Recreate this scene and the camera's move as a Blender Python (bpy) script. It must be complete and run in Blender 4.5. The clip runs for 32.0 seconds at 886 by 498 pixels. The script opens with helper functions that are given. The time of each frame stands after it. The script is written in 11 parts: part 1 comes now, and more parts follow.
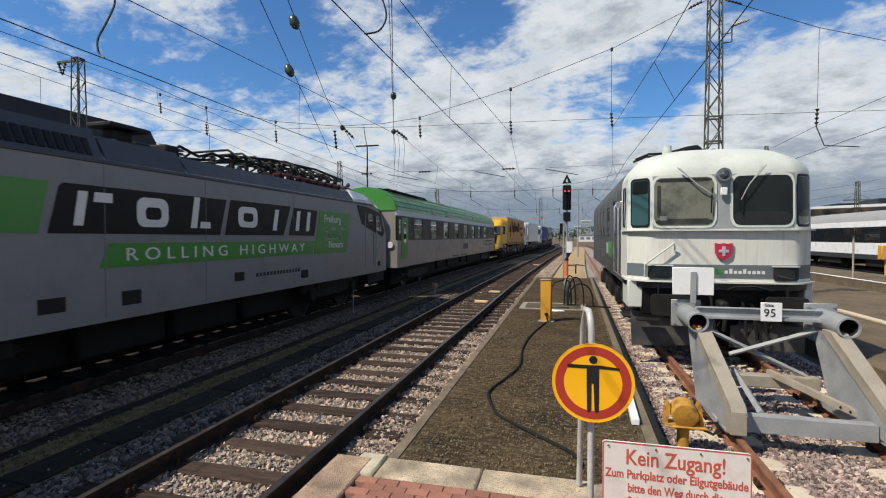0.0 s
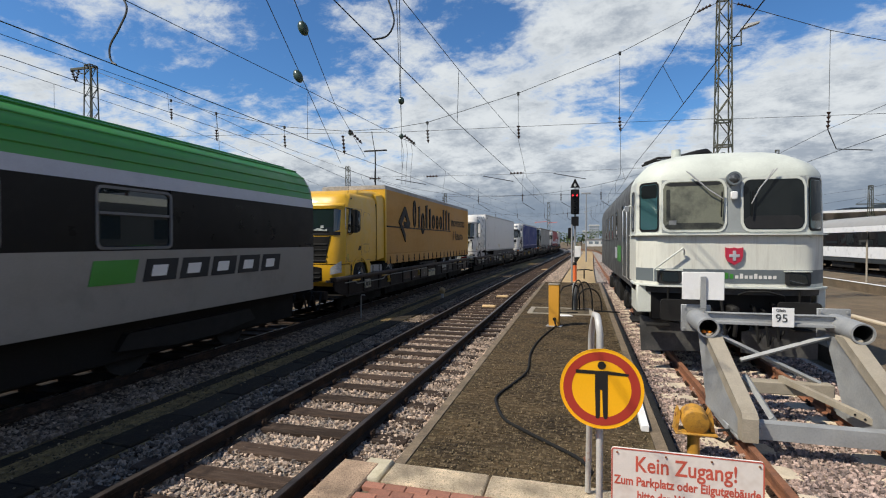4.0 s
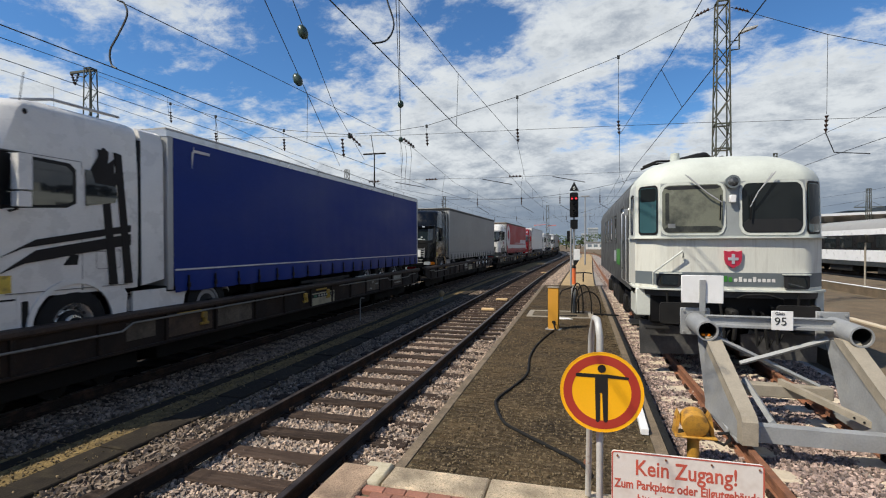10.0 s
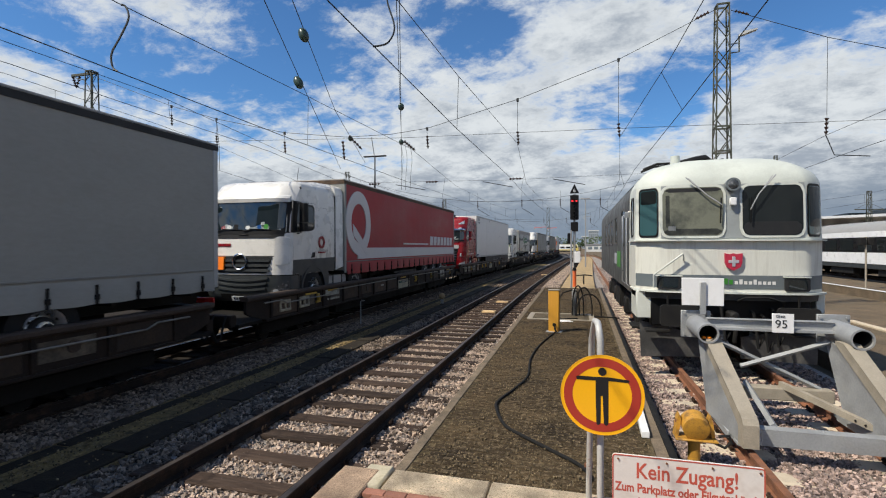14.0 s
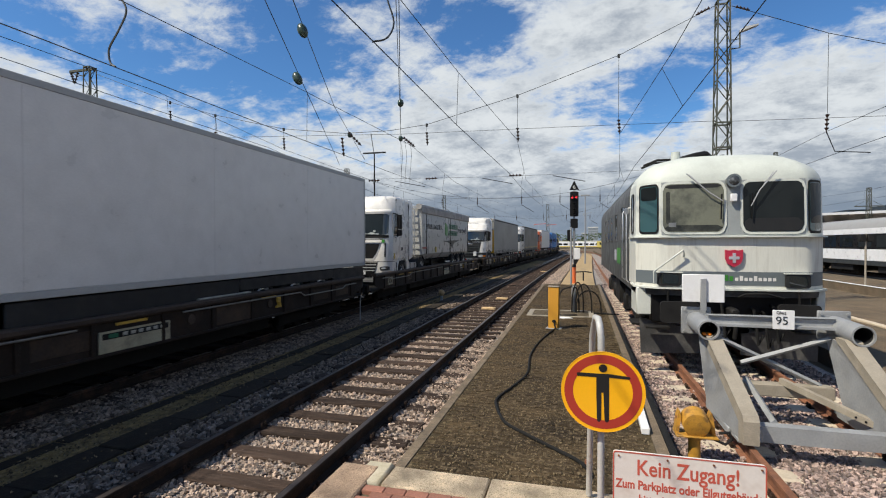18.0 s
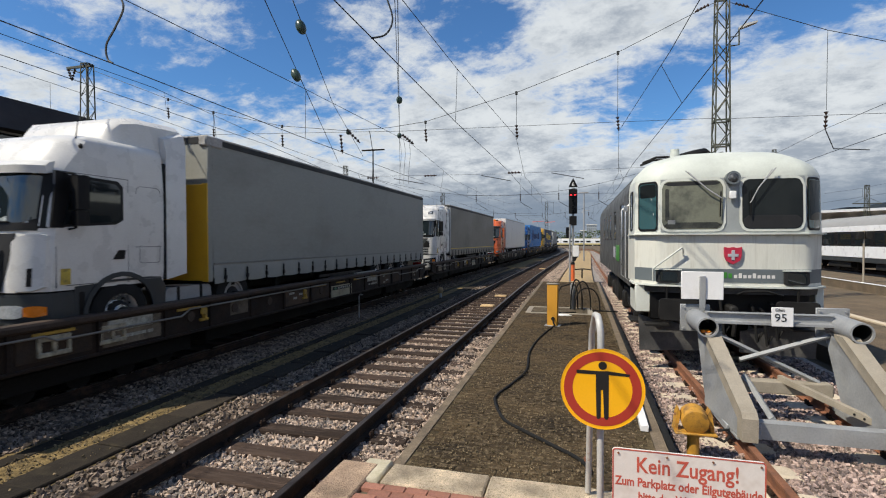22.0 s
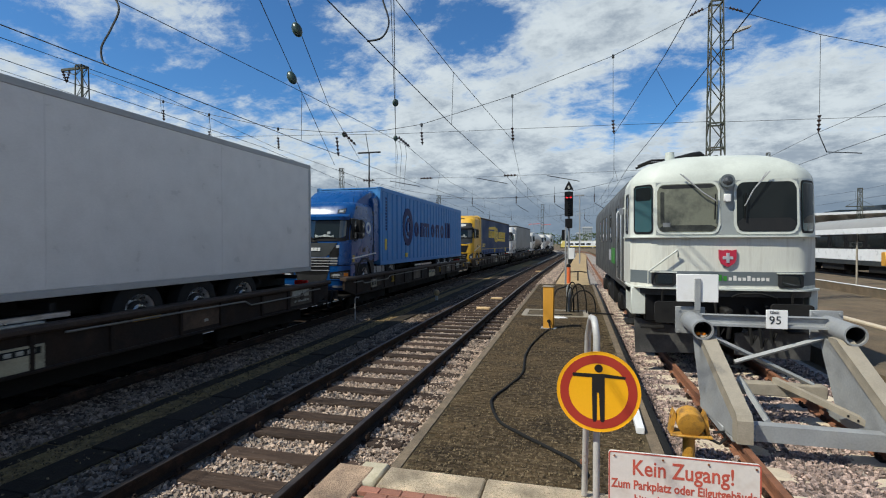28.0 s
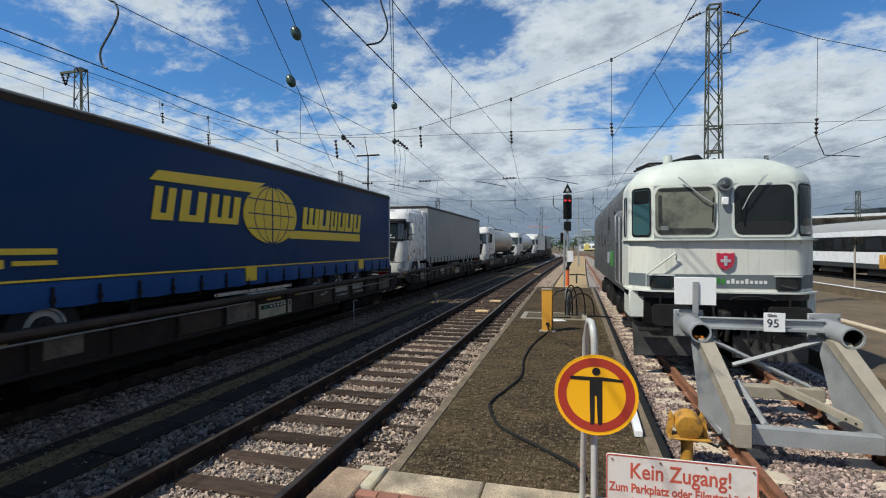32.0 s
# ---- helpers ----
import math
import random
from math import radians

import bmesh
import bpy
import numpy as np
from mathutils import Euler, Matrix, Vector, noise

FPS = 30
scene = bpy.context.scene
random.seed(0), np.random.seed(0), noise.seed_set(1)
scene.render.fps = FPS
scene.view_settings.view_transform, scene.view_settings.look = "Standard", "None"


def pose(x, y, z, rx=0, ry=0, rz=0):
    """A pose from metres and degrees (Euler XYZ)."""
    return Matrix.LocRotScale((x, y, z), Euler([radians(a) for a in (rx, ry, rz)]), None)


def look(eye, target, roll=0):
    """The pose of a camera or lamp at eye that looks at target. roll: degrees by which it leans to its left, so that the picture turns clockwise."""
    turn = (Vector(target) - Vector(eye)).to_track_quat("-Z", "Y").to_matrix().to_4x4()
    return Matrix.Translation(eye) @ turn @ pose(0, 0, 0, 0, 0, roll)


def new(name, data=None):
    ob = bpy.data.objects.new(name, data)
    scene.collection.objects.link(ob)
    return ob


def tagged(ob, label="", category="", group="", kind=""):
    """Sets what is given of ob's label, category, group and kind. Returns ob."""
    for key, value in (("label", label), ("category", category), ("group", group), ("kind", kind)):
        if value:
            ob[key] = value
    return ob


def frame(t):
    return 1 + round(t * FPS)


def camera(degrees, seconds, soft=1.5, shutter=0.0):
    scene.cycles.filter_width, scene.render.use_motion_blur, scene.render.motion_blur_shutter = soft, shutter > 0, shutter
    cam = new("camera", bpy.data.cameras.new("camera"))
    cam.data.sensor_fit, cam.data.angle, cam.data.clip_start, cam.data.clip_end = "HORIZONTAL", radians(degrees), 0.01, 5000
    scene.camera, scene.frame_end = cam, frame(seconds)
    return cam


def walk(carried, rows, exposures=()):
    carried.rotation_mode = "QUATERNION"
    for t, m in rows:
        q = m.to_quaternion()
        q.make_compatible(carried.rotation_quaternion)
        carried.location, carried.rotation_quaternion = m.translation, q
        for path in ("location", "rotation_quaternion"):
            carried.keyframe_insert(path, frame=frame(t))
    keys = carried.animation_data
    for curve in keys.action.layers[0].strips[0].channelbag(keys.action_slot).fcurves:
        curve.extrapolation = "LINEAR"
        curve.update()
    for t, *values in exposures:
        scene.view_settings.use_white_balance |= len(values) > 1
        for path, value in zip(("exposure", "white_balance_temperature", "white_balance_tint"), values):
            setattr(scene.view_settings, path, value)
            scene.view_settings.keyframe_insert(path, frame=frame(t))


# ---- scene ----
SKY_TINT = (0.066, 0.103, 0.137)
SUN_POWER = 5.73
CLOUD_OFFSET = (0.64, -1.56, 0.0)
# bearing, height, width, depth in degrees and lift of each bank of cloud
CLOUD_BANKS = [(2.4, 22.4, 13.0, 6.0, 0.14), (22.3, 14.2, 14.0, 9.0, 0.16), (-12.7, 15.2, 20.0, 8.0, 0.1), (9.9, 15.0, 6.0, 5.0, -0.16), (-10.1, 23.8, 7.0, 4.0, -0.12), (-42.6, 16.9, 22.0, 6.0, -0.1), (-33.1, 21.8, 12.0, 7.0, -0.08), (-55.6, 15.5, 7.0, 4.0, 0.1), (-41.0, 22.8, 7.0, 4.0, 0.1), (21.0, 21.1, 8.0, 3.0, -0.1), (7.7, 7.7, 30.0, 5.0, 0.08)]
CAM = camera(84.25, 32.0, soft=1.1, shutter=0.12)
# seconds, x, y, z, heading to the left, tilt
CAM_ROWS = [
    (0.0, 0.021, -0.030, 2.214, 14.38, 88.60),
    (0.5, 0.018, -0.023, 2.213, 14.58, 88.65),
    (1.0, 0.017, -0.018, 2.212, 14.74, 88.71),
    (1.5, 0.019, -0.018, 2.212, 14.89, 88.79),
    (2.0, 0.021, -0.019, 2.212, 15.02, 88.86),
    (2.5, 0.020, -0.019, 2.212, 15.09, 88.93),
    (3.0, 0.020, -0.020, 2.213, 15.15, 89.01),
    (3.5, 0.024, -0.017, 2.212, 15.22, 89.08),
    (5.5, 0.023, -0.022, 2.216, 15.39, 89.23),
    (6.0, 0.025, -0.025, 2.216, 15.38, 89.29),
    (6.5, 0.024, -0.027, 2.216, 15.34, 89.34),
    (7.0, 0.020, -0.027, 2.217, 15.26, 89.37),
    (7.5, 0.016, -0.028, 2.217, 15.21, 89.36),
    (8.0, 0.015, -0.027, 2.216, 15.20, 89.34),
    (8.5, 0.015, -0.026, 2.215, 15.21, 89.33),
    (9.0, 0.017, -0.026, 2.216, 15.20, 89.35),
    (9.5, 0.017, -0.028, 2.217, 15.19, 89.41),
    (10.0, 0.017, -0.031, 2.218, 15.17, 89.47),
    (10.5, 0.016, -0.036, 2.219, 15.15, 89.52),
    (11.0, 0.016, -0.037, 2.219, 15.14, 89.58),
    (11.5, 0.016, -0.036, 2.217, 15.16, 89.64),
    (12.0, 0.016, -0.035, 2.219, 15.19, 89.67),
    (12.5, 0.016, -0.036, 2.220, 15.23, 89.71),
    (13.0, 0.016, -0.036, 2.219, 15.25, 89.76),
    (13.5, 0.017, -0.036, 2.220, 15.24, 89.77),
    (14.0, 0.018, -0.035, 2.221, 15.22, 89.75),
    (14.5, 0.019, -0.034, 2.221, 15.17, 89.72),
    (16.5, 0.013, -0.029, 2.215, 15.25, 89.62),
    (17.0, 0.014, -0.021, 2.218, 15.22, 89.53),
    (17.5, 0.013, -0.013, 2.217, 15.19, 89.45),
    (18.0, 0.009, -0.009, 2.215, 15.17, 89.37),
    (18.5, 0.007, -0.010, 2.215, 15.18, 89.27),
    (19.0, 0.006, -0.007, 2.216, 15.18, 89.20),
    (19.5, 0.004, -0.002, 2.216, 15.12, 89.17),
    (20.0, 0.002, -0.001, 2.216, 15.01, 89.15),
    (20.5, 0.001, -0.003, 2.217, 14.92, 89.10),
    (21.0, 0.000, -0.002, 2.216, 14.92, 89.07),
    (21.5, 0.001, -0.000, 2.215, 14.96, 89.07),
    (22.0, 0.001, 0.001, 2.214, 15.02, 89.06),
    (22.5, 0.002, 0.001, 2.215, 15.07, 89.07),
    (23.0, 0.004, -0.001, 2.217, 15.13, 89.11),
    (23.5, 0.006, -0.006, 2.219, 15.17, 89.15),
    (24.0, 0.005, -0.008, 2.219, 15.14, 89.18),
    (24.5, 0.004, -0.005, 2.218, 15.04, 89.21),
    (25.0, 0.003, -0.001, 2.216, 14.92, 89.23),
    (25.5, 0.004, -0.001, 2.217, 14.83, 89.23),
    (27.5, 0.001, -0.003, 2.219, 14.65, 89.34),
    (28.0, -0.000, -0.004, 2.218, 14.56, 89.35),
    (28.5, -0.001, -0.006, 2.218, 14.50, 89.36),
    (29.0, -0.001, -0.007, 2.218, 14.49, 89.36),
    (29.5, 0.001, -0.005, 2.216, 14.50, 89.35),
    (30.0, 0.002, -0.003, 2.217, 14.50, 89.36),
    (30.5, 0.004, -0.002, 2.219, 14.50, 89.40),
    (31.0, 0.007, -0.003, 2.220, 14.50, 89.49),
    (31.5, 0.010, -0.006, 2.221, 14.48, 89.59),
    (32.0, 0.010, -0.011, 2.223, 14.44, 89.67),
]
walk(CAM, [(t, pose(x, y, z, tilt, 0, head) @ pose(0, 0, 0, 0, 0, -0.08)) for t, x, y, z, head, tilt in CAM_ROWS],
     [(0.0, 0.03, 6500, 8), (25.5, 0.03, 6500, 8), (27.5, -0.06, 6200, 4), (32.0, -0.08, 6150, 4)])

# ---- world and sun ----
SUN_TO = Vector((-0.76, -0.65, 0)).normalized()
SUN_ELEV = radians(50)
world = bpy.data.worlds.new("sky")
scene.world = world
world.use_nodes = True
wt = world.node_tree
wt.nodes.clear()

sky = wt.nodes.new("ShaderNodeTexSky")
sky.sky_type = "NISHITA"
sky.sun_disc = False
sky.sun_elevation = SUN_ELEV
sky.sun_rotation = math.atan2(SUN_TO.x, SUN_TO.y)
sky.air_density, sky.dust_density, sky.ozone_density = 1.0, 0.1, 3.0
coord = wt.nodes.new("ShaderNodeTexCoord")
sep = wt.nodes.new("ShaderNodeSeparateXYZ")
wt.links.new(coord.outputs["Generated"], sep.inputs[0])


def wmath(op, a, b=None, c=None):
    n = wt.nodes.new("ShaderNodeMath")
    n.operation = op
    for i, v in enumerate((a, b, c)):
        if v is None:
            continue
        if isinstance(v, (int, float)):
            n.inputs[i].default_value = v
        else:
            wt.links.new(v, n.inputs[i])
    return n.outputs[0]


def wramp(x, lo, hi):
    n = wt.nodes.new("ShaderNodeMapRange")
    n.interpolation_type = "SMOOTHSTEP"
    wt.links.new(x, n.inputs[0])
    n.inputs[1].default_value, n.inputs[2].default_value = lo, hi
    return n.outputs[0]


def wmix(f, a, b):
    n = wt.nodes.new("ShaderNodeMix")
    n.data_type = "RGBA"
    if isinstance(f, (int, float)):
        n.inputs[0].default_value = f
    else:
        wt.links.new(f, n.inputs[0])
    for i, v in ((6, a), (7, b)):
        if isinstance(v, tuple):
            n.inputs[i].default_value = (*v, 1)
        else:
            wt.links.new(v, n.inputs[i])
    return n.outputs[2]


# a cloud layer: the ways to the sky are laid on a level sheet overhead
up = wmath("ADD", wmath("MAXIMUM", sep.outputs[2], 0.0), 0.28)
comb = wt.nodes.new("ShaderNodeCombineXYZ")
wt.links.new(wmath("DIVIDE", sep.outputs[0], up), comb.inputs[0])
wt.links.new(wmath("DIVIDE", sep.outputs[1], up), comb.inputs[1])


def wnoise(scale, detail, rough, offset, stretch=(1, 1, 1), distort=0.0):
    mp = wt.nodes.new("ShaderNodeMapping")
    mp.inputs["Location"].default_value = offset
    mp.inputs["Scale"].default_value = stretch
    mp.inputs["Rotation"].default_value = (0, 0, radians(25))
    wt.links.new(comb.outputs[0], mp.inputs[0])
    n = wt.nodes.new("ShaderNodeTexNoise")
    n.inputs["Scale"].default_value = scale
    n.inputs["Detail"].default_value = detail
    n.inputs["Roughness"].default_value = rough
    n.inputs["Distortion"].default_value = distort
    wt.links.new(mp.outputs[0], n.inputs["Vector"])
    return n.outputs[0]


big = wnoise(0.9, 3.0, 0.5, CLOUD_OFFSET)
mid = wnoise(3.0, 9.0, 0.66, (7.3, 2.1, 0), (1.0, 1.15, 1), 0.25)
fine = wnoise(9.0, 9.0, 0.68, (1.3, 9.1, 0), (1.0, 1.2, 1), 0.2)
cover = wmath("ADD", wmath("MULTIPLY", big, 0.46), wmath("MULTIPLY", mid, 0.50))
cover = wmath("ADD", cover, wmath("MULTIPLY", fine, 0.42))
cover = wmath("SUBTRACT", cover, 0.09)
haze = wramp(sep.outputs[2], 0.40, 0.14)
cover = wmath("ADD", cover, wmath("MULTIPLY", haze, 0.15))
# closed grey cloud towards the horizon
cover = wmath("ADD", cover, wmath("MULTIPLY", wramp(sep.outputs[2], 0.17, 0.10), 0.25))


def wbank(az, el, wide, tall, lift):
    """A bank of cloud (or a clear gap) round a bearing and height in degrees."""
    a, e = radians(az), radians(el)
    n = wt.nodes.new("ShaderNodeVectorMath")
    n.operation = "SUBTRACT"
    wt.links.new(coord.outputs["Generated"], n.inputs[0])
    n.inputs[1].default_value = (math.sin(a) * math.cos(e), math.cos(a) * math.cos(e), math.sin(e))
    m = wt.nodes.new("ShaderNodeVectorMath")
    m.operation = "MULTIPLY"
    wt.links.new(n.outputs[0], m.inputs[0])
    m.inputs[1].default_value = (1 / radians(wide), 1 / radians(wide), 1 / radians(tall))
    d = wt.nodes.new("ShaderNodeVectorMath")
    d.operation = "LENGTH"
    wt.links.new(m.outputs[0], d.inputs[0])
    return wmath("MULTIPLY", wramp(d.outputs["Value"], 1.0, 0.0), lift)


for bank in CLOUD_BANKS:
    cover = wmath("ADD", cover, wbank(*bank))
mask = wramp(cover, 0.575, 0.76)
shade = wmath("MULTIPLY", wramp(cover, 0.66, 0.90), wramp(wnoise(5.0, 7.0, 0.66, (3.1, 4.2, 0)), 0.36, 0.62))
white = wmix(shade, (0.775, 0.81, 0.85), (0.38, 0.43, 0.51))
low = wramp(sep.outputs[2], 0.15, 0.05)
white = wmix(wmath("MULTIPLY", low, 0.9), white, (0.22, 0.28, 0.37))
blue = wt.nodes.new("ShaderNodeVectorMath")
blue.operation = "MULTIPLY"
wt.links.new(sky.outputs[0], blue.inputs[0])
blue.inputs[1].default_value = SKY_TINT
bgc = wmix(mask, blue.outputs[0], white)
bg = wt.nodes.new("ShaderNodeBackground")
wt.links.new(bgc, bg.inputs[0])
bg.inputs[1].default_value = 0.93
wo = wt.nodes.new("ShaderNodeOutputWorld")
wt.links.new(bg.outputs[0], wo.inputs[0])

sun = new("sun", bpy.data.lights.new("sun", "SUN"))
sun.data.energy, sun.data.angle, sun.data.color = SUN_POWER, radians(0.53), (1.0, 0.91, 0.77)
SUN_WAY = SUN_TO * math.cos(SUN_ELEV) + Vector((0, 0, math.sin(SUN_ELEV)))
sun.matrix_world = look(SUN_WAY * 50, (0, 0, 0))


# ---- mesh building ----
class Geo:
    """Vertices and faces of one part."""

    def __init__(self):
        self.v, self.f = [], []

    def add(self, vs, fs):
        n = len(self.v)
        self.v += [tuple(p) for p in vs]
        self.f += [tuple(i + n for i in q) for q in fs]
        return self

    def box(self, x0, x1, y0, y1, z0, z1, b=0.0):
        b = min(b, (x1 - x0) * 0.45, (y1 - y0) * 0.45, (z1 - z0) * 0.45)
        if b <= 0:
            vs = [(x, y, z) for z in (z0, z1) for y in (y0, y1) for x in (x0, x1)]
            return self.add(vs, [(0, 2, 3, 1), (4, 5, 7, 6), (0, 1, 5, 4), (2, 6, 7, 3), (0, 4, 6, 2), (1, 3, 7, 5)])
        vs, idx = [], {}
        lo, hi = (x0, y0, z0), (x1, y1, z1)
        for c in range(8):
            s = [(c >> k) & 1 for k in range(3)]
            for ax in range(3):
                p = [hi[k] - b if s[k] else lo[k] + b for k in range(3)]
                p[ax] = hi[ax] if s[ax] else lo[ax]
                idx[c, ax] = len(vs)
                vs.append(p)
        fs = []
        for ax in range(3):
            o = [k for k in range(3) if k != ax]
            for s in (0, 1):
                ring = [(0, 0), (1, 0), (1, 1), (0, 1)]
                fs.append(tuple(idx[(s << ax) | (a << o[0]) | (c << o[1]), ax] for a, c in ring))
        for ax in range(3):
            o = [k for k in range(3) if k != ax]
            for a in (0, 1):
                for c in (0, 1):
                    c0 = (a << o[0]) | (c << o[1])
                    c1 = c0 | (1 << ax)
                    fs.append((idx[c0, o[0]], idx[c1, o[0]], idx[c1, o[1]], idx[c0, o[1]]))
        for c in range(8):
            fs.append((idx[c, 0], idx[c, 1], idx[c, 2]))
        return self.add(vs, fs)

    def cyl(self, p0, p1, r0, r1=None, n=12):
        r1 = r0 if r1 is None else r1
        p0, p1 = Vector(p0), Vector(p1)
        q = (p1 - p0).to_track_quat("Z", "Y")
        vs = []
        for p, r in ((p0, r0), (p1, r1)):
            vs += [p + q @ Vector((r * math.cos(6.2831853 * i / n), r * math.sin(6.2831853 * i / n), 0)) for i in range(n)]
        fs = [(i, (i + 1) % n, n + (i + 1) % n, n + i) for i in range(n)]
        return self.add(vs, fs + [tuple(range(n - 1, -1, -1)), tuple(range(n, 2 * n))])

    def pipe(self, p0, p1, r, ri, n=20):
        """A hollow tube with a wall."""
        p0, p1 = Vector(p0), Vector(p1)
        q = (p1 - p0).to_track_quat("Z", "Y")
        vs = []
        for p, rr in ((p0, r), (p1, r), (p1, ri), (p0, ri)):
            vs += [p + q @ Vector((rr * math.cos(6.2831853 * i / n), rr * math.sin(6.2831853 * i / n), 0)) for i in range(n)]
        fs = []
        for k in range(4):
            a, b = k * n, ((k + 1) % 4) * n
            fs += [(a + i, a + (i + 1) % n, b + (i + 1) % n, b + i) for i in range(n)]
        return self.add(vs, fs)

    def tube(self, pts, r, n=6):
        pts = [Vector(p) for p in pts]
        vs = []
        q = None
        for i, p in enumerate(pts):
            d = (pts[min(i + 1, len(pts) - 1)] - pts[max(i - 1, 0)]).normalized()
            if q is None:
                q = d.to_track_quat("Z", "Y")
            else:
                q = (q @ Vector((0, 0, 1))).rotation_difference(d) @ q
            vs += [p + q @ Vector((r * math.cos(6.2831853 * k / n), r * math.sin(6.2831853 * k / n), 0)) for k in range(n)]
        fs = []
        for i in range(len(pts) - 1):
            fs += [(i * n + k, i * n + (k + 1) % n, (i + 1) * n + (k + 1) % n, (i + 1) * n + k) for k in range(n)]
        m = len(pts) * n
        return self.add(vs, fs + [tuple(range(n - 1, -1, -1)), tuple(range(m - n, m))])

    def prism(self, poly, axis, a, b):
        """A flat outline pushed from a to b along an axis; the outline's two numbers are the other axes in order."""
        vs = []
        for t in (a, b):
            for p in poly:
                c = list(p)
                c.insert(axis, t)
                vs.append(c)
        n = len(poly)
        return self.add(vs, [(i, (i + 1) % n, n + (i + 1) % n, n + i) for i in range(n)] + [tuple(range(n - 1, -1, -1)), tuple(range(n, 2 * n))])

    def loft(self, rings, caps=True):
        n = len(rings[0])
        vs = [p for ring in rings for p in ring]
        fs = []
        for k in range(len(rings) - 1):
            fs += [(k * n + i, k * n + (i + 1) % n, (k + 1) * n + (i + 1) % n, (k + 1) * n + i) for i in range(n)]
        if caps:
            m = len(vs)
            fs += [tuple(range(n - 1, -1, -1)), tuple(range(m - n, m))]
        return self.add(vs, fs)

    def sheet(self, rows):
        """A grid of points as one open sheet."""
        n = len(rows[0])
        vs = [p for row in rows for p in row]
        return self.add(vs, [(r * n + i, r * n + i + 1, (r + 1) * n + i + 1, (r + 1) * n + i) for r in range(len(rows) - 1) for i in range(n - 1)])

    def ball(self, c, rx, ry, rz, n=12, m=7):
        vs, fs = [], []
        for j in range(1, m):
            a = math.pi * j / m
            vs += [(c[0] + rx * math.sin(a) * math.cos(6.2831853 * i / n), c[1] + ry * math.sin(a) * math.sin(6.2831853 * i / n), c[2] + rz * math.cos(a)) for i in range(n)]
        for j in range(m - 2):
            fs += [(j * n + i, j * n + (i + 1) % n, (j + 1) * n + (i + 1) % n, (j + 1) * n + i) for i in range(n)]
        k = len(vs)
        vs += [(c[0], c[1], c[2] + rz), (c[0], c[1], c[2] - rz)]
        fs += [(k, (i + 1) % n, i) for i in range(n)] + [(k + 1, (m - 2) * n + i, (m - 2) * n + (i + 1) % n) for i in range(n)]
        return self.add(vs, fs)

    def move(self, m):
        self.v = [tuple(m @ Vector(p)) for p in self.v]
        return self

    def mesh(self, name, mat, smooth=40, fix=True):
        me = bpy.data.meshes.new(name)
        me.from_pydata(self.v, [], self.f)
        if fix:
            bm = bmesh.new()
            bm.from_mesh(me)
            bmesh.ops.recalc_face_normals(bm, faces=bm.faces)
            bm.to_mesh(me)
            bm.free()
        me.materials.append(mat)
        if smooth:
            me.shade_smooth()
            me.set_sharp_from_angle(angle=radians(smooth))
        return me


def part(name, geo, mat, parent=None, label="", smooth=40, fix=True):
    """One mesh object under a thing, from a Geo or a ready mesh."""
    me = geo if isinstance(geo, bpy.types.Mesh) else geo.mesh(name, mat, smooth, fix)
    ob = new(name, me)
    if parent:
        ob.parent = parent
    return tagged(ob, label)


def thing(name, label, category, group="", m=None, kind=""):
    ob = new(name)
    ob.empty_display_size = 0.2
    if m is not None:
        ob.matrix_basis = m
    return tagged(ob, label, category, group, kind)


def rounded(x0, x1, z0, z1, r, n=5):
    """A rectangle's outline with round corners."""
    out = []
    for cx, cz, a in ((x1 - r, z1 - r, 0), (x0 + r, z1 - r, 90), (x0 + r, z0 + r, 180), (x1 - r, z0 + r, 270)):
        out += [(cx + r * math.cos(radians(a + 90 * k / n)), cz + r * math.sin(radians(a + 90 * k / n))) for k in range(n + 1)]
    return out


def ring_frame(g, poly, inner, axis, a, b):
    """A flat frame between two outlines of equal count, with thickness from a to b."""
    n = len(poly)

    def put(p, t):
        c = list(p)
        c.insert(axis, t)
        return c
    vs = [put(p, a) for p in poly] + [put(p, a) for p in inner] + [put(p, b) for p in inner] + [put(p, b) for p in poly]
    fs = []
    for k in range(4):
        fs += [(k * n + i, k * n + (i + 1) % n, ((k + 1) % 4) * n + (i + 1) % n, ((k + 1) % 4) * n + i) for i in range(n)]
    g.add(vs, fs)
    return g


def letters(text, size, depth, mat, name="lettering", align="CENTER", bold=0.0):
    """A mesh of written words in the x-z plane that faces -y."""
    cu = bpy.data.curves.new(name, "FONT")
    cu.body, cu.size, cu.extrude, cu.align_x, cu.align_y = text, size, depth, align, "CENTER"
    cu.resolution_u = 3
    cu.offset = bold
    ob = bpy.data.objects.new(name, cu)
    scene.collection.objects.link(ob)
    dg = bpy.context.evaluated_depsgraph_get()
    me = bpy.data.meshes.new_from_object(ob.evaluated_get(dg))
    bpy.data.objects.remove(ob)
    me.transform(Matrix.Rotation(radians(90), 4, "X"))
    me.materials.clear()
    me.materials.append(mat)
    return me


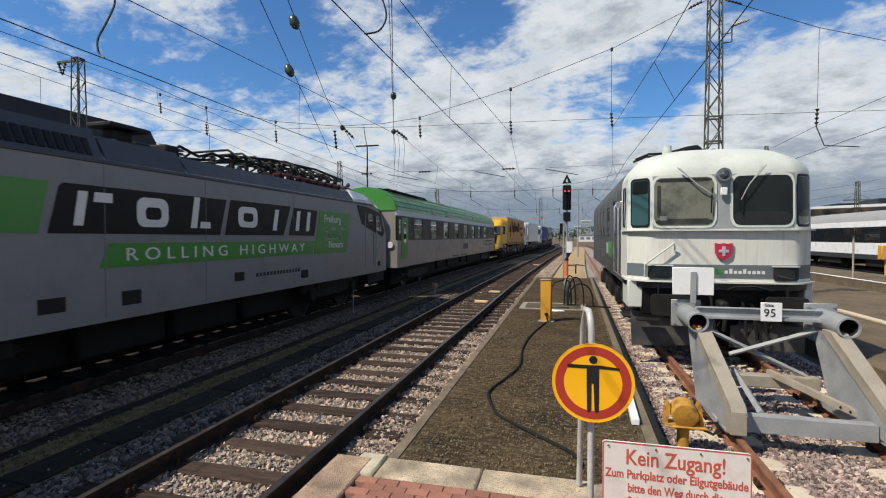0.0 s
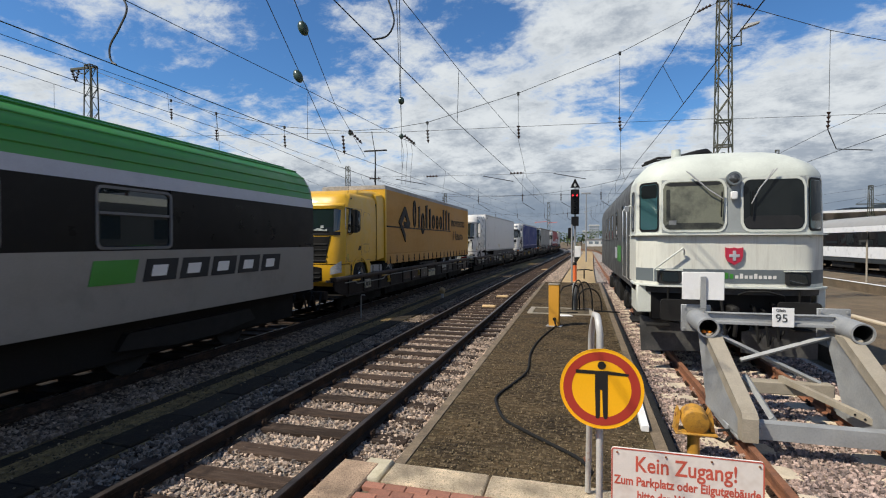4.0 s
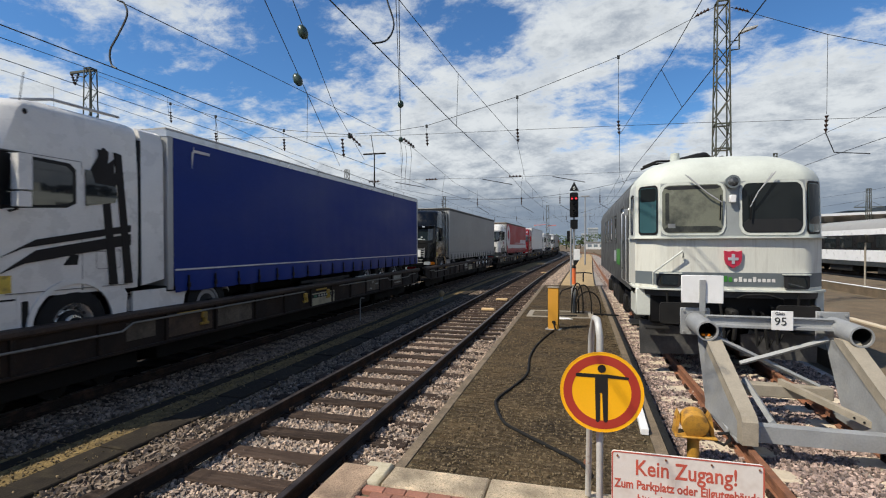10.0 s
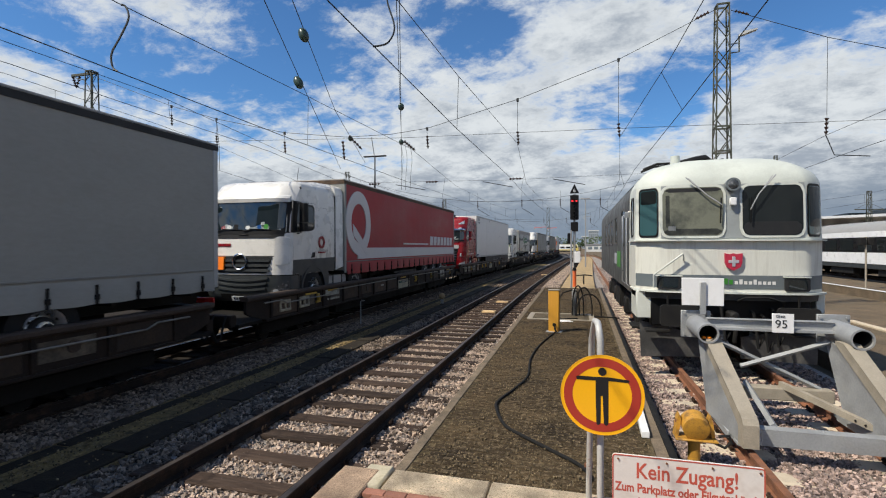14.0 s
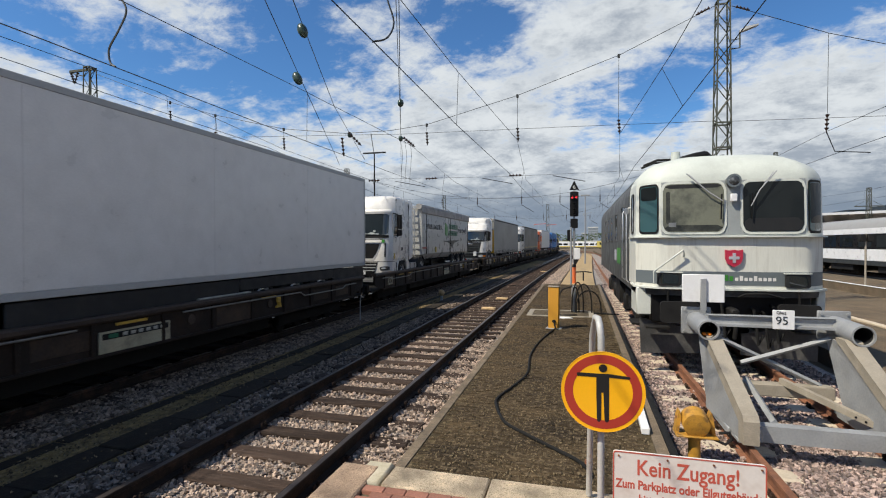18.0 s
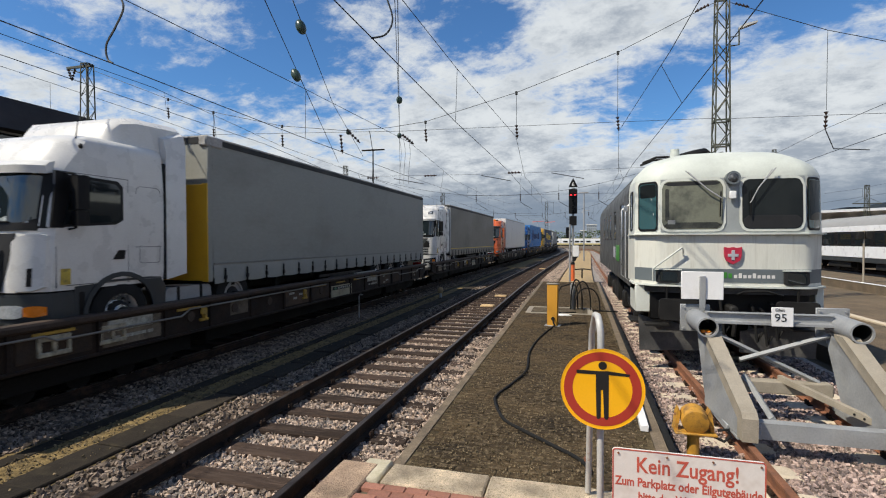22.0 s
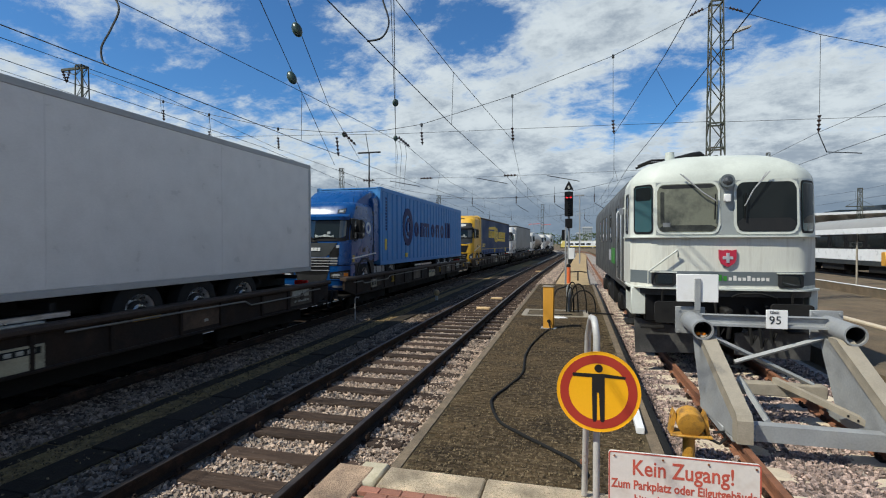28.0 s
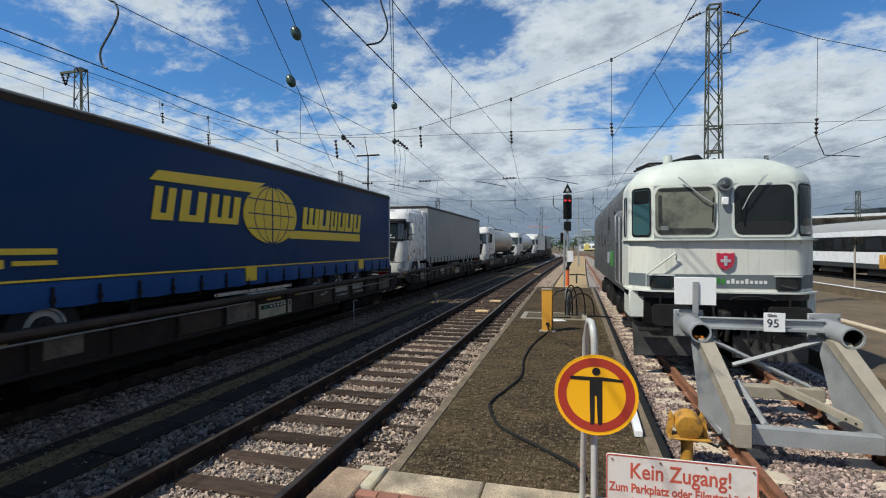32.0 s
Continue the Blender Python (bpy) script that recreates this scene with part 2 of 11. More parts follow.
# ---- materials ----
def material(name, base, rough=0.6, metal=0.0, vary=0.12, scale=6.0, fine=60.0, bump=0.1, other=None, amount=0.0, spot=3.0, spec=0.5, coat=0.0, per_object=0.0, stretch=(1, 1, 1), island=0.0, rvary=0.12, lo=0.5, hi=0.7, world=False):
    """A surface with variation at two scales, stains of another colour, fine relief and uneven gloss."""
    m = bpy.data.materials.new(name)
    m.use_nodes = True
    nt = m.node_tree
    bs = nt.nodes["Principled BSDF"]
    bs.inputs["Metallic"].default_value = metal
    bs.inputs["Specular IOR Level"].default_value = spec
    bs.inputs["Coat Weight"].default_value = coat
    bs.inputs["Coat Roughness"].default_value = 0.08
    tc = nt.nodes.new("ShaderNodeTexCoord")
    mp = nt.nodes.new("ShaderNodeMapping")
    mp.inputs["Scale"].default_value = stretch
    nt.links.new(nt.nodes.new("ShaderNodeNewGeometry").outputs["Position"] if world else tc.outputs["Object"], mp.inputs[0])

    def nz(s, d, r=0.55, off=0.0):
        n = nt.nodes.new("ShaderNodeTexNoise")
        n.inputs["Scale"].default_value = s
        n.inputs["Detail"].default_value = d
        n.inputs["Roughness"].default_value = r
        nt.links.new(mp.outputs[0], n.inputs["Vector"])
        return n.outputs[0]

    def mr(x, a, b, c, d):
        n = nt.nodes.new("ShaderNodeMapRange")
        nt.links.new(x, n.inputs[0])
        for i, v in enumerate((a, b, c, d)):
            n.inputs[i + 1].default_value = v
        return n.outputs[0]

    def mul(a, b):
        n = nt.nodes.new("ShaderNodeMath")
        n.operation = "MULTIPLY"
        nt.links.new(a, n.inputs[0])
        nt.links.new(b, n.inputs[1])
        return n.outputs[0]
    big, small = nz(scale, 4.0), nz(fine, 3.0)
    f = mul(mr(big, 0.3, 0.7, 1 - vary, 1 + vary), mr(small, 0.3, 0.7, 1 - vary * 0.7, 1 + vary * 0.7))
    if per_object:
        oi = nt.nodes.new("ShaderNodeObjectInfo")
        f = mul(f, mr(oi.outputs["Random"], 0, 1, 1 - per_object, 1 + per_object))
    if island:
        ge = nt.nodes.new("ShaderNodeNewGeometry")
        f = mul(f, mr(ge.outputs["Random Per Island"], 0, 1, 1 - island, 1 + island))
    col = nt.nodes.new("ShaderNodeVectorMath")
    col.operation = "SCALE"
    col.inputs[0].default_value = base
    nt.links.new(f, col.inputs["Scale"])
    out = col.outputs[0]
    if other is not None:
        st = nz(spot, 6.0, 0.65)
        mx = nt.nodes.new("ShaderNodeMix")
        mx.data_type = "RGBA"
        nt.links.new(mr(st, lo, hi, 0, amount), mx.inputs[0])
        nt.links.new(out, mx.inputs[6])
        mx.inputs[7].default_value = (*other, 1)
        out = mx.outputs[2]
    nt.links.new(out, bs.inputs["Base Color"])
    nt.links.new(mr(big, 0.3, 0.7, max(0.02, rough - rvary), min(1, rough + rvary)), bs.inputs["Roughness"])
    if bump:
        bp = nt.nodes.new("ShaderNodeBump")
        bp.inputs["Strength"].default_value = bump
        bp.inputs["Distance"].default_value = 0.02
        nt.links.new(small, bp.inputs["Height"])
        nt.links.new(bp.outputs[0], bs.inputs["Normal"])
    return m


def glass(name, tint, rough=0.03, see=0.0):
    """A window pane. see: how much of it lets the view through."""
    m = bpy.data.materials.new(name)
    m.use_nodes = True
    bs = m.node_tree.nodes["Principled BSDF"]
    bs.inputs["Base Color"].default_value = (*tint, 1)
    bs.inputs["Roughness"].default_value = rough
    bs.inputs["Transmission Weight"].default_value = see
    bs.inputs["IOR"].default_value = 1.5 if not see else 1.2
    bs.inputs["Coat Weight"].default_value = 0.6
    bs.inputs["Coat Roughness"].default_value = 0.02
    return m


def glow(name, colour, power):
    m = bpy.data.materials.new(name)
    m.use_nodes = True
    bs = m.node_tree.nodes["Principled BSDF"]
    bs.inputs["Base Color"].default_value = (*colour, 1)
    bs.inputs["Emission Color"].default_value = (*colour, 1)
    bs.inputs["Emission Strength"].default_value = power
    return m


def paint(name, c, rough=0.35, dirt=0.25, coat=0.2, **kw):
    kw.setdefault("spot", 1.6)
    return material(name, c, rough, 0.0, 0.05, 2.5, 40, 0.02, (0.10, 0.095, 0.085), dirt, coat=coat, **kw)


M_BALLAST = material("ballast_bed", (0.27, 0.24, 0.215), 0.95, 0, 0.45, 9.0, 38, 1.0, (0.14, 0.12, 0.10), 0.5, 1.2, spec=0.18)
M_STONE = material("ballast_stone", (0.33, 0.252, 0.195), 0.9, 0, 0.25, 14.0, 70, 0.3, (0.16, 0.15, 0.145), 0.9, 6.0, island=0.75)
M_STONE_PINK = material("pink_ballast_stone", (0.29, 0.215, 0.185), 0.9, 0, 0.25, 14.0, 70, 0.3, (0.15, 0.125, 0.12), 0.9, 6.0, island=0.7)
M_STONE_GREY = material("grey_ballast_stone", (0.175, 0.135, 0.105), 0.9, 0, 0.25, 14.0, 70, 0.3, (0.055, 0.047, 0.04), 0.9, 5.0, island=0.7, spec=0.18)
# darker than the other stones: the train's shade is mixed into the colour
M_STONE_SHADED = material("shade_darkened_ballast_stone", (0.19, 0.148, 0.115), 0.9, 0, 0.25, 14.0, 70, 0.3, (0.05, 0.043, 0.038), 0.9, 5.0, island=0.75, spec=0.18)
M_STONE_BROWN = material("brown_grit_stone", (0.14, 0.108, 0.066), 0.9, 0, 0.2, 14.0, 70, 0.3, island=0.7, spec=0.18)
M_DIRT = material("yard_dirt", (0.13, 0.098, 0.065), 0.95, 0, 0.3, 1.2, 30, 0.6, (0.085, 0.08, 0.06), 0.7, 0.7, spec=0.18)
M_PLANK = material("sandy_board", (0.58, 0.40, 0.21), 0.85, 0, 0.2, 6, 40, 0.2, (0.35, 0.25, 0.14), 0.5, 4.0)
M_SAND = material("sandy_ground", (0.35, 0.25, 0.125), 0.95, 0, 0.25, 1.5, 40, 0.5, (0.2, 0.16, 0.11), 0.6, 1.0)
M_SLAB = material("weathered_concrete", (0.088, 0.070, 0.046), 0.92, 0, 0.45, 3.0, 34, 0.8, (0.24, 0.20, 0.14), 0.65, 9.0, lo=0.54, hi=0.74, spec=0.18)
M_EDGE = material("dirty_kerb_edge", (0.15, 0.115, 0.078), 0.92, 0, 0.4, 5.0, 60, 0.6, (0.10, 0.075, 0.045), 0.8, 4.0, world=True)
M_KERB = material("pale_kerb_concrete", (0.50, 0.405, 0.285), 0.9, 0, 0.5, 3.0, 130, 1.0, (0.20, 0.145, 0.085), 0.8, 48.0, per_object=0.1, world=True, lo=0.52, hi=0.66)
M_KERB_BROWN = material("brown_aggregate_kerb", (0.40, 0.285, 0.195), 0.92, 0, 0.45, 3.0, 120, 1.0, (0.19, 0.115, 0.075), 0.8, 55.0, per_object=0.12, world=True, lo=0.50, hi=0.64)
M_BRICK = material("red_paver", (0.28, 0.125, 0.085), 0.9, 0, 0.18, 10, 80, 0.3, (0.18, 0.08, 0.06), 0.5, 6.0, per_object=0.2)
M_WOOD = material("tarred_wood", (0.042, 0.028, 0.021), 0.85, 0, 0.3, 3.0, 18, 0.7, (0.115, 0.084, 0.066), 0.55, 5.0, per_object=0.4, stretch=(0.5, 5.0, 3.0), world=True, spec=0.18)
M_SLEEPER_C = material("concrete_sleeper", (0.52, 0.44, 0.33), 0.9, 0, 0.12, 6.0, 60, 0.25, (0.3, 0.22, 0.15), 0.5, 3.0, per_object=0.12)
M_RAIL = material("rail_web", (0.022, 0.016, 0.013), 0.75, 0.2, 0.3, 6.0, 50, 0.3, (0.12, 0.065, 0.04), 0.5, 3.0, spec=0.18)
M_RAIL_TOP = material("worn_rail_head", (0.10, 0.082, 0.07), 0.42, 0.7, 0.25, 3.0, 60, 0.1, (0.03, 0.022, 0.017), 0.6, 4.0)
M_RAIL_SHINE = material("polished_rail_head", (0.34, 0.33, 0.32), 0.3, 1.0, 0.08, 3.0, 60, 0.02)
M_RUST = material("rusty_rail", (0.21, 0.088, 0.045), 0.85, 0.1, 0.25, 6.0, 60, 0.4, (0.09, 0.05, 0.035), 0.6, 4.0)
M_GALV = material("galvanised_steel", (0.30, 0.31, 0.318), 0.6, 0.3, 0.12, 4.0, 40, 0.06, (0.36, 0.35, 0.32), 0.5, 2.5)
M_GALV_OLD = material("weathered_zinc", (0.30, 0.265, 0.21), 0.75, 0.15, 0.12, 6.0, 60, 0.15, (0.24, 0.2, 0.14), 0.5, 4.0)
M_STEEL_DARK = material("dark_steel", (0.012, 0.0115, 0.011), 0.7, 0.1, 0.25, 5.0, 50, 0.15, spec=0.3)
M_BLACK = material("black_paint", (0.006, 0.006, 0.0065), 0.5, 0, 0.2, 5.0, 60, 0.05, spec=0.22)
M_RUBBER = material("black_rubber", (0.010, 0.010, 0.010), 0.8, 0, 0.2, 8.0, 60, 0.15, spec=0.25)
M_YELLOW = paint("yellow_enamel", (0.55, 0.27, 0.03), 0.5, 0.3)
M_SIGN_YELLOW = material("sign_yellow", (0.86, 0.43, 0.008), 0.4, 0, 0.03, 3.0, 60, 0.0)
M_SIGN_RED = material("sign_red", (0.36, 0.035, 0.02), 0.45, 0, 0.04, 3.0, 60, 0.0)
M_SIGN_BLACK = material("sign_black", (0.012, 0.012, 0.012), 0.45, 0, 0.1, 4, 60, 0.0)
M_WHITE = material("white_enamel", (0.72, 0.72, 0.72), 0.4, 0, 0.04, 4.0, 60, 0.02, (0.5, 0.47, 0.42), 0.35, 3.0)
M_BOARD_WHITE = material("worn_white_board", (0.66, 0.62, 0.58), 0.5, 0, 0.05, 5.0, 80, 0.05, (0.42, 0.34, 0.28), 0.55, 5.0)
M_BOARD_RED = material("faded_red_print", (0.46, 0.085, 0.055), 0.55, 0, 0.12, 8.0, 60, 0.02)
# ballast with the shade by the train put into its near-black base colour
M_BALLAST_SHADED = material("shade_darkened_ballast_bed", (0.022, 0.018, 0.015), 0.95, 0, 0.45, 9.0, 38, 1.0, (0.018, 0.016, 0.014), 0.5, 1.2, spec=0.18)
M_TROUGH = material("grimy_trough_lid", (0.026, 0.021, 0.016), 0.92, 0, 0.3, 3.0, 40, 0.4, (0.055, 0.045, 0.028), 0.7, 3.5, per_object=0.25, world=True, spec=0.18)
M_GRIT = material("dull_grit", (0.175, 0.125, 0.055), 0.95, 0, 0.5, 9.0, 60, 0.9, (0.05, 0.042, 0.028), 0.9, 4.0, spec=0.18)
M_SETT = material("dark_brown_sett", (0.052, 0.036, 0.019), 0.9, 0, 0.60, 1.1, 45, 1.0, (0.23, 0.175, 0.11), 0.85, 13.0, per_object=0.10, lo=0.50, hi=0.72, stretch=(1.0, 1.3, 1.0), world=True, spec=0.18)
M_SETT_FAR = material("dark_brown_setts", (0.052, 0.036, 0.019), 0.9, 0, 0.60, 1.1, 45, 1.0, (0.23, 0.175, 0.11), 0.85, 13.0, island=0.10, lo=0.50, hi=0.72, stretch=(1.0, 1.3, 1.0), world=True, spec=0.18)
M_JOINT = material("sandy_joint", (0.06, 0.045, 0.024), 0.95, 0, 0.5, 4.0, 80, 0.6, (0.17, 0.13, 0.075), 0.8, 2.6, lo=0.50, hi=0.62, world=True, spec=0.18)
M_MAST = material("mast_green_steel", (0.065, 0.072, 0.055), 0.7, 0.2, 0.2, 4.0, 40, 0.1, (0.14, 0.10, 0.07), 0.5, 3.0)
M_WIRE = material("aged_copper_wire", (0.022, 0.025, 0.026), 0.6, 0.3, 0.1, 3.0, 20, 0.0)
M_INSUL = material("green_insulator", (0.03, 0.055, 0.04), 0.35, 0, 0.2, 6.0, 40, 0.02)
M_INSUL_BROWN = material("brown_porcelain", (0.05, 0.028, 0.022), 0.25, 0, 0.1, 6.0, 40, 0.0)


def revolve(profile, n=22):
    """A round body about the x axis from (x, radius) pairs."""
    return Geo().loft([[(x, r * math.cos(6.2831853 * i / n), r * math.sin(6.2831853 * i / n)) for i in range(n)] for x, r in profile])


P_WHITE = paint("lorry_white", (0.64, 0.625, 0.59), 0.3, 0.05)
P_BLACK = paint("lorry_black", (0.004, 0.0045, 0.0055), 0.18, 0.01, 0.05, spec=0.35)
P_RED = paint("lorry_red", (0.23, 0.008, 0.013), 0.3, 0.06, 0.06, spec=0.35)
P_ORANGE = paint("lorry_orange", (0.50, 0.10, 0.03), 0.3, 0.12, 0.4)
P_BLUE = paint("lorry_blue", (0.005, 0.055, 0.20), 0.3, 0.06, 0.08, spec=0.35)
P_YELLOW = paint("lorry_yellow", (0.61, 0.345, 0.018), 0.42, 0.14, 0.06)
P_REDPIPE = paint("dull_red_pipe", (0.16, 0.015, 0.02), 0.5, 0.2, 0.0)
P_TIPPER = paint("tipper_pale_grey", (0.37, 0.37, 0.355), 0.32, 0.08, 0.2)
P_DARKGREEN = paint("dark_green_print", (0.012, 0.11, 0.055), 0.45, 0.1, 0.0)
P_TIE = material("dirty_tie_plate", (0.30, 0.265, 0.19), 0.7, 0, 0.3, 6.0, 40, 0.1, (0.10, 0.08, 0.05), 0.7, 7.0)
P_HEM = material("hem_grey", (0.20, 0.195, 0.18), 0.6, 0, 0.1, 3.0, 40, 0.05)
P_SLATE = paint("slate_grey_plastic", (0.024, 0.029, 0.032), 0.5, 0.15, 0.1)
P_SILVER = paint("silver_trim", (0.34, 0.345, 0.35), 0.35, 0.1)
P_DARKGREY = paint("dark_grey_plastic", (0.016, 0.0165, 0.0175), 0.6, 0.15, 0.0, spec=0.3)
P_CHROME = material("chrome", (0.75, 0.76, 0.78), 0.15, 1.0, 0.05, 5, 60, 0.0)
P_LAMP = material("lamp_lens", (0.45, 0.47, 0.48), 0.12, 0.3, 0.2, 12, 40, 0.1)
P_LAMP_DARK = material("smoked_lamp_glass", (0.06, 0.065, 0.07), 0.1, 0.2, 0.3, 14, 40, 0.1, (0.5, 0.5, 0.5), 0.5, 16.0)
P_PAPER = material("papers_behind_glass", (0.30, 0.33, 0.33), 0.2, 0, 0.5, 9, 40, 0.0, (0.05, 0.06, 0.06), 0.8, 8.0)
P_SEAM = material("panel_gap", (0.12, 0.12, 0.12), 0.7, 0, 0.1, 5, 60, 0.0)
P_STICKER = material("yellow_black_sticker", (0.5, 0.36, 0.05), 0.5, 0, 0.2, 8, 60, 0.0, (0.03, 0.03, 0.03), 0.8, 7.0)
P_ROOFSHEET = material("weathered_roof_sheet", (0.33, 0.32, 0.30), 0.8, 0, 0.25, 2.0, 30, 0.2, (0.15, 0.14, 0.13), 0.7, 2.5)
P_FRONT = material("dusty_grey_aluminium", (0.36, 0.365, 0.36), 0.5, 0.15, 0.08, 3, 40, 0.03, (0.24, 0.235, 0.22), 0.4, 1.5)
P_TANK_GREY = material("fuel_tank_grey", (0.30, 0.31, 0.32), 0.45, 0.4, 0.1, 3, 40, 0.03, (0.14, 0.13, 0.12), 0.5, 2.0)
P_AMBER = material("amber_lens", (0.75, 0.20, 0.01), 0.25, 0, 0.1, 9, 60, 0.05)
P_REDLENS = material("red_lens", (0.45, 0.012, 0.012), 0.25, 0, 0.1, 9, 60, 0.05)
P_GLASS = glass("cab_glass", (0.010, 0.016, 0.019), 0.02)
P_GLASS.node_tree.nodes["Principled BSDF"].inputs["Coat Weight"].default_value = 1.0
P_GLASS.node_tree.nodes["Principled BSDF"].inputs["Coat IOR"].default_value = 1.45
P_GLASS_DARK = glass("dark_side_glass", (0.012, 0.016, 0.018), 0.05)
P_ALU = material("brushed_aluminium", (0.55, 0.56, 0.57), 0.35, 0.8, 0.1, 4, 40, 0.03, (0.2, 0.19, 0.17), 0.4, 3.0)
P_PLATE = material("plate_white", (0.62, 0.63, 0.62), 0.4, 0, 0.05, 5, 50, 0.0)
P_ADR = material("hazard_orange", (0.85, 0.20, 0.01), 0.4, 0, 0.04, 5, 50, 0.0)
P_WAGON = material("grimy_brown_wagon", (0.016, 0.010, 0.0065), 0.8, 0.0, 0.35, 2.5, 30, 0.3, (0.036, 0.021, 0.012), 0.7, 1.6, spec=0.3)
# worn brown, made paler so the colour carries skylight on the top rail
P_WAGON_RAIL = material("worn_skylit_wagon_edge", (0.05, 0.035, 0.026), 0.7, 0.1, 0.35, 3.0, 40, 0.2, (0.022, 0.016, 0.013), 0.7, 1.2, spec=0.3)
P_WAGON_LABEL = material("dirty_wagon_label", (0.34, 0.33, 0.28), 0.7, 0, 0.3, 6.0, 40, 0.1, (0.08, 0.07, 0.06), 0.8, 7.0)
P_WAGON_PANEL = material("faded_wagon_panel", (0.056, 0.036, 0.023), 0.75, 0, 0.35, 4.0, 30, 0.2, (0.025, 0.019, 0.016), 0.85, 2.4, per_object=0.45, spec=0.3)
P_WAGON_PALE = material("pale_worn_wagon_panel", (0.115, 0.092, 0.066), 0.75, 0, 0.35, 4.0, 30, 0.2, (0.04, 0.03, 0.024), 0.85, 3.0, per_object=0.35, spec=0.3)
P_WAGON_PIPE = material("dusty_brake_pipe", (0.20, 0.185, 0.16), 0.6, 0.3, 0.2, 5.0, 40, 0.1, (0.06, 0.05, 0.04), 0.7, 4.0)
P_WAGON_CREAM = material("dirty_cream_plate", (0.34, 0.30, 0.20), 0.7, 0, 0.2, 3.0, 40, 0.1, (0.12, 0.10, 0.07), 0.7, 3.5)
P_WAGON_MARK = material("wagon_yellow_mark", (0.40, 0.24, 0.03), 0.65, 0, 0.3, 6, 60, 0.05, (0.06, 0.045, 0.03), 0.75, 6.0, per_object=0.5)
# near black: the shade below the vehicles is put into this colour
P_DECK = material("shade_black_deck", (0.009, 0.008, 0.007), 0.8, 0.0, 0.3, 2.0, 30, 0.2, spec=0.2)
P_TARP_GREY = material("grey_tarpaulin", (0.265, 0.268, 0.245), 0.55, 0, 0.06, 0.8, 20, 0.08, (0.16, 0.155, 0.14), 0.45, 0.7, spec=0.25, stretch=(1, 0.4, 1))
P_TARP_DARK = material("dark_grey_tarpaulin", (0.19, 0.182, 0.156), 0.55, 0, 0.06, 0.8, 20, 0.08, (0.10, 0.10, 0.09), 0.45, 0.7, spec=0.25, stretch=(1, 0.4, 1))
P_TARP_GREY2 = material("pale_grey_tarpaulin", (0.262, 0.262, 0.245), 0.55, 0, 0.06, 0.8, 20, 0.08, (0.2, 0.195, 0.175), 0.4, 0.7, spec=0.25, stretch=(1, 0.4, 1))
P_TARP_BLUE = material("blue_tarpaulin", (0.007, 0.025, 0.165), 0.55, 0, 0.06, 0.8, 20, 0.06, (0.010, 0.03, 0.14), 0.3, 0.7, spec=0.2, stretch=(1, 0.4, 1))
P_TARP_BLUE_HEM = material("bright_blue_hem", (0.009, 0.055, 0.18), 0.55, 0, 0.1, 2.0, 20, 0.06, (0.008, 0.045, 0.15), 0.5, 2.0, spec=0.2)
P_TARP_NAVY = material("navy_tarpaulin", (0.0035, 0.029, 0.098), 0.55, 0, 0.06, 0.8, 20, 0.06, (0.006, 0.036, 0.095), 0.4, 0.7, spec=0.2, stretch=(1, 0.4, 1))
P_TARP_TAN = material("ochre_tarpaulin", (0.46, 0.24, 0.06), 0.6, 0, 0.10, 0.8, 20, 0.10, (0.31, 0.15, 0.033), 0.5, 0.8, spec=0.2, stretch=(1, 0.4, 1))
P_TARP_RED = material("red_tarpaulin", (0.33, 0.035, 0.04), 0.55, 0, 0.08, 0.8, 20, 0.08, (0.2, 0.05, 0.05), 0.4, 0.7, spec=0.25, stretch=(1, 0.4, 1))
P_TARP_PALE = material("pale_tarpaulin_print", (0.58, 0.55, 0.54), 0.55, 0, 0.06, 1.0, 20, 0.06)
P_BOX_WHITE = paint("insulated_white_panel", (0.64, 0.625, 0.60), 0.38, 0.05)
P_CONTAINER = paint("container_blue", (0.06, 0.21, 0.48), 0.5, 0.15, 0.0, spec=0.25)
P_CONT_DARK = material("container_navy_print", (0.008, 0.016, 0.085), 0.55, 0, 0.06, 2.0, 30, 0.02, spec=0.2)
P_TANK = material("dull_steel_tank", (0.42, 0.38, 0.33), 0.38, 0.7, 0.1, 1.2, 30, 0.05, (0.2, 0.17, 0.14), 0.5, 1.0)
P_LKW_YELLOW = material("yellow_print", (0.72, 0.50, 0.03), 0.5, 0, 0.06, 2.0, 30, 0.02)
P_PRINT_BLACK = material("black_print", (0.012, 0.010, 0.009), 0.6, 0, 0.1, 2.0, 30, 0.02, spec=0.25)
P_PRINT_GREY = material("grey_print", (0.16, 0.17, 0.175), 0.5, 0, 0.06, 2.0, 30, 0.02)
P_GREEN = paint("fresh_green", (0.04, 0.215, 0.026), 0.42, 0.15, 0.1)
P_LOCO_GREY = paint("loco_silver_grey", (0.185, 0.188, 0.192), 0.42, 0.25, 0.05)
P_LOCO_ROOF = paint("loco_roof_slate", (0.04, 0.048, 0.056), 0.55, 0.3, 0.0)
P_COACH_GREY = paint("coach_grey", (0.215, 0.20, 0.18), 0.42, 0.3, 0.1)
P_COACH_LILAC = paint("coach_pale_band", (0.36, 0.365, 0.40), 0.4, 0.15, 0.1)
P_COACH_DARK = paint("coach_window_band", (0.006, 0.0055, 0.006), 0.35, 0.05, 0.0, spec=0.14)


def oblong(y0, y1, z0, z1, slant=0.0):
    return [(y0, z0), (y1, z0), (y1 + slant, z1), (y0 + slant, z1)]




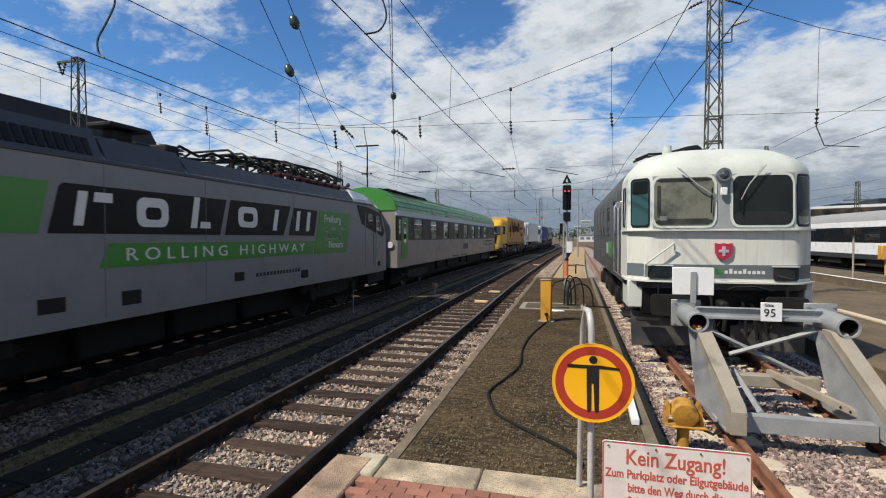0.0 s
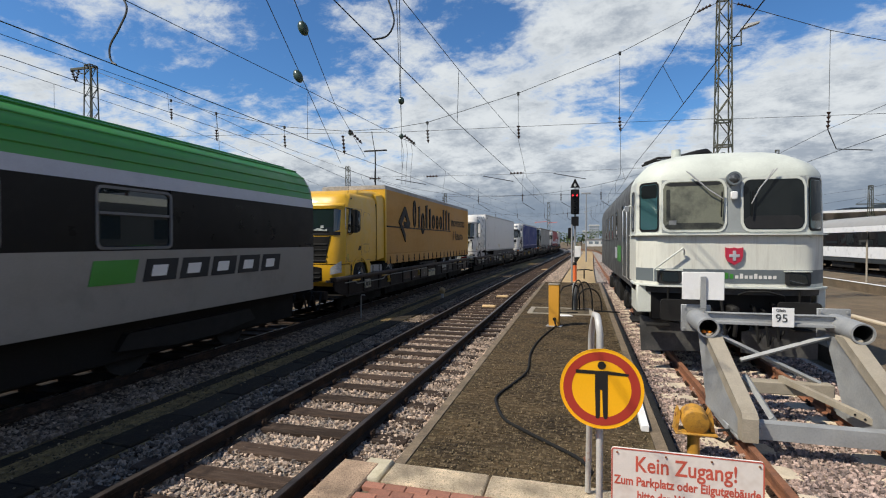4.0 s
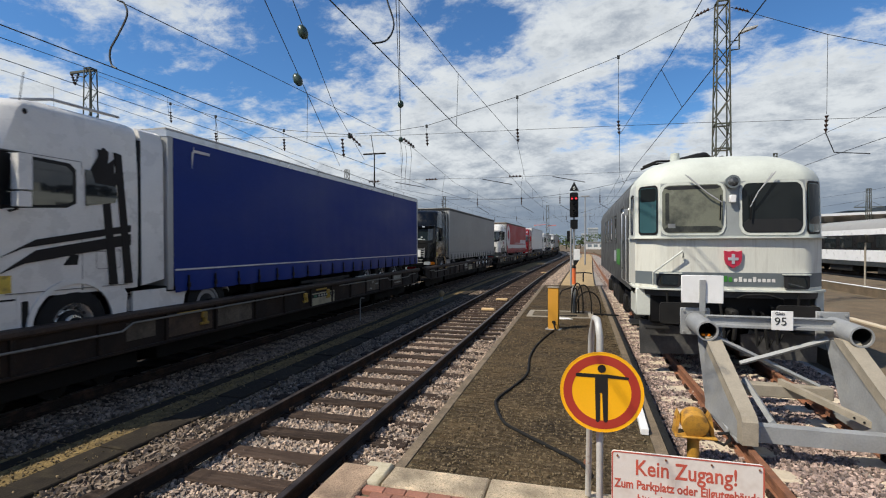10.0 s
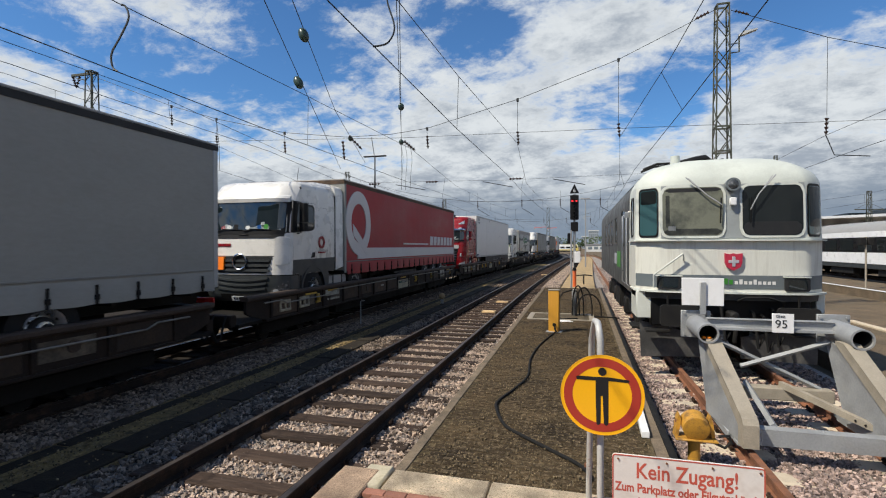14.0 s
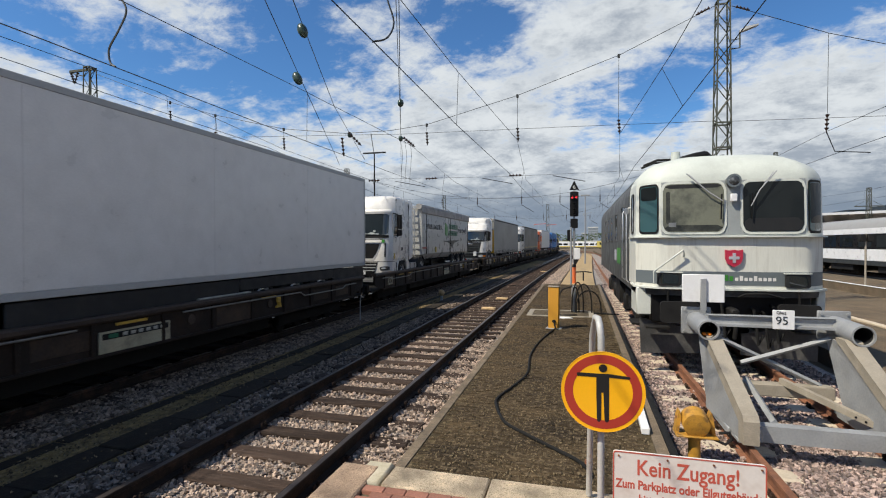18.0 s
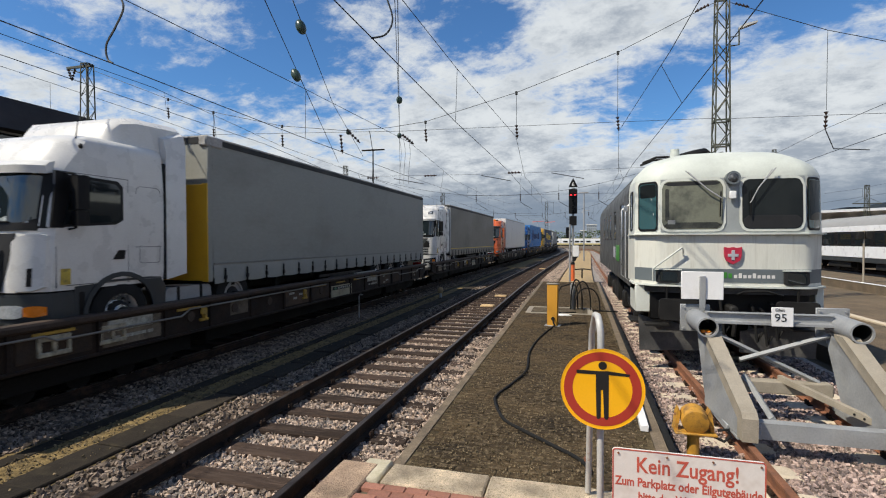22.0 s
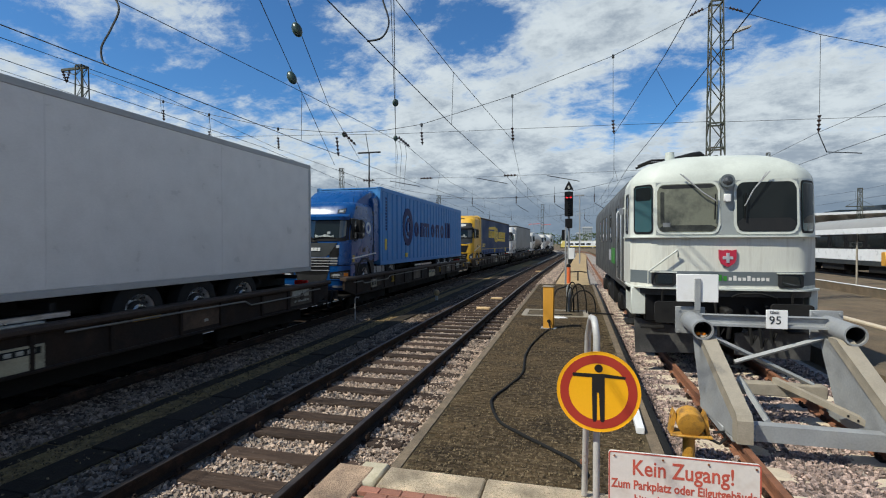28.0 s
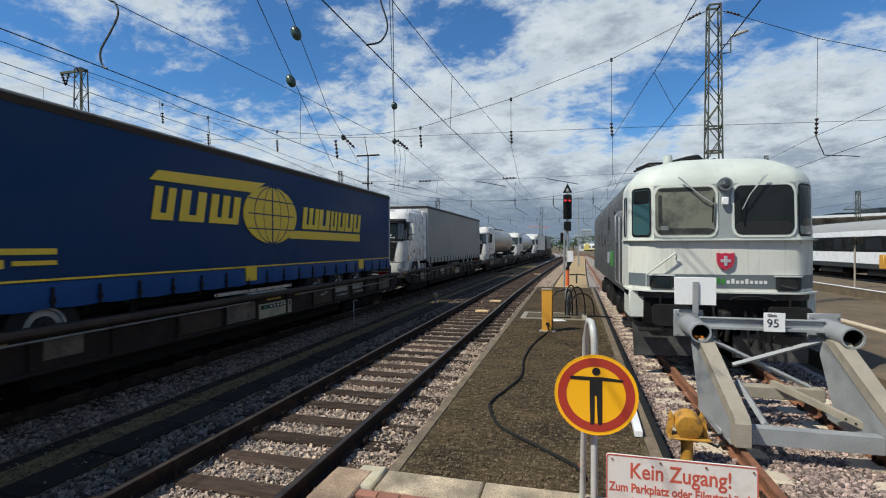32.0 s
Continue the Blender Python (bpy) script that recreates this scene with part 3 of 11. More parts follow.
# ---- ground and tracks ----
def bend(y, a=0.0352, b=22.8, start=20.0):
    """How far the tracks have swung to the right at y metres ahead."""
    d = max(0.0, y - start)
    return a * d * d / (d + b) - 0.0008 * max(0.0, y - 90.0) ** 2


TRAIN_X, NEAR_X, LOCO_X = -8.0, -3.25, 2.6
ground = part("ground", Geo().sheet([[(x, y, -0.42) for x in (-900, -300, -100, -30, 30, 100, 300, 900)] for y in (-300, -60, 0, 60, 200, 600, 2500)]), M_DIRT)
tagged(ground, "brown gravelly yard ground between the railway tracks", "ground", kind="structure")


def strip(name, mat, x0, x1, y0, y1, z, label, cat, step=4.0, curved=True, edge=0.25, a=0.0352):
    """A raised bed with sloping shoulders that follows the tracks."""
    rows = []
    n = max(2, int((y1 - y0) / step))
    for i in range(n + 1):
        y = y0 + (y1 - y0) * i / n
        c = bend(y, a) if curved else 0
        rows.append([(x0 - edge + c, y, -0.43), (x0 + c, y, z), ((x0 + x1) / 2 + c, y, z + 0.01), (x1 + c, y, z), (x1 + edge + c, y, -0.43)])
    return tagged(part(name, Geo().sheet(rows), mat), label, cat, kind="structure")


strip("ballast_bed_near", M_BALLAST, -4.95, -1.62, -12, 170, -0.235, "coarse grey-pink track ballast of the empty track", "ballast")
strip("ballast_bed_train", M_BALLAST_SHADED, -9.9, -6.1, -40, 320, -0.24, "dark shaded ballast under the passing train", "ballast", a=0.04)
strip("ballast_bed_loco", M_BALLAST, 1.18, 4.6, 3.0, 120, -0.215, "pinkish ballast of the dead-end track", "ballast", curved=False)
strip("ballast_bed_far", M_BALLAST_SHADED, -20.2, -11.2, -40, 200, -0.26, "dark ballast of the tracks beside the goods platform", "ballast", a=0.04)


def rail_profile():
    return [(-0.036, 0), (0.036, 0), (0.036, -0.035), (0.012, -0.05), (0.010, -0.135), (0.07, -0.15), (0.07, -0.165), (-0.07, -0.165), (-0.07, -0.15), (-0.010, -0.135), (-0.012, -0.05), (-0.036, -0.035)]


def rail(parent, x, y0, y1, curved, mat, top, a=0.0352, step=5.0):
    n = max(1, int((y1 - y0) / step)) if curved else 1
    ys = [y0 + (y1 - y0) * i / n for i in range(n + 1)]
    cx = [x + (bend(y, a) if curved else 0) for y in ys]
    g = Geo().loft([[(c + px, y, pz) for px, pz in rail_profile()] for c, y in zip(cx, ys)])
    r = part("rail", g, mat, parent, smooth=25)
    h = Geo().loft([[(c - 0.030, y, 0.0), (c + 0.030, y, 0.0), (c + 0.027, y, 0.003), (c - 0.027, y, 0.003)] for c, y in zip(cx, ys)])
    part("running_surface", h, top, r, "worn steel running surface", smooth=0)
    return r


def sleeper_mesh(name, half, w, top, mat):
    g = Geo()
    g.box(-half, half, -w / 2, w / 2, top - 0.16, top, 0.014)
    return g.mesh(name, mat, 30)


def fastening_mesh(mat):
    g = Geo()
    for s in (-1, 1):
        g.box(0.075 * s - 0.035, 0.075 * s + 0.035, -0.07, 0.07, -0.168, -0.142, 0.006)
        for dy in (-0.035, 0.035):
            g.cyl((0.10 * s, dy, -0.145), (0.10 * s, dy, -0.085), 0.014, n=6)
            g.cyl((0.10 * s, dy, -0.125), (0.10 * s, dy, -0.105), 0.024, n=6)
    return g.mesh("fastening", mat, 30)


track_near = tagged(new("track_near"), "empty track with dark tarred wooden sleepers and worn rails", "railway track", kind="structure")
for s in (-0.7535, 0.7535):
    rail(track_near, NEAR_X + s, -12, 170, True, M_RAIL, M_RAIL_TOP)
W_SLEEPER = sleeper_mesh("sleeper", 1.3, 0.25, -0.165, M_WOOD)
FASTENING = fastening_mesh(M_RAIL)
rng = random.Random(4)
g_far = Geo()
for i in range(170):
    y = 2.33 + 0.63 * i
    x, turn = NEAR_X + bend(y) + rng.uniform(-0.03, 0.03), rng.uniform(-0.8, 0.8)
    if y < 40:
        sl = part("sleeper", W_SLEEPER, M_WOOD, track_near)
        sl.matrix_basis = pose(x, y, rng.uniform(-0.012, 0.0), 0, 0, turn - math.degrees(math.atan(bend(y + 1) - bend(y))))
        if y < 26:
            for s in (-0.7535, 0.7535):
                fo = part("fastening", FASTENING, M_RAIL, sl)
                fo.location = (s, 0, 0)
    else:
        g_far.box(x - 1.3, x + 1.3, y - 0.12, y + 0.12, -0.3, -0.17)
tagged(part("distant_sleepers", g_far, M_WOOD, track_near, smooth=0), kind="stuff")
for k, (x0, y) in enumerate(((-3.05, 17.6), (-3.05, 20.9), (-2.6, 42.0))):
    part("trough_cover", Geo().box(x0 - 0.24, x0 + 0.24, y - 0.17, y + 0.17, -0.17, -0.11, 0.01), M_PLANK, track_near, "sand-yellow board between the rails")

track_train = tagged(new("track_train"), "main track with polished rails under the freight train", "railway track", kind="structure")
for s in (-0.7535, 0.7535):
    rail(track_train, TRAIN_X + s, -40, 320, True, M_RAIL, M_RAIL_SHINE, 0.04)
g_far = Geo()
for i in range(260):
    y = -6 + 0.63 * i
    x = TRAIN_X + bend(y, 0.04)
    if y < 30:
        part("sleeper", W_SLEEPER, M_WOOD, track_train).matrix_basis = pose(x, y, -0.02, 0, 0, rng.uniform(-0.6, 0.6))
    else:
        g_far.box(x - 1.3, x + 1.3, y - 0.12, y + 0.12, -0.3, -0.19)
tagged(part("distant_sleepers", g_far, M_WOOD, track_train, smooth=0), kind="stuff")

for k, x0 in enumerate((-13.2, -18.3)):
    tr = tagged(new("track_goods_%d" % (k + 1)), "siding beside the goods platform with rusty rails", "railway track", kind="structure")
    for s in (-0.7535, 0.7535):
        rail(tr, x0 + s, -40, 180, True, M_RAIL, M_RAIL_SHINE if k == 0 else M_RAIL_TOP, 0.04)
    g_far = Geo()
    for i in range(180):
        y = -10 + 0.63 * i
        x = x0 + bend(y, 0.04)
        g_far.box(x - 1.3, x + 1.3, y - 0.12, y + 0.12, -0.3, -0.2)
    tagged(part("sleepers", g_far, M_WOOD, tr, smooth=0), kind="stuff")

track_loco = tagged(new("track_dead_end"), "dead-end track with pale concrete sleepers and rusty rails", "railway track", kind="structure")
for s in (-0.7535, 0.7535):
    rail(track_loco, LOCO_X + s, 4.2, 30, False, M_RUST, M_RUST)
    rail(track_loco, LOCO_X + s, 30, 150, True, M_RUST, M_RUST, 0.018)


def concrete_sleeper():
    g = Geo()
    sec = [(-1.3, -0.17), (-0.95, -0.15), (-0.45, -0.165), (-0.3, -0.21), (0.3, -0.21), (0.45, -0.165), (0.95, -0.15), (1.3, -0.17)]
    rings = []
    for x, z in sec:
        rings.append([(x, -0.15, -0.36), (x, 0.15, -0.36), (x, 0.135, z - 0.02), (x, 0.11, z), (x, -0.11, z), (x, -0.135, z - 0.02)])
    return g.loft(rings).mesh("sleeper", M_SLEEPER_C, 30)


C_SLEEPER = concrete_sleeper()
for i in range(38):
    y = 4.55 + 0.6 * i
    sl = part("sleeper", C_SLEEPER, M_SLEEPER_C, track_loco)
    sl.matrix_basis = pose(LOCO_X + rng.uniform(-0.02, 0.02), y, 0.004, 0, 0, rng.uniform(-0.7, 0.7))
    if y < 14:
        for s in (-0.7535, 0.7535):
            part("fastening", FASTENING, M_RAIL, sl).location = (s, 0, 0)

track_right = tagged(new("track_right"), "tracks beyond the parked locomotive with pale rails", "railway track", kind="structure")
for x0 in (21.0, 26.0):
    for s in (-0.7535, 0.7535):
        rail(track_right, x0 + s, -20, 190, False, M_RAIL, M_RAIL_TOP)


def scatter(name, mat, areas, size, seed, label, parent=None):
    """Loose stones: many small uneven lumps, joined as one heap. areas: x0, x1, y0, y1, z, how many, curved."""
    r = np.random.RandomState(seed)
    corners = np.array([(x, y, z) for z in (-1, 1) for y in (-1, 1) for x in (-1, 1)], float)
    faces = np.array([(0, 2, 3, 1), (4, 5, 7, 6), (0, 1, 5, 4), (2, 6, 7, 3), (0, 4, 6, 2), (1, 3, 7, 5)])
    pts = []
    for x0, x1, y0, y1, z, n in areas:
        p = np.stack([r.uniform(x0, x1, n), y0 + (y1 - y0) * r.uniform(0, 1, n) ** 1.35, np.full(n, z) + r.uniform(-0.02, 0.02, n)], 1)
        p[:, 0] += np.array([bend(y) if x0 < 0 else 0 for y in p[:, 1]])
        pts.append(p)
    pts = np.concatenate(pts)
    n = len(pts)
    v = corners[None] * r.uniform(0.35, 1.0, (n, 8, 3)) * (size * r.uniform(0.55, 1.25, (n, 1, 1))) * r.uniform(0.5, 1.15, (n, 1, 3))
    a, b = r.uniform(0, 6.28, n), r.uniform(-1.2, 1.2, n)
    ca, sa, cb, sb = np.cos(a)[:, None], np.sin(a)[:, None], np.cos(b)[:, None], np.sin(b)[:, None]
    x, y, z = v[..., 0], v[..., 1], v[..., 2]
    y, z = y * cb - z * sb, y * sb + z * cb
    x, y = x * ca - y * sa, x * sa + y * ca
    v = np.stack([x, y, z], 2) + pts[:, None, :]
    f = (faces[None] + 8 * np.arange(n)[:, None, None]).reshape(-1, 4)
    me = bpy.data.meshes.new(name)
    me.vertices.add(n * 8)
    me.vertices.foreach_set("co", v.reshape(-1))
    me.loops.add(f.size)
    me.loops.foreach_set("vertex_index", f.reshape(-1))
    me.polygons.add(len(f))
    me.polygons.foreach_set("loop_start", np.arange(0, f.size, 4))
    me.update(calc_edges=True)
    me.shade_flat()
    me.materials.append(mat)
    return tagged(new(name, me), label, "ballast", kind="stuff")


scatter("ballast_stones", M_STONE, [(-4.0, -1.75, 2.2, 12, -0.22, 24000), (-4.25, -1.75, 10, 38, -0.232, 22000), (-2.45, -1.75, 2.5, 12, -0.195, 6000)], 0.026, 1, "loose grey and pink ballast stones between the sleepers")
scatter("pink_ballast_stones", M_STONE_PINK, [(1.2, 4.6, 3.6, 10, -0.20, 30000), (1.2, 4.4, 9, 30, -0.18, 18000), (1.15, 1.85, 3.8, 27, -0.172, 9000), (1.6, 3.6, 26, 60, -0.20, 6000)], 0.026, 11, "loose pinkish ballast stones of the dead-end track")
scatter("far_ballast_stones", M_STONE, [(-4.3, -1.75, 34, 85, -0.240, 15000), (-1.9, -1.0, 27.5, 60, -0.085, 5000)], 0.042, 12, "loose grey ballast stones along the empty track")
scatter("track_edge_stones", M_STONE_SHADED, [(-5.0, -4.15, 1.5, 14, -0.215, 8000), (-5.0, -4.2, 12, 60, -0.212, 9000)], 0.031, 14, "shade-darkened ballast stones on the shoulder of the empty track")
scatter("edge_ballast_stones", M_STONE_GREY, [(-7.75, -6.2, 0.5, 16, -0.215, 28000), (-7.7, -6.25, 12, 45, -0.215, 13000)], 0.036, 2, "grey ballast stones along the main track")
scatter("path_stones", M_STONE_BROWN, [(-6.6, -5.05, 1.0, 20, -0.168, 700), (-5.95, -5.46, 1.0, 20, -0.205, 5000)], 0.013, 5, "small brown stones on the dirt between the tracks")

# trodden dirt and cable trough between the tracks
strip("trodden_dirt", M_GRIT, -6.62, -5.0, -10, 70, -0.212, "trodden brown dirt between the tracks", "ground", edge=0.12)
trough = tagged(new("cable_trough"), "dark concrete cable trough lids between the tracks", "cable trough", kind="structure")
LID = Geo().box(-0.215, 0.215, -0.49, 0.49, -0.26, -0.165, 0.012).mesh("trough_lid", M_TROUGH, 0)
LID_NARROW = Geo().box(-0.11, 0.11, -0.49, 0.49, -0.26, -0.178, 0.01).mesh("trough_lid", M_TROUGH, 0)
for i in range(46):
    y = -2.0 + 1.0 * i
    turn = -math.degrees(math.atan(bend(y + 1) - bend(y)))
    part("trough_lid", LID, M_TROUGH, trough).matrix_basis = pose(-5.25 + bend(y) + rng.uniform(-0.01, 0.01), y, rng.uniform(-0.012, 0.006), 0, rng.uniform(-0.6, 0.6), turn + rng.uniform(-0.5, 0.5))
    part("trough_lid", LID_NARROW, M_TROUGH, trough).matrix_basis = pose(-6.02 + bend(y) + rng.uniform(-0.02, 0.02), y, rng.uniform(-0.02, 0.0), 0, rng.uniform(-1, 1), turn + rng.uniform(-0.8, 0.8))


# ---- walkway, platform end and its signs ----
def fit_width(me, width):
    xs = [v.co.x for v in me.vertices]
    k = width / (max(xs) - min(xs))
    me.transform(Matrix.Diagonal((k, 1, 1, 1)))
    return me


walkway = tagged(new("walkway"), "dark weathered concrete walkway between the tracks", "walkway", kind="structure")


def edge_r(y):
    return 1.03 + 0.0135 * (y - 4.5)


cuts = [4.47, 9.2, 13.9, 18.6, 23.2, 27.3]
for y0, y1 in zip(cuts, cuts[1:]):
    a, b = y0 + 0.006, y1 - 0.006
    part("bedding", Geo().loft([[(-1.62, y, -0.4), (-1.62, y, -0.007), (edge_r(y) - 0.21, y, -0.007), (edge_r(y) - 0.21, y, -0.4)] for y in (a, b)]), M_JOINT, walkway, smooth=0)
    part("edge_kerb", Geo().loft([[(-1.74, y, -0.4), (-1.74, y, -0.01), (-1.725, y, 0.006), (-1.62, y, 0.006), (-1.615, y, -0.4)] for y in (a, b)]), M_EDGE, walkway, smooth=0)
    part("edge_kerb", Geo().loft([[(edge_r(y) - 0.205, y, -0.4), (edge_r(y) - 0.205, y, 0.002), (edge_r(y) - 0.08, y, 0.004), (edge_r(y) - 0.08, y, -0.4)] for y in (a, b)]), M_EDGE, walkway, smooth=0)
    part("dark_edge", Geo().loft([[(edge_r(y) - 0.075, y, -0.4), (edge_r(y) - 0.075, y, 0.012), (edge_r(y), y, 0.012), (edge_r(y), y, -0.4)] for y in (a, b)]), M_STEEL_DARK, walkway, smooth=0)
SETT = Geo().box(-0.094, 0.094, -0.046, 0.046, -0.03, 0.0, 0.006).mesh("sett", M_SETT, 0)
sett_rows = Geo()
for r in range(227):
    y = 4.53 + 0.1 * r
    x = -1.515 + (0.1 if r % 2 else 0)
    while x + 0.1 < edge_r(y) - 0.2:
        dz = rng.uniform(-0.005, 0.005)
        if r < 22:
            part("sett", SETT, M_SETT, walkway).matrix_basis = pose(x, y, dz, rng.uniform(-1.0, 1.0), rng.uniform(-0.6, 0.6), rng.uniform(-1, 1))
        else:
            w = rng.uniform(0.086, 0.095)
            sett_rows.box(x - w, x + w, y - 0.045, y + 0.045, -0.03, dz)
        x += 0.2
tagged(part("sett_rows", sett_rows, M_SETT_FAR, walkway, "dark weathered paving setts", smooth=0), kind="stuff")
scatter("walkway_grit", M_STONE_BROWN, [(-1.6, 0.8, 4.5, 14, 0.0, 9000)], 0.010, 9, "small pale grit on the dark setts")
strip("sandy_path", M_SAND, -0.85, 0.95, 27.35, 115, -0.03, "sandy yellow path beyond the concrete walkway", "path", edge=0.1)
strip("gravel_verge", M_BALLAST, -1.9, -0.98, 27.35, 115, -0.09, "grey gravel verge between the empty track and the sandy path", "ballast", edge=0.1)

M_CORNER = material("mossy_pale_stone", (0.46, 0.41, 0.30), 0.9, 0, 0.15, 6.0, 60, 0.25, (0.28, 0.24, 0.14), 0.5, 5.0)
platform_end = tagged(new("platform_end"), "platform end with red pavers and a pale kerb", "platform", kind="structure")
part("base", Geo().box(-2.15, 1.6, -30, 4.05, -0.42, 0.0), M_SLAB, platform_end, smooth=0)
KERB = Geo().box(-0.47, 0.47, -0.19, 0.19, -0.35, 0.05, 0.015).mesh("kerb_stone", M_KERB, 0)
KERB_BROWN = Geo().box(-0.47, 0.47, -0.19, 0.19, -0.35, 0.05, 0.015).mesh("kerb_stone", M_KERB_BROWN, 0)
for k in range(3):
    part("kerb_stone", KERB, M_KERB, platform_end).matrix_basis = pose(-1.22 + 0.955 * k, 4.27 - 0.012 * k, rng.uniform(-0.008, 0.004), 0, 0, rng.uniform(-0.5, 0.2))
for k in range(7):
    part("kerb_stone", KERB_BROWN, M_KERB_BROWN, platform_end).matrix_basis = pose(-2.02, 3.94 - 0.955 * k, rng.uniform(-0.006, 0.004), 0, 0, 90)
part("corner_stone", Geo().box(-1.99, -1.72, 4.10, 4.53, -0.3, 0.045, 0.02), M_CORNER, platform_end, "pale greenish square kerb stone")
PAVER = Geo().box(-0.098, 0.098, -0.048, 0.048, -0.02, 0.046, 0.006).mesh("paver", M_BRICK, 0)
PAVER_ROWS = Geo()
for r in range(24):
    for c in range(15):
        x, y = -1.72 + 0.202 * c + (0.1 if r % 2 else 0), 4.01 - 0.102 * r
        if r < 12:
            part("paver", PAVER, M_BRICK, platform_end).matrix_basis = pose(x, y, rng.uniform(-0.004, 0.004), rng.uniform(-0.8, 0.8), rng.uniform(-0.8, 0.8), 0)
        else:
            PAVER_ROWS.box(x - 0.098, x + 0.098, y - 0.048, y + 0.048, 0, 0.046, 0.005)
tagged(part("paver_rows", PAVER_ROWS, M_BRICK, platform_end, smooth=0), kind="stuff")

# round keep-out sign on its hoop of tube
hoop = thing("tube_barrier", "grey galvanised tube hoop beside the warning board", "barrier", m=pose(0.19, 3.78, 0.05))
M_TUBE = material("chipped_white_tube", (0.45, 0.445, 0.43), 0.5, 0.1, 0.1, 5, 60, 0.08, (0.22, 0.10, 0.055), 0.85, 7.0, lo=0.60, hi=0.70)
pts = [(0, 0, 0), (0, 0, 1.47)] + [(-0.02 * k / 5, 0.12 - 0.12 * math.cos(radians(18 * k)), 1.47 + 0.13 * math.sin(radians(18 * k))) for k in range(1, 5)] + [(-0.03, 0.2, 1.59), (-0.05, 0.36, 1.42), (-0.07, 0.55, 0.02)]
part("tube", Geo().tube(pts, 0.025, 14), M_TUBE, hoop, "galvanised tube with chipped white paint and rust")
for z in (0.30, 0.62):
    part("clamp", Geo().cyl((-0.07, 0.55, z - 0.012), (-0.07, 0.55, z + 0.012), 0.036, n=14), M_RUST, hoop, "rusty clamp")

sign = thing("keep_out_sign", "round yellow sign with a red ring and a black standing figure", "sign", m=pose(0.197, 3.70, 1.142))


def disc(r, n=64):
    return [(r * math.cos(6.2831853 * i / n), r * math.sin(6.2831853 * i / n)) for i in range(n)]


part("plate", Geo().prism(disc(0.290), 1, 0.0, 0.003), M_SIGN_YELLOW, sign)
part("rim", ring_frame(Geo(), disc(0.292), disc(0.287), 1, -0.002, 0.004), M_SIGN_YELLOW, sign)
part("red_ring", ring_frame(Geo(), disc(0.268), disc(0.206), 1, -0.0015, 0.002), M_SIGN_RED, sign, smooth=0)
part("figure_body", Geo().prism([(-0.041, 0.130), (-0.175, 0.131), (-0.181, 0.124), (-0.175, 0.105), (-0.043, 0.104), (-0.043, -0.013), (-0.038, -0.210), (-0.032, -0.218), (-0.018, -0.218), (-0.009, -0.203), (-0.008, -0.006), (0.006, -0.006), (0.014, -0.203), (0.023, -0.218), (0.038, -0.218), (0.045, -0.203), (0.045, 0.106), (0.181, 0.101), (0.190, 0.108), (0.188, 0.119), (0.045, 0.132)], 1, -0.0025, 0.002), M_SIGN_BLACK, sign, smooth=0)
part("figure_head", Geo().prism([(0.003 + 0.029 * math.cos(6.2831853 * i / 24), 0.170 + 0.029 * math.sin(6.2831853 * i / 24)) for i in range(24)], 1, -0.0025, 0.002), M_SIGN_BLACK, sign, smooth=0)
for z in (-0.05, 0.10):
    part("bracket", Geo().box(-0.05, 0.05, 0.003, 0.05, z, z + 0.03, 0.004), M_GALV, sign)

board = thing("notice_board", "worn white enamel board with faded red German lettering", "sign", m=pose(0.727, 3.55, 0.785))
part("panel", Geo().prism(rounded(-0.468, 0.468, -0.55, 0.0, 0.02, 3), 1, 0.0, 0.02), M_BOARD_WHITE, board, smooth=0)
part("border", ring_frame(Geo(), rounded(-0.468, 0.468, -0.55, 0.0, 0.02, 3), rounded(-0.460, 0.460, -0.543, -0.007, 0.015, 3), 1, -0.002, 0.002), M_BOARD_RED, board, smooth=0)
for text, z, w, size in (("Kein Zugang!", -0.105, 0.62, 0.15), ("Zum Parkplatz oder Eilgutgebäude", -0.222, 0.90, 0.085), ("bitte den Weg durch die", -0.318, 0.60, 0.085), ("Schalterhalle benutzen", -0.410, 0.60, 0.085)):
    part("lettering", fit_width(letters(text, size, 0.0006, M_BOARD_RED, bold=0.0022), w), M_BOARD_RED, board).location = (0.0, -0.001, z)
for x in (-0.43, -0.12, 0.16, 0.44):
    part("bolt", Geo().cyl((x, 0.0, -0.03), (x, -0.008, -0.03), 0.007, n=8), M_RUST, board)
part("rear_post", Geo().cyl((-0.2, 0.045, -0.735), (-0.2, 0.045, -0.06), 0.022, n=12), M_GALV, board)
part("rear_post", Geo().cyl((0.3, 0.045, -0.735), (0.3, 0.045, -0.06), 0.022, n=12), M_GALV, board)

# yellow valve beside the track
M_VALVE = material("grimy_yellow_paint", (0.46, 0.235, 0.03), 0.55, 0, 0.15, 6.0, 60, 0.1, (0.12, 0.07, 0.03), 0.75, 9.0, lo=0.50, hi=0.66)
valve = thing("water_valve", "yellow-painted water valve with a domed cap beside the track", "hydrant", m=pose(1.25, 5.80, -0.25))
part("pipe", Geo().cyl((0, 0, -0.1), (0, 0, 0.40), 0.062, n=18).cyl((0, 0, 0.36), (0, 0, 0.40), 0.085, n=18), M_VALVE, valve)
cap = [(-0.13, 0.118), (-0.125, 0.132), (0.0, 0.136), (0.06, 0.13), (0.11, 0.10), (0.135, 0.05), (0.14, 0.004)]
tilt = radians(12)
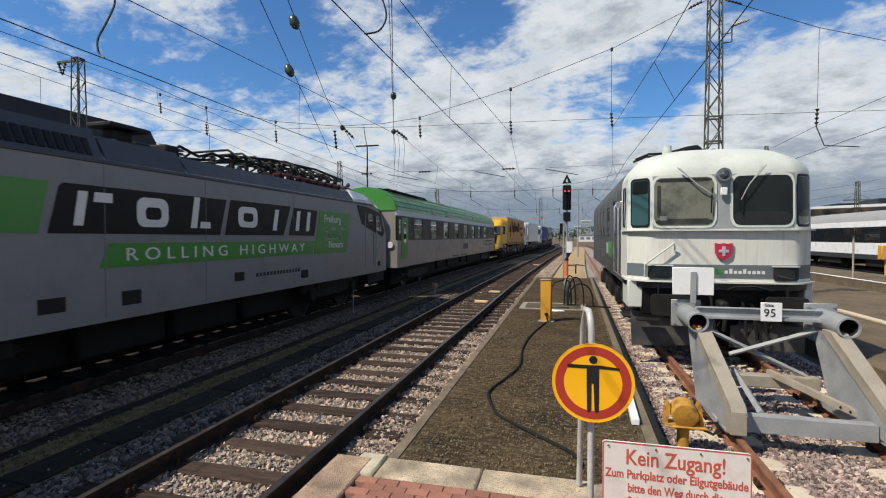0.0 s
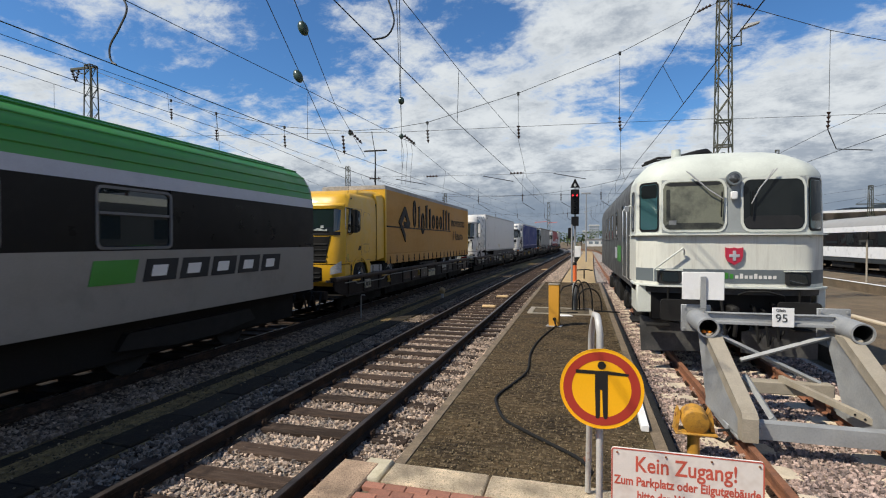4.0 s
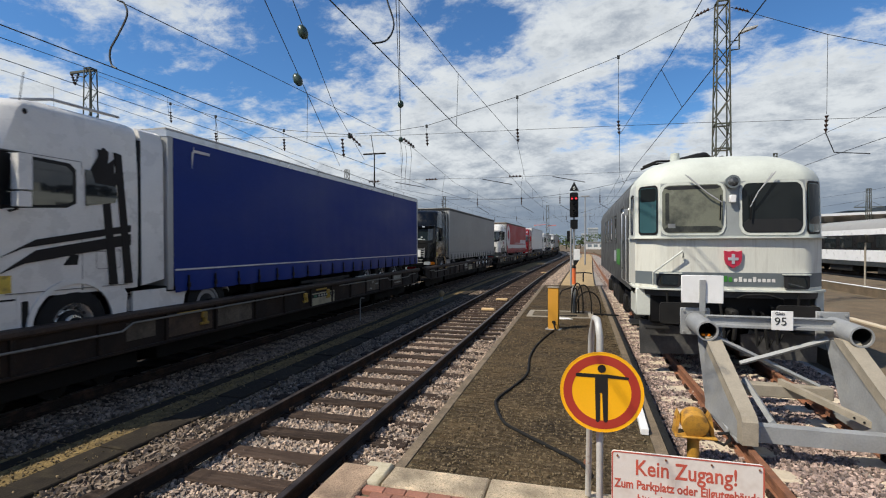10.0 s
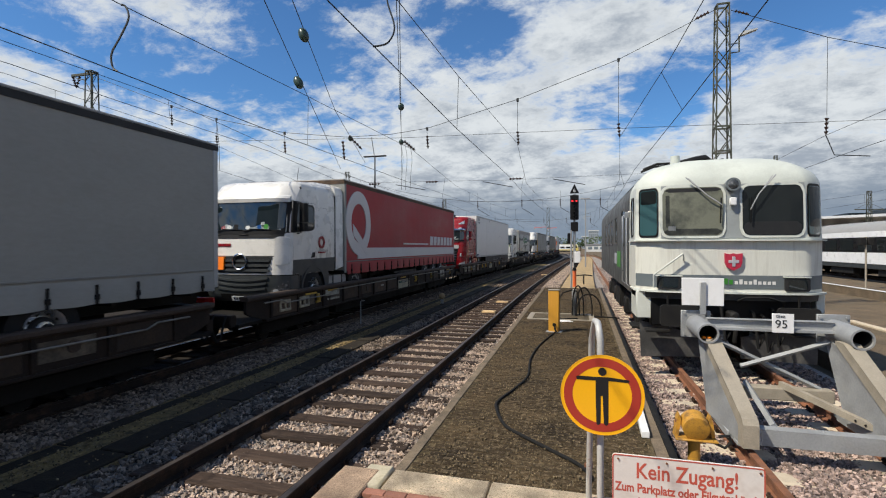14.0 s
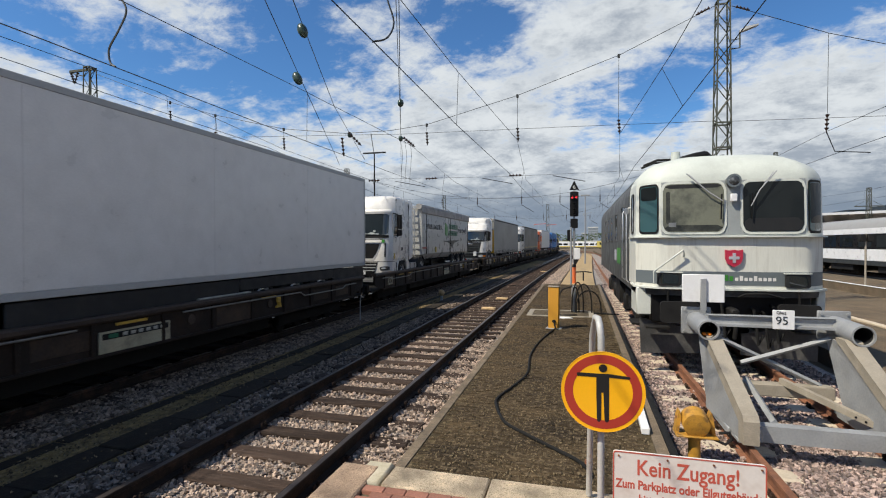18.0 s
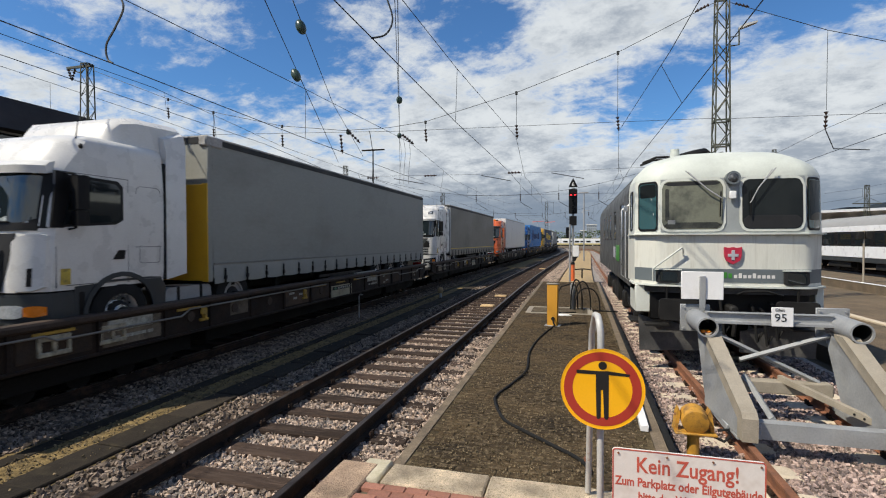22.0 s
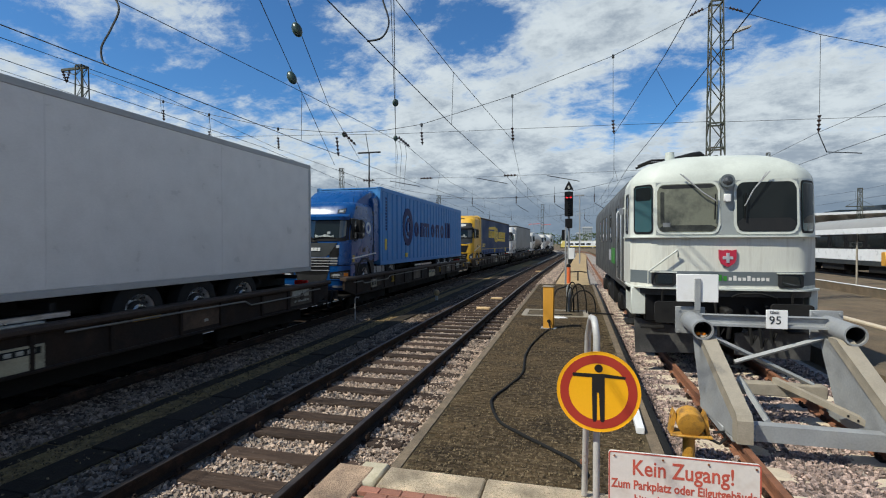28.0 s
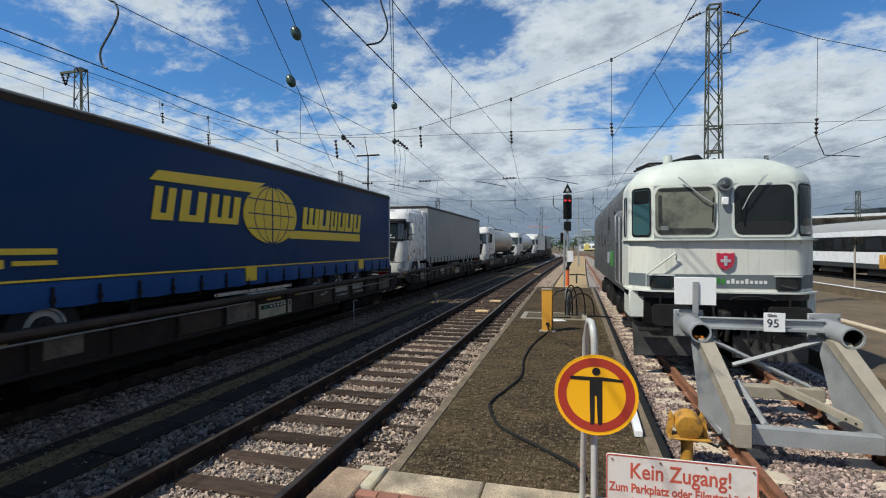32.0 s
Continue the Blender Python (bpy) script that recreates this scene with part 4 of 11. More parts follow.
part("cap", Geo().loft([[(r * math.cos(6.2831853 * i / 26), y * math.cos(tilt) - r * math.sin(6.2831853 * i / 26) * math.sin(tilt), 0.555 + y * math.sin(tilt) + r * math.sin(6.2831853 * i / 26) * math.cos(tilt)) for i in range(26)] for y, r in cap]), M_VALVE, valve, "chipped yellow barrel cap", smooth=40)
part("bracket_plate", Geo().box(-0.20, 0.21, -0.13, 0.10, 0.398, 0.415, 0.004), M_VALVE, valve)
part("bracket_arm", Geo().prism([(-0.20, 0.41), (-0.165, 0.41), (-0.135, 0.60), (-0.155, 0.66), (-0.175, 0.60)], 1, -0.05, 0.07), M_VALVE, valve, smooth=0)
part("bracket_arm", Geo().prism([(0.165, 0.41), (0.20, 0.41), (0.175, 0.60), (0.155, 0.66), (0.135, 0.60)], 1, -0.05, 0.07), M_VALVE, valve, smooth=0)
part("pivot_bolt", Geo().cyl((-0.185, 0.0, 0.57), (0.185, 0.0, 0.57), 0.02, n=10), M_RUST, valve)
part("handle", Geo().tube([(0.16, -0.10, 0.405), (0.27, -0.12, 0.36), (0.33, -0.12, 0.42), (0.31, -0.12, 0.49), (0.21, -0.11, 0.47)], 0.016, 8), M_STEEL_DARK, valve)

bar = thing("loose_bar", "square white-painted bar lying on the walkway", "bar", m=pose(0.83, 7.1, 0.0, 0, 0, -2))
part("bar_body", Geo().box(-0.045, 0.045, -1.05, 1.05, 0.0, 0.075, 0.006), M_WHITE, bar)

# cabinet post with hoses
post = thing("power_post", "narrow yellow power supply post on the walkway", "post", m=pose(-0.54, 13.05, 0.0, 0, 0, -8))
part("column", Geo().box(-0.135, 0.135, -0.08, 0.08, 0.0, 1.08, 0.012), M_YELLOW, post)
part("lid", Geo().box(-0.15, 0.15, -0.095, 0.095, 1.08, 1.11, 0.01), M_GALV_OLD, post)
part("socket", Geo().cyl((0.02, -0.08, 0.20), (0.02, -0.11, 0.20), 0.045, n=14).tube([(0.02, -0.10, 0.22), (0.03, -0.16, 0.24), (0.06, -0.2, 0.10), (0.1, -0.22, 0.03)], 0.022, 8), M_BLACK, post)
part("base_plate", Geo().box(-0.2, 0.2, -0.13, 0.13, 0.0, 0.02, 0.006), M_GALV, post)

hose = thing("cable_on_walkway", "thick black cable lying in curves on the concrete", "cable")
way = [(-0.51, 12.86), (-0.76, 11.22), (-0.85, 9.74), (-0.78, 8.42), (-0.89, 7.66), (-1.05, 6.96), (-1.04, 6.61), (-0.84, 6.00), (-0.56, 5.68), (-0.21, 5.34), (0.04, 5.09), (0.15, 4.86), (0.12, 4.75)]


def smooth_path(p, n=6):
    out = []
    for i in range(len(p) - 1):
        a, b, c, d = [Vector((*p[max(0, min(len(p) - 1, k))], 0)) for k in (i - 1, i, i + 1, i + 2)]
        for k in range(n):
            t = k / n
            q = 0.5 * ((2 * b) + (c - a) * t + (2 * a - 5 * b + 4 * c - d) * t * t + (3 * b - a - 3 * c + d) * t ** 3)
            out.append((q.x, q.y))
    return out + [p[-1]]


part("cable", Geo().tube([(x, y, 0.020) for x, y in smooth_path(way)], 0.020, 8), M_RUBBER, hose)

pad = thing("manhole_pad", "pale concrete pad with a cover in the walkway", "manhole", m=pose(-0.45, 15.9, 0.0))
part("frame", ring_frame(Geo(), rounded(-1.0, 1.0, -0.75, 0.75, 0.03, 2), rounded(-0.85, 0.85, -0.6, 0.6, 0.03, 2), 2, 0.0, 0.02), M_GALV_OLD, pad)
part("cover", Geo().box(-0.84, 0.84, -0.59, 0.59, 0.0, 0.012), M_SLAB, pad)
part("pale_patch", Geo().prism([(-0.04, -0.60), (0.20, -0.62), (0.38, -0.98), (0.12, -1.08), (-0.06, -1.02)], 2, 0.0, 0.012), M_WHITE, pad, smooth=0)

reel = thing("hose_rack", "black rubber hoses hung in loops on a low grey stand", "hose", m=pose(-0.05, 16.3, 0.0))
part("stand", Geo().box(-0.07, 0.07, -0.06, 0.06, 0.0, 0.85, 0.01), M_GALV, reel)
for k, (w, h, dx) in enumerate(((0.22, 0.78, 0.05), (0.35, 0.95, 0.12), (0.5, 0.9, 0.3), (0.75, 0.7, 0.45))):
    p = [(dx - w * 0.5 * math.cos(radians(a)), -0.12 - 0.05 * k, 0.03 + h * math.sin(radians(a)) ** 0.7) for a in range(0, 181, 15)]
    part("hose_loop", Geo().tube(p, 0.022, 7), M_RUBBER, reel)
part("hose_tail", Geo().tube([(-0.05, -0.2, 0.85), (-0.35, -0.3, 0.75), (-0.6, -0.4, 0.3), (-0.75, -0.6, 0.03), (-0.35, -1.0, 0.03), (0.1, -0.8, 0.03)], 0.022, 7), M_RUBBER, reel)
part("hose_tail", Geo().tube([(0.6, -0.3, 0.03), (1.0, -0.35, 0.03), (1.35, -0.4, 0.03)], 0.022, 7), M_RUBBER, reel)

# ---- buffer stop ----
stop = thing("buffer_stop", "galvanised steel buffer stop at the end of the dead-end track", "buffer stop", m=pose(2.49, 0, 0))
for s in (-1, 1):
    x = s * 0.835
    part("buffer_tube", Geo().pipe((x, 6.92, 1.10), (x, 7.62, 1.12), 0.128, 0.108, 28), M_GALV, stop, "open steel buffer tube")
    if s < 0:
        for dx in (-0.035, 0.03):
            part("lamp_lens", Geo().ball((x + dx, 7.02, 1.035), 0.03, 0.03, 0.022), P_AMBER, stop, "amber lens lying in the tube")
    part("tube_end", Geo().cyl((x, 7.45, 1.11), (x, 7.47, 1.11), 0.11, n=24), M_BLACK, stop)
    # dark sleeve that paints the shade inside the open tube
    part("tube_lining", Geo().pipe((x, 6.955, 1.10), (x, 7.45, 1.114), 0.1085, 0.105, 28), P_DARKGREY, stop, "inside of the tube with its shade painted dark")
    part("end_plate", Geo().box(x - 0.19, x + 0.19, 7.62, 7.66, 0.93, 1.31, 0.006), M_GALV, stop)
    for dx in (-0.15, 0.15):
        for dz in (-0.15, 0.15):
            part("bolt", Geo().cyl((x + dx, 7.60, 1.12 + dz), (x + dx, 7.63, 1.12 + dz), 0.018, n=6), M_GALV, stop)
    # raking leg from under the tube down to the rail: broad flange, web behind it, toe
    xt = s * 0.765
    xb = -0.665 if s < 0 else 0.815

    def along(y):
        return xt + (xb - xt) * min(1.0, max(0.0, (7.05 - y) / 1.13))
    leg = [(7.22, 1.03), (7.02, 1.03), (5.92, 0.36), (5.88, 0.30), (5.88, 0.05), (6.02, 0.05), (6.02, 0.26), (7.22, 0.99)]
    part("raking_leg", Geo().loft([[(along(y) - 0.09 + 0.012 * (y < 6.5), y, z) for y, z in leg], [(along(y) + 0.09 - 0.012 * (y < 6.5), y, z) for y, z in leg]]), M_GALV_OLD, stop, "leg with a weathered beige face", smooth=0)
    web = [(7.55, 1.0), (7.10, 0.96), (6.03, 0.26), (6.03, 0.06), (7.02, 0.06), (7.16, 0.30)]
    part("web_plate", Geo().loft([[(along(y) - 0.062, y, z) for y, z in web], [(along(y) - 0.045, y, z) for y, z in web]]), M_GALV, stop, "pale blue-grey zinc web plate", smooth=0)
    part("web_plate", Geo().loft([[(along(y) + 0.045, y, z) for y, z in web], [(along(y) + 0.062, y, z) for y, z in web]]), M_GALV, stop, smooth=0)
    xr = -0.645 if s < 0 else 0.862
    part("foot_flange", Geo().box(xr - 0.10, xr + 0.10, 6.05, 7.45, 0.006, 0.05, 0.006), M_GALV, stop)
    part("clamp_rail", Geo().box(xr - 0.135, xr - 0.10, 6.30, 7.30, 0.0, 0.085, 0.006), M_GALV, stop)
    for k in range(9):
        y = 6.36 + 0.105 * k
        part("clamp_bolt", Geo().cyl((xr - 0.09, y, 0.05), (xr - 0.09, y, 0.105), 0.020, n=6), M_GALV, stop)
    for k in range(4):
        part("toe_bolt", Geo().cyl((xb - s * 0.076, 5.95, 0.09 + 0.055 * k), (xb - s * 0.108, 5.95, 0.09 + 0.055 * k), 0.018, n=6), M_GALV, stop)
part("cross_beam", Geo().prism([(7.30, 1.10), (7.30, 1.13), (7.38, 1.14), (7.38, 1.22), (7.34, 1.24), (7.50, 1.24), (7.50, 1.10)], 0, -0.74, 0.74), M_GALV, stop, smooth=0)
part("low_beam", Geo().prism([(6.10, 0.02), (6.10, 0.20), (6.24, 0.20), (6.24, 0.18), (6.12, 0.17), (6.12, 0.05), (6.24, 0.04), (6.24, 0.02)], 0, -0.58, 0.73), M_GALV, stop, "channel beam across the rails", smooth=0)
part("beam_cleat", Geo().box(-0.58, -0.50, 6.05, 6.10, 0.03, 0.19, 0.006), M_GALV, stop)
part("low_beam_rear", Geo().box(-0.72, 0.72, 7.30, 7.48, 0.20, 0.36, 0.012), M_GALV_OLD, stop)
for a, b in (((-0.74, 7.42, 1.0), (0.60, 7.42, 0.35)), ((0.70, 7.40, 0.98), (-0.35, 7.34, 0.62))):
    part("brace", Geo().tube([a, b], 0.032, 4), M_GALV, stop)
part("ground_strut", Geo().loft([[(x, y, z), (x + 0.06, y + 0.03, z), (x + 0.06, y + 0.03, z - 0.012), (x + 0.014, y + 0.005, z - 0.012), (x + 0.014, y + 0.005, z - 0.075), (x, y, z - 0.075)] for x, y, z in ((0.10, 7.35, 0.44), (0.95, 6.20, 0.14))]), M_GALV_OLD, stop, "weathered angle bar with a row of holes", smooth=0)
part("ground_strut", Geo().tube([(-0.30, 7.30, 0.42), (-0.33, 6.24, 0.20)], 0.04, 4), M_GALV, stop)
for k in range(5):
    f = 0.62 + 0.07 * k
    part("strut_bolt", Geo().cyl((0.102 + 0.85 * f, 7.352 - 1.15 * f, 0.402 - 0.30 * f), (0.092 + 0.85 * f, 7.340 - 1.15 * f, 0.402 - 0.30 * f), 0.012, n=6), M_BLACK, stop)

plate95 = thing("track_number_plate", "white track number plate hung on the buffer stop", "sign", m=pose(2.61, 7.26, 1.225, 0, 0, 0))
part("plate", Geo().box(-0.125, 0.125, 0, 0.012, -0.13, 0.12, 0.004), M_WHITE, plate95)
part("lettering", letters("95", 0.15, 0.002, P_SLATE), P_SLATE, plate95).location = (-0.02, -0.003, -0.02)
part("lettering", letters("Gleis", 0.055, 0.002, M_SIGN_BLACK), M_SIGN_BLACK, plate95).location = (-0.03, -0.003, 0.085)
blank = thing("white_panel", "blank white panel on a grey post at the buffer stop", "sign", m=pose(1.73, 7.55, 1.59))
part("panel", Geo().box(-0.27, 0.27, 0.0, 0.015, -0.20, 0.19, 0.006), M_WHITE, blank)
part("post", Geo().box(-0.04, 0.04, -0.03, -0.001, -0.32, 0.13, 0.006), M_GALV, blank)

# ---- parked locomotive ----
L_BODY = paint("cab_pale_grey", (0.56, 0.58, 0.53), 0.42, 0.2, 0.1)
L_ROOF = paint("loco_roof_pale", (0.52, 0.55, 0.50), 0.5, 0.2, 0.0)
L_SIDE = paint("anthracite_side", (0.062, 0.064, 0.063), 0.5, 0.15, 0.0, spec=0.3)
L_BAND = paint("slate_band", (0.115, 0.135, 0.145), 0.45, 0.15, 0.1)
L_PILLAR = paint("pale_slate_paint", (0.26, 0.28, 0.28), 0.45, 0.2, 0.1)
L_PLOUGH = material("dusty_plough_grey", (0.05, 0.05, 0.05), 0.6, 0.1, 0.3, 3.0, 40, 0.1, (0.13, 0.12, 0.105), 0.6, 3.0)
L_STREAK = material("rain_streaked_grey", (0.60, 0.60, 0.54), 0.45, 0, 0.06, 3.0, 40, 0.02, (0.36, 0.34, 0.29), 0.6, 3.0, stretch=(3.0, 3.0, 0.25))
# olive cabin view and sky reflections, both put into the pane's colour
L_SHEEN_PANE = material("olive_sheen_pane", (0.15, 0.155, 0.118), 0.2, 0, 0.08, 2.0, 40, 0.0, (0.035, 0.038, 0.034), 0.9, 1.6, spec=0.3, coat=0.15)
L_CABIN = material("dim_cab_interior", (0.03, 0.033, 0.03), 0.5, 0, 0.3, 5.0, 40, 0.0, (0.09, 0.09, 0.075), 0.6, 4.0, spec=0.25)
L_CREST = material("crest_crimson", (0.40, 0.02, 0.05), 0.4, 0, 0.05, 4, 40, 0.0)
L_DARK = glass("dark_cab_pane", (0.012, 0.015, 0.016), 0.02)
L_DARK.node_tree.nodes["Principled BSDF"].inputs["Coat Weight"].default_value = 0.0
L_DARK.node_tree.nodes["Principled BSDF"].inputs["IOR"].default_value = 1.3
L_TEAL = glass("teal_pane", (0.035, 0.085, 0.095), 0.03)

loco = thing("parked_locomotive", "pale grey older electric locomotive with anthracite sides and a red crest", "locomotive", m=pose(LOCO_X - 0.03, 9.30, 0))


def nose(x):
    """How far the front stands back at x from the middle."""
    a = abs(x)
    return 0.05 * (a / 1.1) ** 2 if a < 1.10 else 0.05 + 0.36 * ((a - 1.10) / 0.39) ** 1.45


NX = [-1.0, -0.975, -0.94, -0.90, -0.86, -0.80, -0.735, -0.5, -0.2, 0.2, 0.5, 0.735, 0.80, 0.86, 0.90, 0.94, 0.975, 1.0]


def nose_ring(z, w=1.49, back=1.50, push=0.0):
    pts = [(w * k, nose(1.49 * k) + push, z) for k in NX]
    return pts + [(w, back, z), (-w, back, z)]


part("cab_lower", Geo().loft([nose_ring(1.44), nose_ring(2.31)]), L_STREAK, loco, "streaked pale grey lower cab front", smooth=35)
part("cab_upper", Geo().loft([nose_ring(2.31), nose_ring(3.20, 1.48, push=0.045), nose_ring(3.31, 1.47, push=0.05)]), L_BODY, loco, smooth=35)
DOME = ((3.30, 1.472, 0.048), (3.36, 1.455, 0.056), (3.42, 1.43, 0.072), (3.48, 1.395, 0.10), (3.54, 1.345, 0.14), (3.60, 1.28, 0.19), (3.655, 1.20, 0.25), (3.705, 1.11, 0.325), (3.75, 1.00, 0.42), (3.79, 0.86, 0.54), (3.825, 0.68, 0.70), (3.85, 0.45, 0.90), (3.86, 0.20, 1.10))
part("roof_dome", Geo().loft([nose_ring(z, w, 1.52, p) for z, w, p in DOME]), L_ROOF, loco, "smooth pale domed cab roof", smooth=60)
part("skirt", Geo().loft([nose_ring(1.415, 1.53, 1.0, -0.07), nose_ring(1.445, 1.53, 1.0, -0.07)]), L_BODY, loco, smooth=35)
part("skirt_band", Geo().loft([nose_ring(1.30, 1.49, 1.5, 0.02), nose_ring(1.44, 1.49, 1.5, 0.0)]), L_PLOUGH, loco, "dark band under the skirt lip", smooth=35)


def front_patch(name, x0, x1, z0, z1, off, mat, label="", parent=loco, r=0.0, tilt=0.0, nx=12):
    rings = []
    for i in range(nx + 1):
        x = x0 + (x1 - x0) * i / nx
        e = min(abs(x - x0), abs(x1 - x))
        c = r - math.sqrt(max(0.0, r * r - (r - e) ** 2)) if r and e < r else 0.0
        zz = (z0 + c, z1 - c)
        lean = [0.05 * max(0, z - 2.31) for z in zz]
        rings.append([(x, nose(x) + lean[0] - off, zz[0]), (x, nose(x) + lean[1] - off, zz[1]), (x, nose(x) + lean[1] + 0.03, zz[1]), (x, nose(x) + lean[0] + 0.03, zz[0])])
    return part(name, Geo().loft(rings), mat, parent, label, smooth=35)


front_patch("window_surround", -1.10, 1.10, 2.36, 3.29, 0.004, L_PILLAR, "pale slate-grey surround between the cab windows", nx=20)
for x0, x1, m in ((-1.12, -0.085, L_SHEEN_PANE), (0.125, 1.11, L_DARK)):
    w = front_patch("cab_window", x0, x1, 2.37, 3.29, 0.020, L_BODY, "front window in a rounded pale frame", r=0.15, nx=28)
    front_patch("pane", x0 + 0.04, x1 - 0.04, 2.41, 3.25, 0.026, m, "pane with an olive cabin view and reflections painted in" if m is L_SHEEN_PANE else "dark pane", w, 0.12, nx=26)
    if m is L_SHEEN_PANE:
        front_patch("desk_top", x0 + 0.06, x1 - 0.06, 2.425, 2.53, 0.0275, L_CABIN, "dim desk behind the pane", w, 0.06, nx=12)
        front_patch("blind_roll", x0 + 0.075, x1 - 0.075, 3.17, 3.235, 0.0275, P_DARKGREY, "", w, 0.03, nx=12)
        front_patch("cabin_post", x0 + 0.09, x0 + 0.155, 2.55, 3.12, 0.0275, L_CABIN, "", w, 0.02, nx=4)
        front_patch("desk_gear", x0 + 0.13, x0 + 0.25, 2.50, 2.575, 0.028, P_PRINT_GREY, "grey instruments on the desk", w, nx=2)
    else:
        front_patch("desk_top", x0 + 0.06, x1 - 0.06, 2.425, 2.64, 0.0275, P_DARKGREY, "", w, 0.06, nx=12)
for s in (-1, 1):
    w = front_patch("corner_window", *sorted((s * 1.15, s * 1.435)), 2.38, 3.27, 0.012, M_BLACK, "narrow curved corner window", r=0.05)
    front_patch("pane", *sorted((s * 1.17, s * 1.42)), 2.42, 3.23, 0.017, L_TEAL, "", w, 0.04)
    front_patch("pane_shade", *sorted((s * 1.175, s * 1.41)), 2.98 if s < 0 else 2.55, 3.22, 0.0185, L_DARK, "dark upper part of the corner pane", w, 0.03)
for x, a in ((-0.60, 0.42), (0.50, -0.22)):
    part("wiper", Geo().tube([(x - 0.12 if a > 0 else x + 0.15, -0.02, 3.42), (x + a * 0.5, -0.06, 3.10), (x + a, -0.05, 2.95 if a > 0 else 2.86)], 0.010, 6).tube([(x - 0.08 if a > 0 else x + 0.10, -0.02, 3.40), (x + a * 0.55, -0.065, 3.08), (x + a * 1.05, -0.05, 2.93 if a > 0 else 2.84)], 0.008, 6), P_SILVER, loco, "wiper arms")
    part("wiper_blade", Geo().tube([(x + a, -0.045, 2.62), (x + a + 0.01, -0.045, 3.05)], 0.012, 5), M_BLACK, loco)
part("top_lamp", Geo().cyl((0.0, 0.06, 3.27), (0.0, -0.08, 3.27), 0.10, 0.11, 24).cyl((0.0, -0.075, 3.27), (0.0, -0.10, 3.27), 0.112, n=24), L_BAND, loco, "round headlamp between the windows")
part("lamp_glass", Geo().ball((0.0, -0.09, 3.27), 0.088, 0.03, 0.088, 18, 8), P_LAMP_DARK, loco)
part("camera_box", Geo().box(-0.04, 0.06, -0.07, 0.0, 2.92, 3.05, 0.01), M_WHITE, loco)
part("gutter", Geo().loft([nose_ring(2.315, 1.53, 1.3, -0.08), nose_ring(2.335, 1.53, 1.3, -0.08)]), L_BODY, loco, smooth=35)
for x in (-0.95, -0.45, 0.12, 0.65, 1.15):
    part("gutter_bracket", Geo().tube([(x, nose(x) - 0.03, 2.31), (x + 0.04, nose(x) - 0.006, 2.26)], 0.009, 5), L_BODY, loco)
front_patch("slate_stripe", -1.485, 1.485, 1.50, 1.73, 0.006, L_BAND, "slate-grey stripe above the skirt", nx=30)
for k in range(5):
    front_patch("name_shape", -0.34 + 0.075 * k, -0.285 + 0.075 * k, 1.575, 1.655 + 0.02 * (k % 2), 0.011, P_GREEN, nx=1)
for k in range(9):
    front_patch("name_shape", 0.045 + 0.071 * k, 0.093 + 0.071 * k, 1.578, 1.632 + 0.03 * (k in (1, 4)), 0.011, P_BOX_WHITE, nx=1)
for x0, x1 in ((-1.17, -0.79), (0.79, 1.17)):
    w = front_patch("headlamp", x0, x1, 1.47, 1.70, 0.05, P_DARKGREY, "rectangular dark headlamp box", r=0.03)
    front_patch("lamp_glass", x0 + 0.05, x1 - 0.05, 1.50, 1.67, 0.056, P_GLASS, "", w, 0.03)
    front_patch("lamp_frame", x0 - 0.02, x1 + 0.02, 1.70, 1.72, 0.065, L_BODY, "", w)
crest = [(-0.135, 2.105), (-0.06, 2.09), (0.0, 2.105), (0.06, 2.09), (0.135, 2.105), (0.13, 1.95), (0.10, 1.87), (0.0, 1.81), (-0.10, 1.87), (-0.13, 1.95)]
part("crest", Geo().prism([(x + 0.02, z) for x, z in crest], 1, -0.045, 0.0), L_CREST, loco, "red shield with a pale cross", smooth=0)
part("crest_cross", Geo().box(-0.005, 0.045, -0.055, -0.04, 1.88, 2.05, 0.004).box(-0.06, 0.10, -0.054, -0.04, 1.94, 1.99, 0.004), P_COACH_LILAC, loco)
part("grab_rail", Geo().tube([(-1.23, 0.0, 1.50), (-1.24, -0.05, 1.72), (-0.77, -0.08, 2.10), (-0.75, -0.04, 2.03), (-0.75, 0.0, 1.98)], 0.015, 8), L_BODY, loco)
